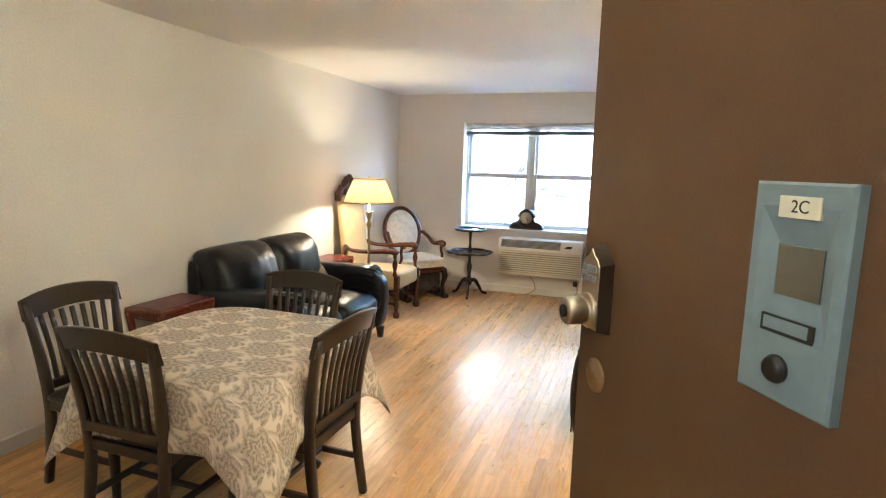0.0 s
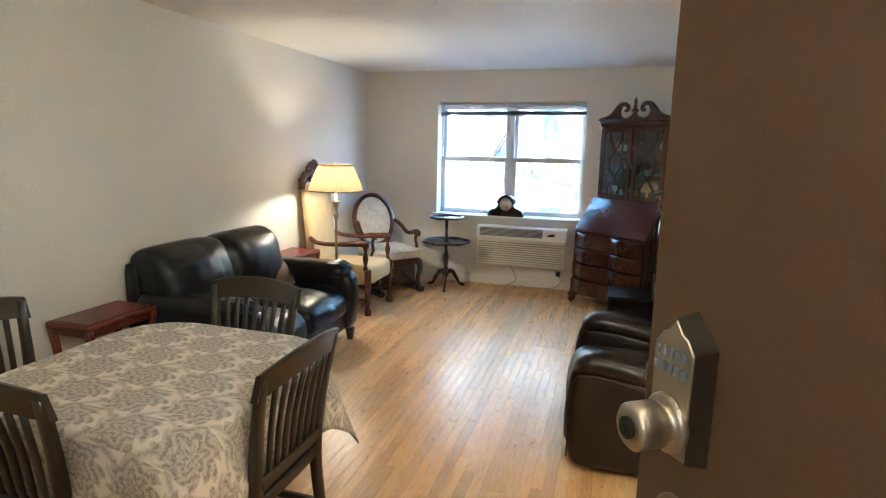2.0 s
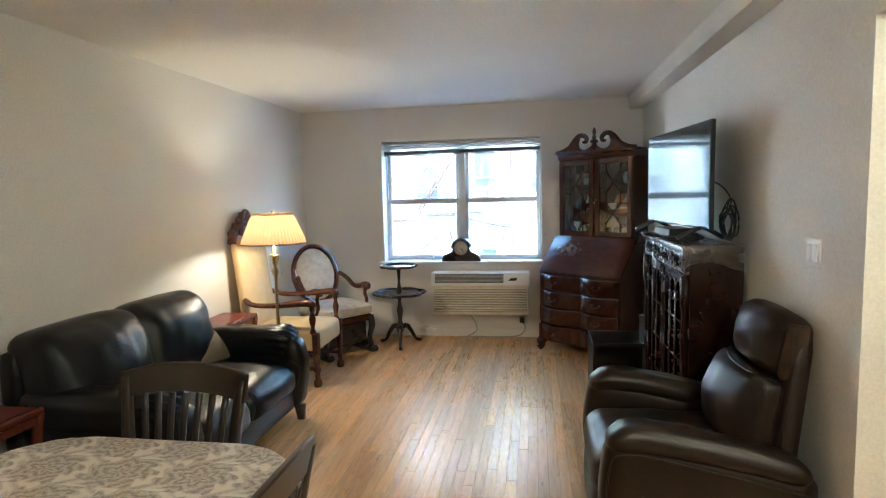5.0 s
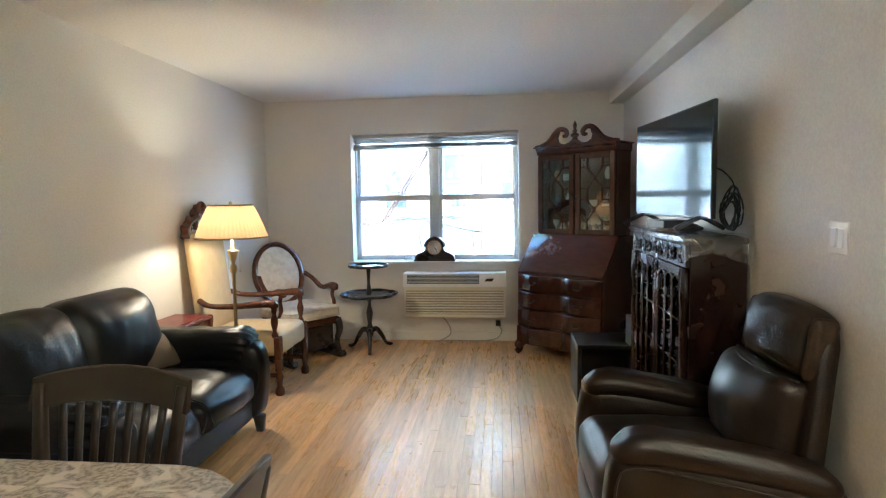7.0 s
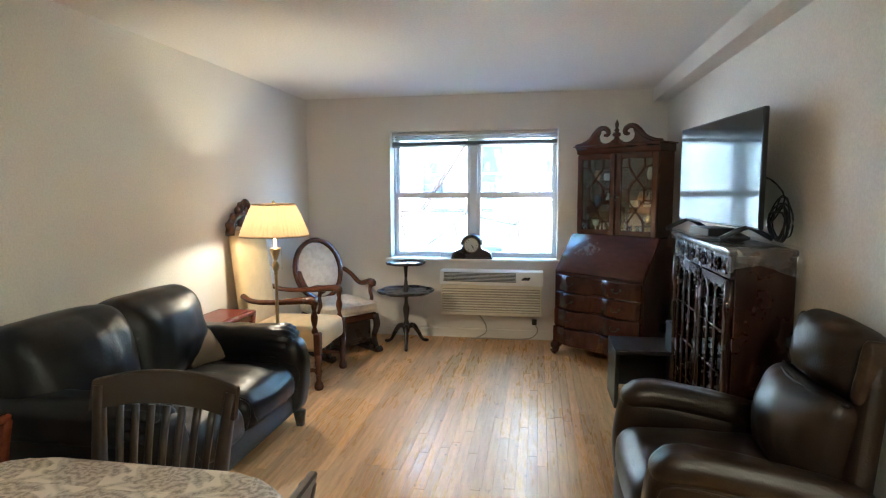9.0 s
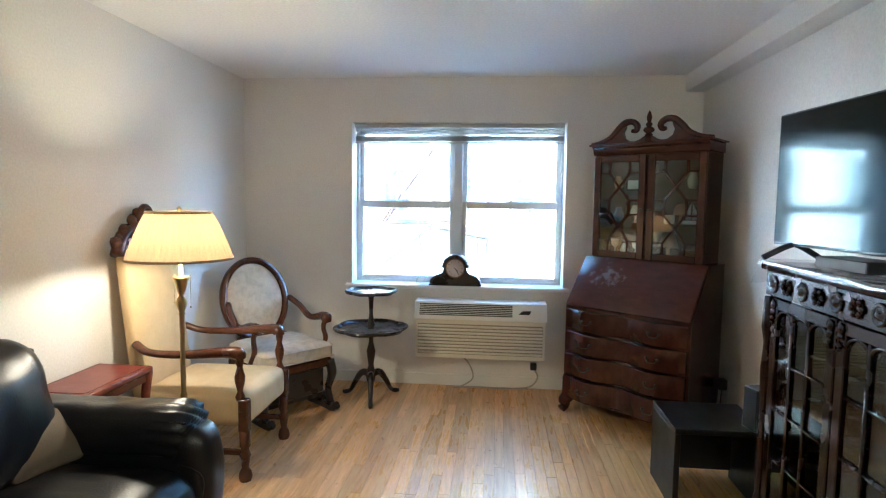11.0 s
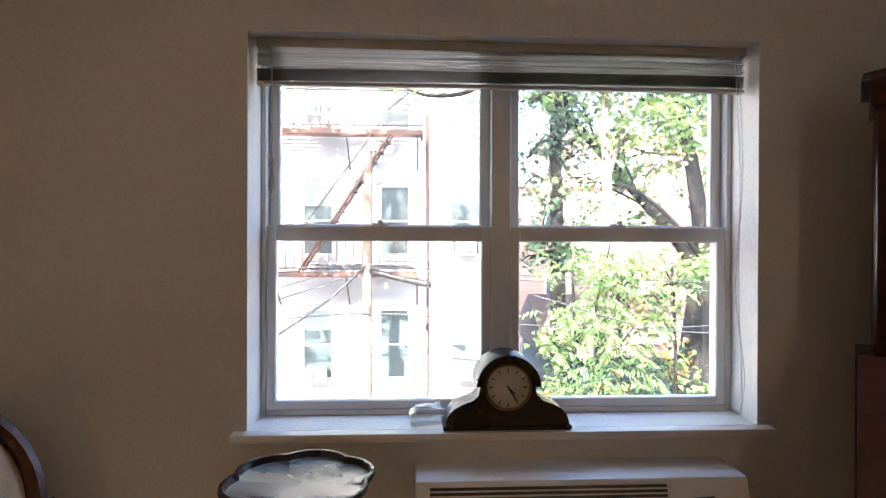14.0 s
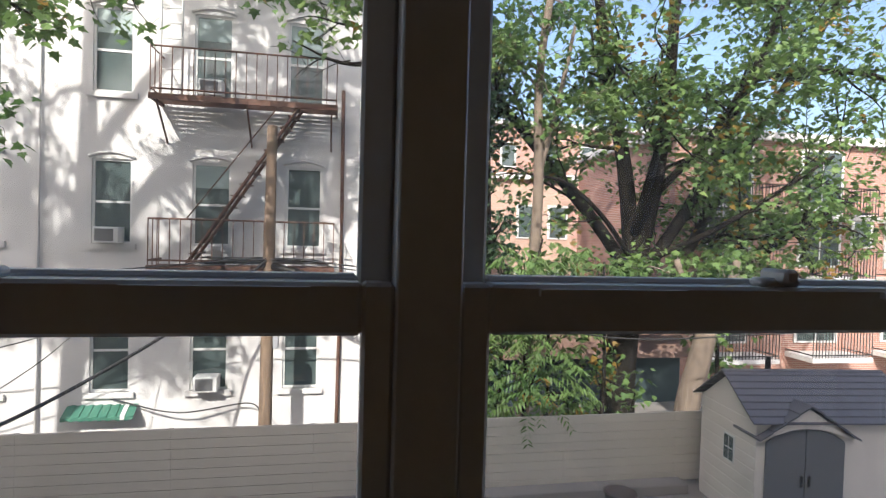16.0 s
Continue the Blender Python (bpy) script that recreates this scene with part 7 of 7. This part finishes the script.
for pts, r in (([(-9, 17.6, -0.25), (-4.5, 18.3, -0.55), (0.3, 18.45, -0.15), (6, 18.2, -0.5), (12, 18, -0.2)], 0.016),
               ([(-5.8, 13.0, -2.55), (-4.2, 14.2, -1.75), (-2.6, 16.0, -1.15), (-0.8, 18.3, -0.02), (0.3, 18.5, 0.95)], 0.032),
               ([(-9, 17.4, -1.5), (-4.5, 18.0, -0.75), (-1.8, 18.4, 0.15), (0.3, 18.5, 0.85)], 0.013),
               ([(-4.6, 15.8, -1.9), (-3.4, 17.4, -0.9), (-2.2, 18.4, 0.25), (0.3, 18.5, 1.0)], 0.010),
               ([(-9, 17.8, 0.75), (-4, 18.5, 0.62), (0.3, 18.5, 0.98), (3, 18.4, 0.80), (9, 17.5, 0.6)], 0.014),
               ([(-9, 17.8, 0.55), (-4, 18.5, 0.5), (0.3, 18.5, 0.93), (3, 18.4, 0.70), (9, 17.5, 0.4)], 0.011),
               ([(-3.0, FY - 0.06, -2.15), (-1.6, FY - 0.3, -2.42), (-0.2, FY - 0.2, -2.28), (0.25, 18.7, -2.2)], 0.016),
               ([(4.0, 17.0, 0.4), (7.0, 16.8, -0.35), (11.0, 16.6, -0.25)], 0.014)):
    bm = bmesh.new()
    sweep(bm, pts, r, 6, n=6)
    tagged(part("overhead_wire", bm, WIRE), "black overhead wire strung across the yard", "wire", "overhead wires")
bm = bmesh.new()
for k in range(14):
    a = [(-1.2 + random.random() * 2.6, 18.75 + random.random() * 0.4, 0.84 + random.random() * 0.16) for _ in range(4)]
    sweep(bm, a, 0.012, 5, n=4)
tagged(part("wire_tangle", bm, WIRE), "tangle of old wires on the fire escape landing", "wires")

# ---- brick houses further off ----
def brick(name, c1, c2, scale=1.0):
    m = material(name, c1, 0.9)
    nt = m.node_tree
    N, L = nt.nodes.new, nt.links.new
    bt, tc, mp = N("ShaderNodeTexBrick"), N("ShaderNodeTexCoord"), N("ShaderNodeMapping")
    mp.inputs["Rotation"].default_value = (radians(90), 0, 0)
    L(tc.outputs["Object"], mp.inputs[0]), L(mp.outputs[0], bt.inputs["Vector"])
    bt.inputs["Color1"].default_value, bt.inputs["Color2"].default_value, bt.inputs["Mortar"].default_value = (*c1, 1), (*c2, 1), (0.40, 0.34, 0.30, 1)
    bt.inputs["Scale"].default_value, bt.inputs["Brick Width"].default_value, bt.inputs["Row Height"].default_value, bt.inputs["Mortar Size"].default_value = 1.0, 0.22, 0.075, 0.010
    L(bt.outputs["Color"], nt.nodes["Principled BSDF"].inputs["Base Color"])
    return m


RED_BRICK = brick("red_brick", (0.36, 0.165, 0.115), (0.27, 0.115, 0.08))
TAN_BRICK = brick("tan_brick", (0.46, 0.28, 0.20), (0.40, 0.24, 0.17))


def house(x0, x1, y, z1, mat, wins, label, deep=8.0, roof=None):
    h = thing("brick_house", label, "house", pose(0, y, GROUND))
    top = z1 - GROUND
    boxed("wall", (x0, 0, 0, x1, deep, top), mat, h)
    boxed("roof", (x0 - 0.2, -0.25, top, x1 + 0.2, deep, top + 0.3), roof or STUCCO, h, "projecting flat roof edge")
    for x, z, w, hh in wins:
        bm = bmesh.new()
        box(bm, x - 0.08, -0.06, z - GROUND - 0.08, x + w + 0.08, 0.0, z - GROUND + hh + 0.08, bevel=0.01)
        fr = part("window", bm, OLD_WHITE, h)
        n = 2 if w > 1.2 else 1
        for k in range(n):
            boxed("pane", (x + w * k / n + 0.04, -0.068, z - GROUND, x + w * (k + 1) / n - 0.04, -0.061, z - GROUND + hh), DARK_GLASS, fr)
    return h


h1 = house(13.3, 34.0, 24.5, 5.3, RED_BRICK, [(x, z, 1.7, 2.0) for x in (14.6, 18.4, 22.2, 26.0) for z in (-1.95, 0.85, 3.0)] + [(x, z, 0.8, 1.1) for x in (16.9, 20.7, 24.5) for z in (-1.2, 1.6)], "red brick apartment house with railed balconies")
for x in (14.2, 18.0, 21.8, 25.6):
    for z in (-2.35, 0.45, 2.65):
        bc = boxed("balcony", (x, -1.25, z - GROUND - 0.16, x + 2.5, 0.0, z - GROUND), STUCCO, h1, "concrete balcony with iron railing")
        bm = bmesh.new()
        for zz in (0.95, 0.1):
            sweep(bm, [(x + 0.03, 0, z - GROUND + zz), (x + 0.03, -1.22, z - GROUND + zz), (x + 2.47, -1.22, z - GROUND + zz), (x + 2.47, 0, z - GROUND + zz)], 0.022, 6, n=1)
        for k in range(20):
            q = x + 0.03 + 2.44 * k / 19
            box(bm, q - 0.01, -1.23, z - GROUND, q + 0.01, -1.21, z - GROUND + 0.95)
        part("railing", bm, WIRE, bc)
house(4.6, 13.2, 33.0, 4.4, TAN_BRICK, [(x, z, 0.9, 1.5) for x in (5.6, 8.0, 10.4, 12.0) for z in (-1.6, 1.6)], "tan brick house behind the trees")
house(11.5, 30.0, 45.0, 9.5, RED_BRICK, [(x, z, 1.0, 1.6) for x in (13, 16, 19, 22, 25, 28) for z in (0.2, 3.4, 6.6)], "red brick house far behind the trees")
gar = thing("garage", "low garage with brown shingle roof behind the fence", "garage", pose(9.2, 22.5, GROUND))
boxed("wall", (-3.4, 0, 0, 3.2, 5, 1.6), material("dark_green_boards", (0.03, 0.05, 0.05), 0.8, scale=3, amount=0.5), gar)
bm = bmesh.new()
extrude(bm, [(-0.5, 1.5), (5.5, 1.5), (2.5, 3.2)], -3.7, 3.5)
part("roof", bm, material("brown_shingles", (0.16, 0.095, 0.07), 0.9, second=(0.10, 0.06, 0.045), scale=9, amount=0.7, bump=0.4, bump_scale=20), gar)

# ---- trees ----
LEAF = material("maple_leaf", (0.095, 0.180, 0.055), 0.5, second=(0.175, 0.250, 0.070), scale=0.7, amount=0.9, per_object=0.30, spec=0.3)
LEAF_DARK = material("dark_leaf", (0.055, 0.115, 0.060), 0.55, second=(0.08, 0.145, 0.065), scale=0.8, amount=0.8, per_object=0.30, spec=0.3)
LEAF_AUTUMN = material("turning_leaf", (0.30, 0.17, 0.035), 0.6, second=(0.22, 0.18, 0.04), scale=2, amount=0.8, per_object=0.25, spec=0.3)
for lm in (LEAF, LEAF_DARK, LEAF_AUTUMN):
    nt = lm.node_tree
    bs = nt.nodes["Principled BSDF"]
    tl, mx = nt.nodes.new("ShaderNodeBsdfTranslucent"), nt.nodes.new("ShaderNodeMixShader")
    mx.inputs[0].default_value = 0.48
    src = bs.inputs["Base Color"].links[0].from_socket
    nt.links.new(src, tl.inputs[0])
    nt.links.new(bs.outputs[0], mx.inputs[1]), nt.links.new(tl.outputs[0], mx.inputs[2])
    nt.links.new(mx.outputs[0], nt.nodes["Material Output"].inputs[0])
MAPLE = ((0, 0), (0.20, 0.08), (0.48, 0.06), (0.34, 0.30), (0.52, 0.52), (0.24, 0.52), (0.14, 0.74), (0, 1.0), (-0.14, 0.74), (-0.24, 0.52), (-0.52, 0.52), (-0.34, 0.30), (-0.48, 0.06), (-0.20, 0.08))


class Leaves:
    def __init__(self, seed):
        self.v, self.f, self.rng = [], [], np.random.RandomState(seed)

    def add(self, p, size, shape=MAPLE, droop=0.5, heading=None):
        r = self.rng
        a = r.uniform(0, 2 * math.pi) if heading is None else heading
        d = Vector((math.cos(a), math.sin(a), -droop + r.uniform(-0.5, 0.5))).normalized()
        s = d.cross(Vector((r.uniform(-0.6, 0.6), r.uniform(-0.6, 0.6), 1))).normalized()
        n = len(self.v)
        q = Vector(p)
        up = s.cross(d)
        for x, y in shape:
            self.v.append(q + s * (x * size) + d * (y * size) - up * (0.25 * size * y * y))
        self.f.append(tuple(range(n, n + len(shape))))

    def clump(self, c, radius, count, size):
        r = self.rng
        for _ in range(count):
            w = r.normal(size=3)
            w = w / np.linalg.norm(w) * radius * r.uniform(0.1, 1) ** 0.6
            self.add((c[0] + w[0], c[1] + w[1], c[2] + w[2] * 0.7), size * r.uniform(0.6, 1.25))

    def spray(self, p, ln, size, heading, droop=0.7):
        """A compound leaf: paired leaflets along a drooping stalk."""
        r = self.rng
        p = Vector(p)
        d = Vector((math.cos(heading), math.sin(heading), -0.1))
        for k in range(9):
            p = p + d * (ln / 9)
            d = (d + Vector((0, 0, -droop / 9 * 1.4))).normalized()
            for s in (-1, 1):
                self.add(p, size * (1.1 - 0.06 * k), ((0, 0), (0.13, 0.3), (0.10, 0.7), (0, 1), (-0.10, 0.7), (-0.13, 0.3)), 0.55, heading + s * 1.15)

    def done(self, name, mat, parent, label=""):
        me = bpy.data.meshes.new(name)
        me.from_pydata([tuple(q) for q in self.v], [], self.f)
        me.materials.append(mat)
        ob = new(name, me)
        ob.parent = parent
        if label:
            ob["label"] = label
        return ob


def limb(bm, pts, r0, r1):
    sweep(bm, pts, list(np.linspace(r0, r1, len(pts))), 9, up=(0.1, 1, 0), n=5)


def twigs(bm, rng, start, heading, ln, r, depth, tips):
    p, d = Vector(start), Vector(heading).normalized()
    pts = [p.copy()]
    for _ in range(4):
        d = (d + Vector(rng.normal(scale=0.22, size=3))).normalized()
        p = p + d * ln / 4
        pts.append(p.copy())
    sweep(bm, pts, [r, r * 0.8, r * 0.65, r * 0.5, r * 0.35], 6, up=(0.2, 1, 0.1), n=2)
    tips.append(p.copy()), tips.append(pts[2].copy())
    if depth:
        for _ in range(3):
            twigs(bm, rng, pts[rng.randint(1, 5)], d + Vector(rng.normal(scale=0.7, size=3)), ln * 0.68, r * 0.5, depth - 1, tips)


def tree(place, limbs, bark, leafmat, seed, twig, per, size, label, clump=0.55, autumn=0.0, reach=1.0, depth=2):
    rng = np.random.RandomState(seed)
    t = thing("tree", label, "tree", pose(*place))
    bm = bmesh.new()
    tips = []
    for pts, r0, r1, n in limbs:
        limb(bm, pts, r0, r1)
        line = smooth_line(pts, 5)
        for k in range(n):
            i = rng.randint(len(line) // 3, len(line) - 1)
            h = (line[i + 1] - line[i]).normalized() + Vector(rng.normal(scale=0.9, size=3)) * reach
            twigs(bm, rng, line[i], h, twig, r1 * 0.5 + 0.012, depth, tips)
    part("trunk", bm, bark, t)
    lv, au = Leaves(seed + 1), Leaves(seed + 2)
    for q in tips:
        (au if rng.uniform() < autumn else lv).clump(q, clump, per, size)
    lv.done("crown", leafmat, t)
    if au.v:
        au.done("turning_leaves", LEAF_AUTUMN, t, "yellow and orange turning leaves")
    return t


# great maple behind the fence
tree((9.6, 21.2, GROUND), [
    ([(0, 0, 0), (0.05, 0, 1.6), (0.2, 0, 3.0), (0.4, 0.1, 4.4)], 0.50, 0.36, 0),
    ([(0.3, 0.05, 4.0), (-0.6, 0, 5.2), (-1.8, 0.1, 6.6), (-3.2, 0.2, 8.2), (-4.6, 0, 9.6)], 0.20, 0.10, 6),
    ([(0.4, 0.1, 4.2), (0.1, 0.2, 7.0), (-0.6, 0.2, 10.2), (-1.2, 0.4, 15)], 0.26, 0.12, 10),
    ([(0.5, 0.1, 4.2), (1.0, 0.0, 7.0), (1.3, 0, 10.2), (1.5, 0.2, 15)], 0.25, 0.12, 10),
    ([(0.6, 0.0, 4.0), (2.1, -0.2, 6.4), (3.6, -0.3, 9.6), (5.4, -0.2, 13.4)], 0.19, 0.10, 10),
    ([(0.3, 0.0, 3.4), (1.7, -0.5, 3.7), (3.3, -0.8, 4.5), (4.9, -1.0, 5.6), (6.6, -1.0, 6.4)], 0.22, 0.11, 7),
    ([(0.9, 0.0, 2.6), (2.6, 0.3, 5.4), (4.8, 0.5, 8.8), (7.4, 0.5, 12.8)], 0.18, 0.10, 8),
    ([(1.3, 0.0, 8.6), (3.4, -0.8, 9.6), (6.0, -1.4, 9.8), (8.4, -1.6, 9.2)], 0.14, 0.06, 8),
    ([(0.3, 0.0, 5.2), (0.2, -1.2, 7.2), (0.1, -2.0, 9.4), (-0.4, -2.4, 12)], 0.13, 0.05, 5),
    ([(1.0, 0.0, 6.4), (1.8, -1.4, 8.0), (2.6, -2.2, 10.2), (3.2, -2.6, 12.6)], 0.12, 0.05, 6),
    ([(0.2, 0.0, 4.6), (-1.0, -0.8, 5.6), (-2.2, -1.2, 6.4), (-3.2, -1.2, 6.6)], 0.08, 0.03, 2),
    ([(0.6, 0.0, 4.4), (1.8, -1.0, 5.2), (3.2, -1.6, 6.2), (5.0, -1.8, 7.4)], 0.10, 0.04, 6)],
    BARK, LEAF, 3, 1.7, 9, 0.175, "large maple with shade-darkened trunks and sunlit green leaves", 0.6, 0.07)
# slim pale trunk
tree((6.15, 19.4, GROUND), [([(0, 0, 0), (0.1, 0, 3), (0.25, 0, 6), (0.2, 0, 9), (0.6, 0, 12)], 0.17, 0.08, 3), ([(0.25, 0, 6.6), (0.7, 0.1, 8.2), (1.1, 0.1, 10.2)], 0.09, 0.04, 3)], PALE_BARK, LEAF, 14, 1.1, 8, 0.17, "slim pale-barked tree behind the fence", 0.45)
# dark ivy-clad tree by the white building
tree((5.7, 21.6, GROUND), [([(0, 0, 0), (0, 0, 4), (-0.1, 0, 8), (0, 0, 11)], 0.26, 0.14, 26)], BARK, LEAF_DARK, 21, 0.9, 11, 0.16, "dark ivy-clad tree beside the white building", 0.5, 0.0, 1.0, 1)
# pale leaning stump trunk
tree((9.75, 18.3, GROUND), [([(0, 0, 0), (0.05, 0, 1.2), (0.3, 0, 2.2), (0.5, 0, 3.0)], 0.30, 0.24, 0), ([(0.45, 0, 2.7), (0.9, 0, 3.6), (1.3, 0.1, 4.6)], 0.16, 0.08, 3), ([(0.4, 0, 2.6), (0.1, 0.1, 3.6), (-0.3, 0.1, 4.6)], 0.15, 0.07, 3)], PALE_BARK, LEAF, 33, 0.9, 9, 0.17, "pruned tree with pale flaking trunk", 0.45)
# shrubs along the fence top
for k, (x, z, n) in enumerate(((5.3, 4.6, 10), (6.5, 4.2, 9), (7.8, 4.5, 10), (10.9, 4.6, 8))):
    tree((x, 18.7 + 0.2 * (k % 2), GROUND), [([(0, 0, 0), (0.1, 0, 1.8), (0.0, 0, z)], 0.06, 0.03, n)], BARK, LEAF, 50 + k, 0.8, 8, 0.17, "leafy young maple behind the fence", 0.42, 0.03, 1.0, 1)
# left-hand maple, its crown above the view and its lower boughs hanging into it
tree((-6.4, 14.6, GROUND), [
    ([(0, 0, 0), (0.05, 0, 3.5), (0.2, 0, 7), (0.4, 0, 11), (0.5, 0, 15)], 0.28, 0.14, 3),
    ([(0.1, 0, 6.6), (1.2, -0.3, 7.6), (2.4, -0.4, 8.2), (3.4, -0.3, 8.1)], 0.09, 0.03, 6),
    ([(0.1, 0, 5.6), (1.0, 0.2, 6.2), (2.2, 0.3, 6.45), (3.4, 0.3, 6.4)], 0.05, 0.015, 0),
    ([(0.2, 0, 6.8), (2.4, 0.5, 8.6), (4.8, 0.6, 9.6), (7.2, 0.4, 9.4), (9.2, 0.2, 8.9)], 0.16, 0.05, 11),
    ([(0.3, 0, 8.5), (2.6, 0.4, 11), (5.2, 0.6, 12.4), (8.2, 0.6, 13)], 0.16, 0.06, 11),
    ([(0.2, 0, 7.6), (-1.4, 0.2, 9), (-3.2, 0.2, 10.2)], 0.12, 0.05, 5),
    # unseen limbs from here on, added to throw dappled shade on the white facade
    ([(0.3, 0, 9.4), (2.4, -0.6, 11.4), (4.6, -1.0, 12.0), (7.0, -1.0, 11.8), (9.4, -0.8, 12.0)], 0.15, 0.05, 6),
    ([(0.4, 0, 11.0), (2.4, 0.2, 13.4), (4.8, 0.2, 14.6), (7.2, 0, 15.0)], 0.13, 0.05, 9),
    ([(0.3, 0, 10.0), (-1.6, -0.4, 11.6), (-3.6, -0.5, 12.8)], 0.12, 0.05, 8),
    ([(0.2, 0, 9.2), (-1.0, -1.8, 10.8), (-2.0, -3.4, 11.6), (-3.6, -4.4, 12.2)], 0.13, 0.05, 13),
    ([(0.3, 0, 8.8), (0.4, -2.0, 10.6), (0.2, -3.6, 11.6), (0.0, -5.0, 12.0)], 0.13, 0.05, 11),
    ([(0.5, 0, 13.5), (1.6, 0, 15.4), (3.2, 0, 16.6), (5.4, 0, 17.2)], 0.10, 0.04, 9)],
    BARK, LEAF, 70, 1.2, 7, 0.15, "maple whose leafy boughs hang over the yard", 0.45, 0.03)
# bare bough with dry twigs
bare = thing("bare_bough", "bare dry bough reaching across the white facade", "branch", pose(2.6, 16.4, 0))
bm = bmesh.new()
rngb = np.random.RandomState(4)
limb(bm, [(1.1, 0.2, 7.0), (0.55, 0.1, 5.8), (0.30, 0, 5.0), (-0.05, 0, 4.55), (-0.9, 0, 4.45), (-1.7, 0, 4.75)], 0.11, 0.012)
for _ in range(4):
    twigs(bm, rngb, (-0.3 - rngb.uniform(0, 1.0), 0, 4.5), (-0.6, 0, rngb.uniform(-0.7, 0.7)), 0.6, 0.014, 1, [])
part("bough", bm, BARK, bare)
# tree of heaven: long compound leaves hanging beside the fence
soh = thing("tree_of_heaven", "sapling with long drooping compound leaves by the fence", "tree", pose(5.6, 17.6, GROUND))
bm = bmesh.new()
limb(bm, [(0, 0.35, 0), (0.1, 0.3, 1.8), (0.0, 0.2, 3.4), (0.3, 0.1, 5.0)], 0.05, 0.02)
limb(bm, [(0.05, 0.3, 1.6), (0.5, 0.1, 2.6), (0.9, 0, 3.2)], 0.03, 0.015)
part("trunk", bm, BARK, soh)
lv, au = Leaves(90), Leaves(91)
rg = np.random.RandomState(92)
for k in range(150):
    z = rg.uniform(1.5, 5.0)
    (au if rg.uniform() < 0.06 else lv).spray((rg.normal(0.1, 0.62), rg.normal(0.0, 0.25), z), rg.uniform(0.55, 0.95), 0.20, rg.uniform(0, 6.283))
lv.done("crown", LEAF, soh)
au.done("turning_leaves", LEAF_AUTUMN, soh, "brown and yellow dry leaves")

# ---- floor boards, last because they are many ----
random.seed(11)
BW = 0.0572
plank_cache = {}


def plank_mesh(length):
    key = round(length, 1)
    if key not in plank_cache:
        bm = bmesh.new()
        box(bm, 0, 0, -0.013, BW - 0.0007, key - 0.0009, 0.0)
        top = [e for e in bm.edges if all(v.co.z > -0.001 for v in e.verts)]
        bmesh.ops.bevel(bm, geom=top, offset=0.0005, segments=1, affect="EDGES")
        me = bpy.data.meshes.new("plank")
        bm.to_mesh(me)
        bm.free()
        me.materials.append(PLANK)
        plank_cache[key] = me
    return plank_cache[key]


rest_v, rest_f = [], []
count = 0
for i in range(int(W / BW) + 1):
    x = i * BW
    y = 0.10 - random.random() * 0.8
    while y < D:
        ln = random.choice((0.5, 0.7, 0.9, 1.1, 1.3, 1.6))
        a, b = max(y, 0.10), min(y + ln, D - 0.002)
        if b - a > 0.005:
            near = 2.4 < (a + b) / 2 < 5.6 and 0.9 < x < 3.3
            if near and count < 298 and abs((b - a) - ln) < 0.01:
                ob = new("plank", plank_mesh(ln))
                ob.parent = floor
                ob.location = (x, a, 0)
                count += 1
            else:
                n = len(rest_v)
                x1, y1 = min(x + BW - 0.0007, W), b - 0.0009
                if x1 - x > 0.01:
                    rest_v += [(x, a, -0.013), (x1, a, -0.013), (x1, y1, -0.013), (x, y1, -0.013), (x, a, 0), (x1, a, 0), (x1, y1, 0), (x, y1, 0)]
                    rest_f += [(n + 4, n + 5, n + 6, n + 7), (n, n + 1, n + 5, n + 4), (n + 1, n + 2, n + 6, n + 5), (n + 2, n + 3, n + 7, n + 6), (n + 3, n, n + 4, n + 7)]
        y += ln
me = bpy.data.meshes.new("planks")
me.from_pydata(rest_v, [], rest_f)
me.materials.append(PLANK)
tagged(new("planks", me), kind="stuff").parent = floor
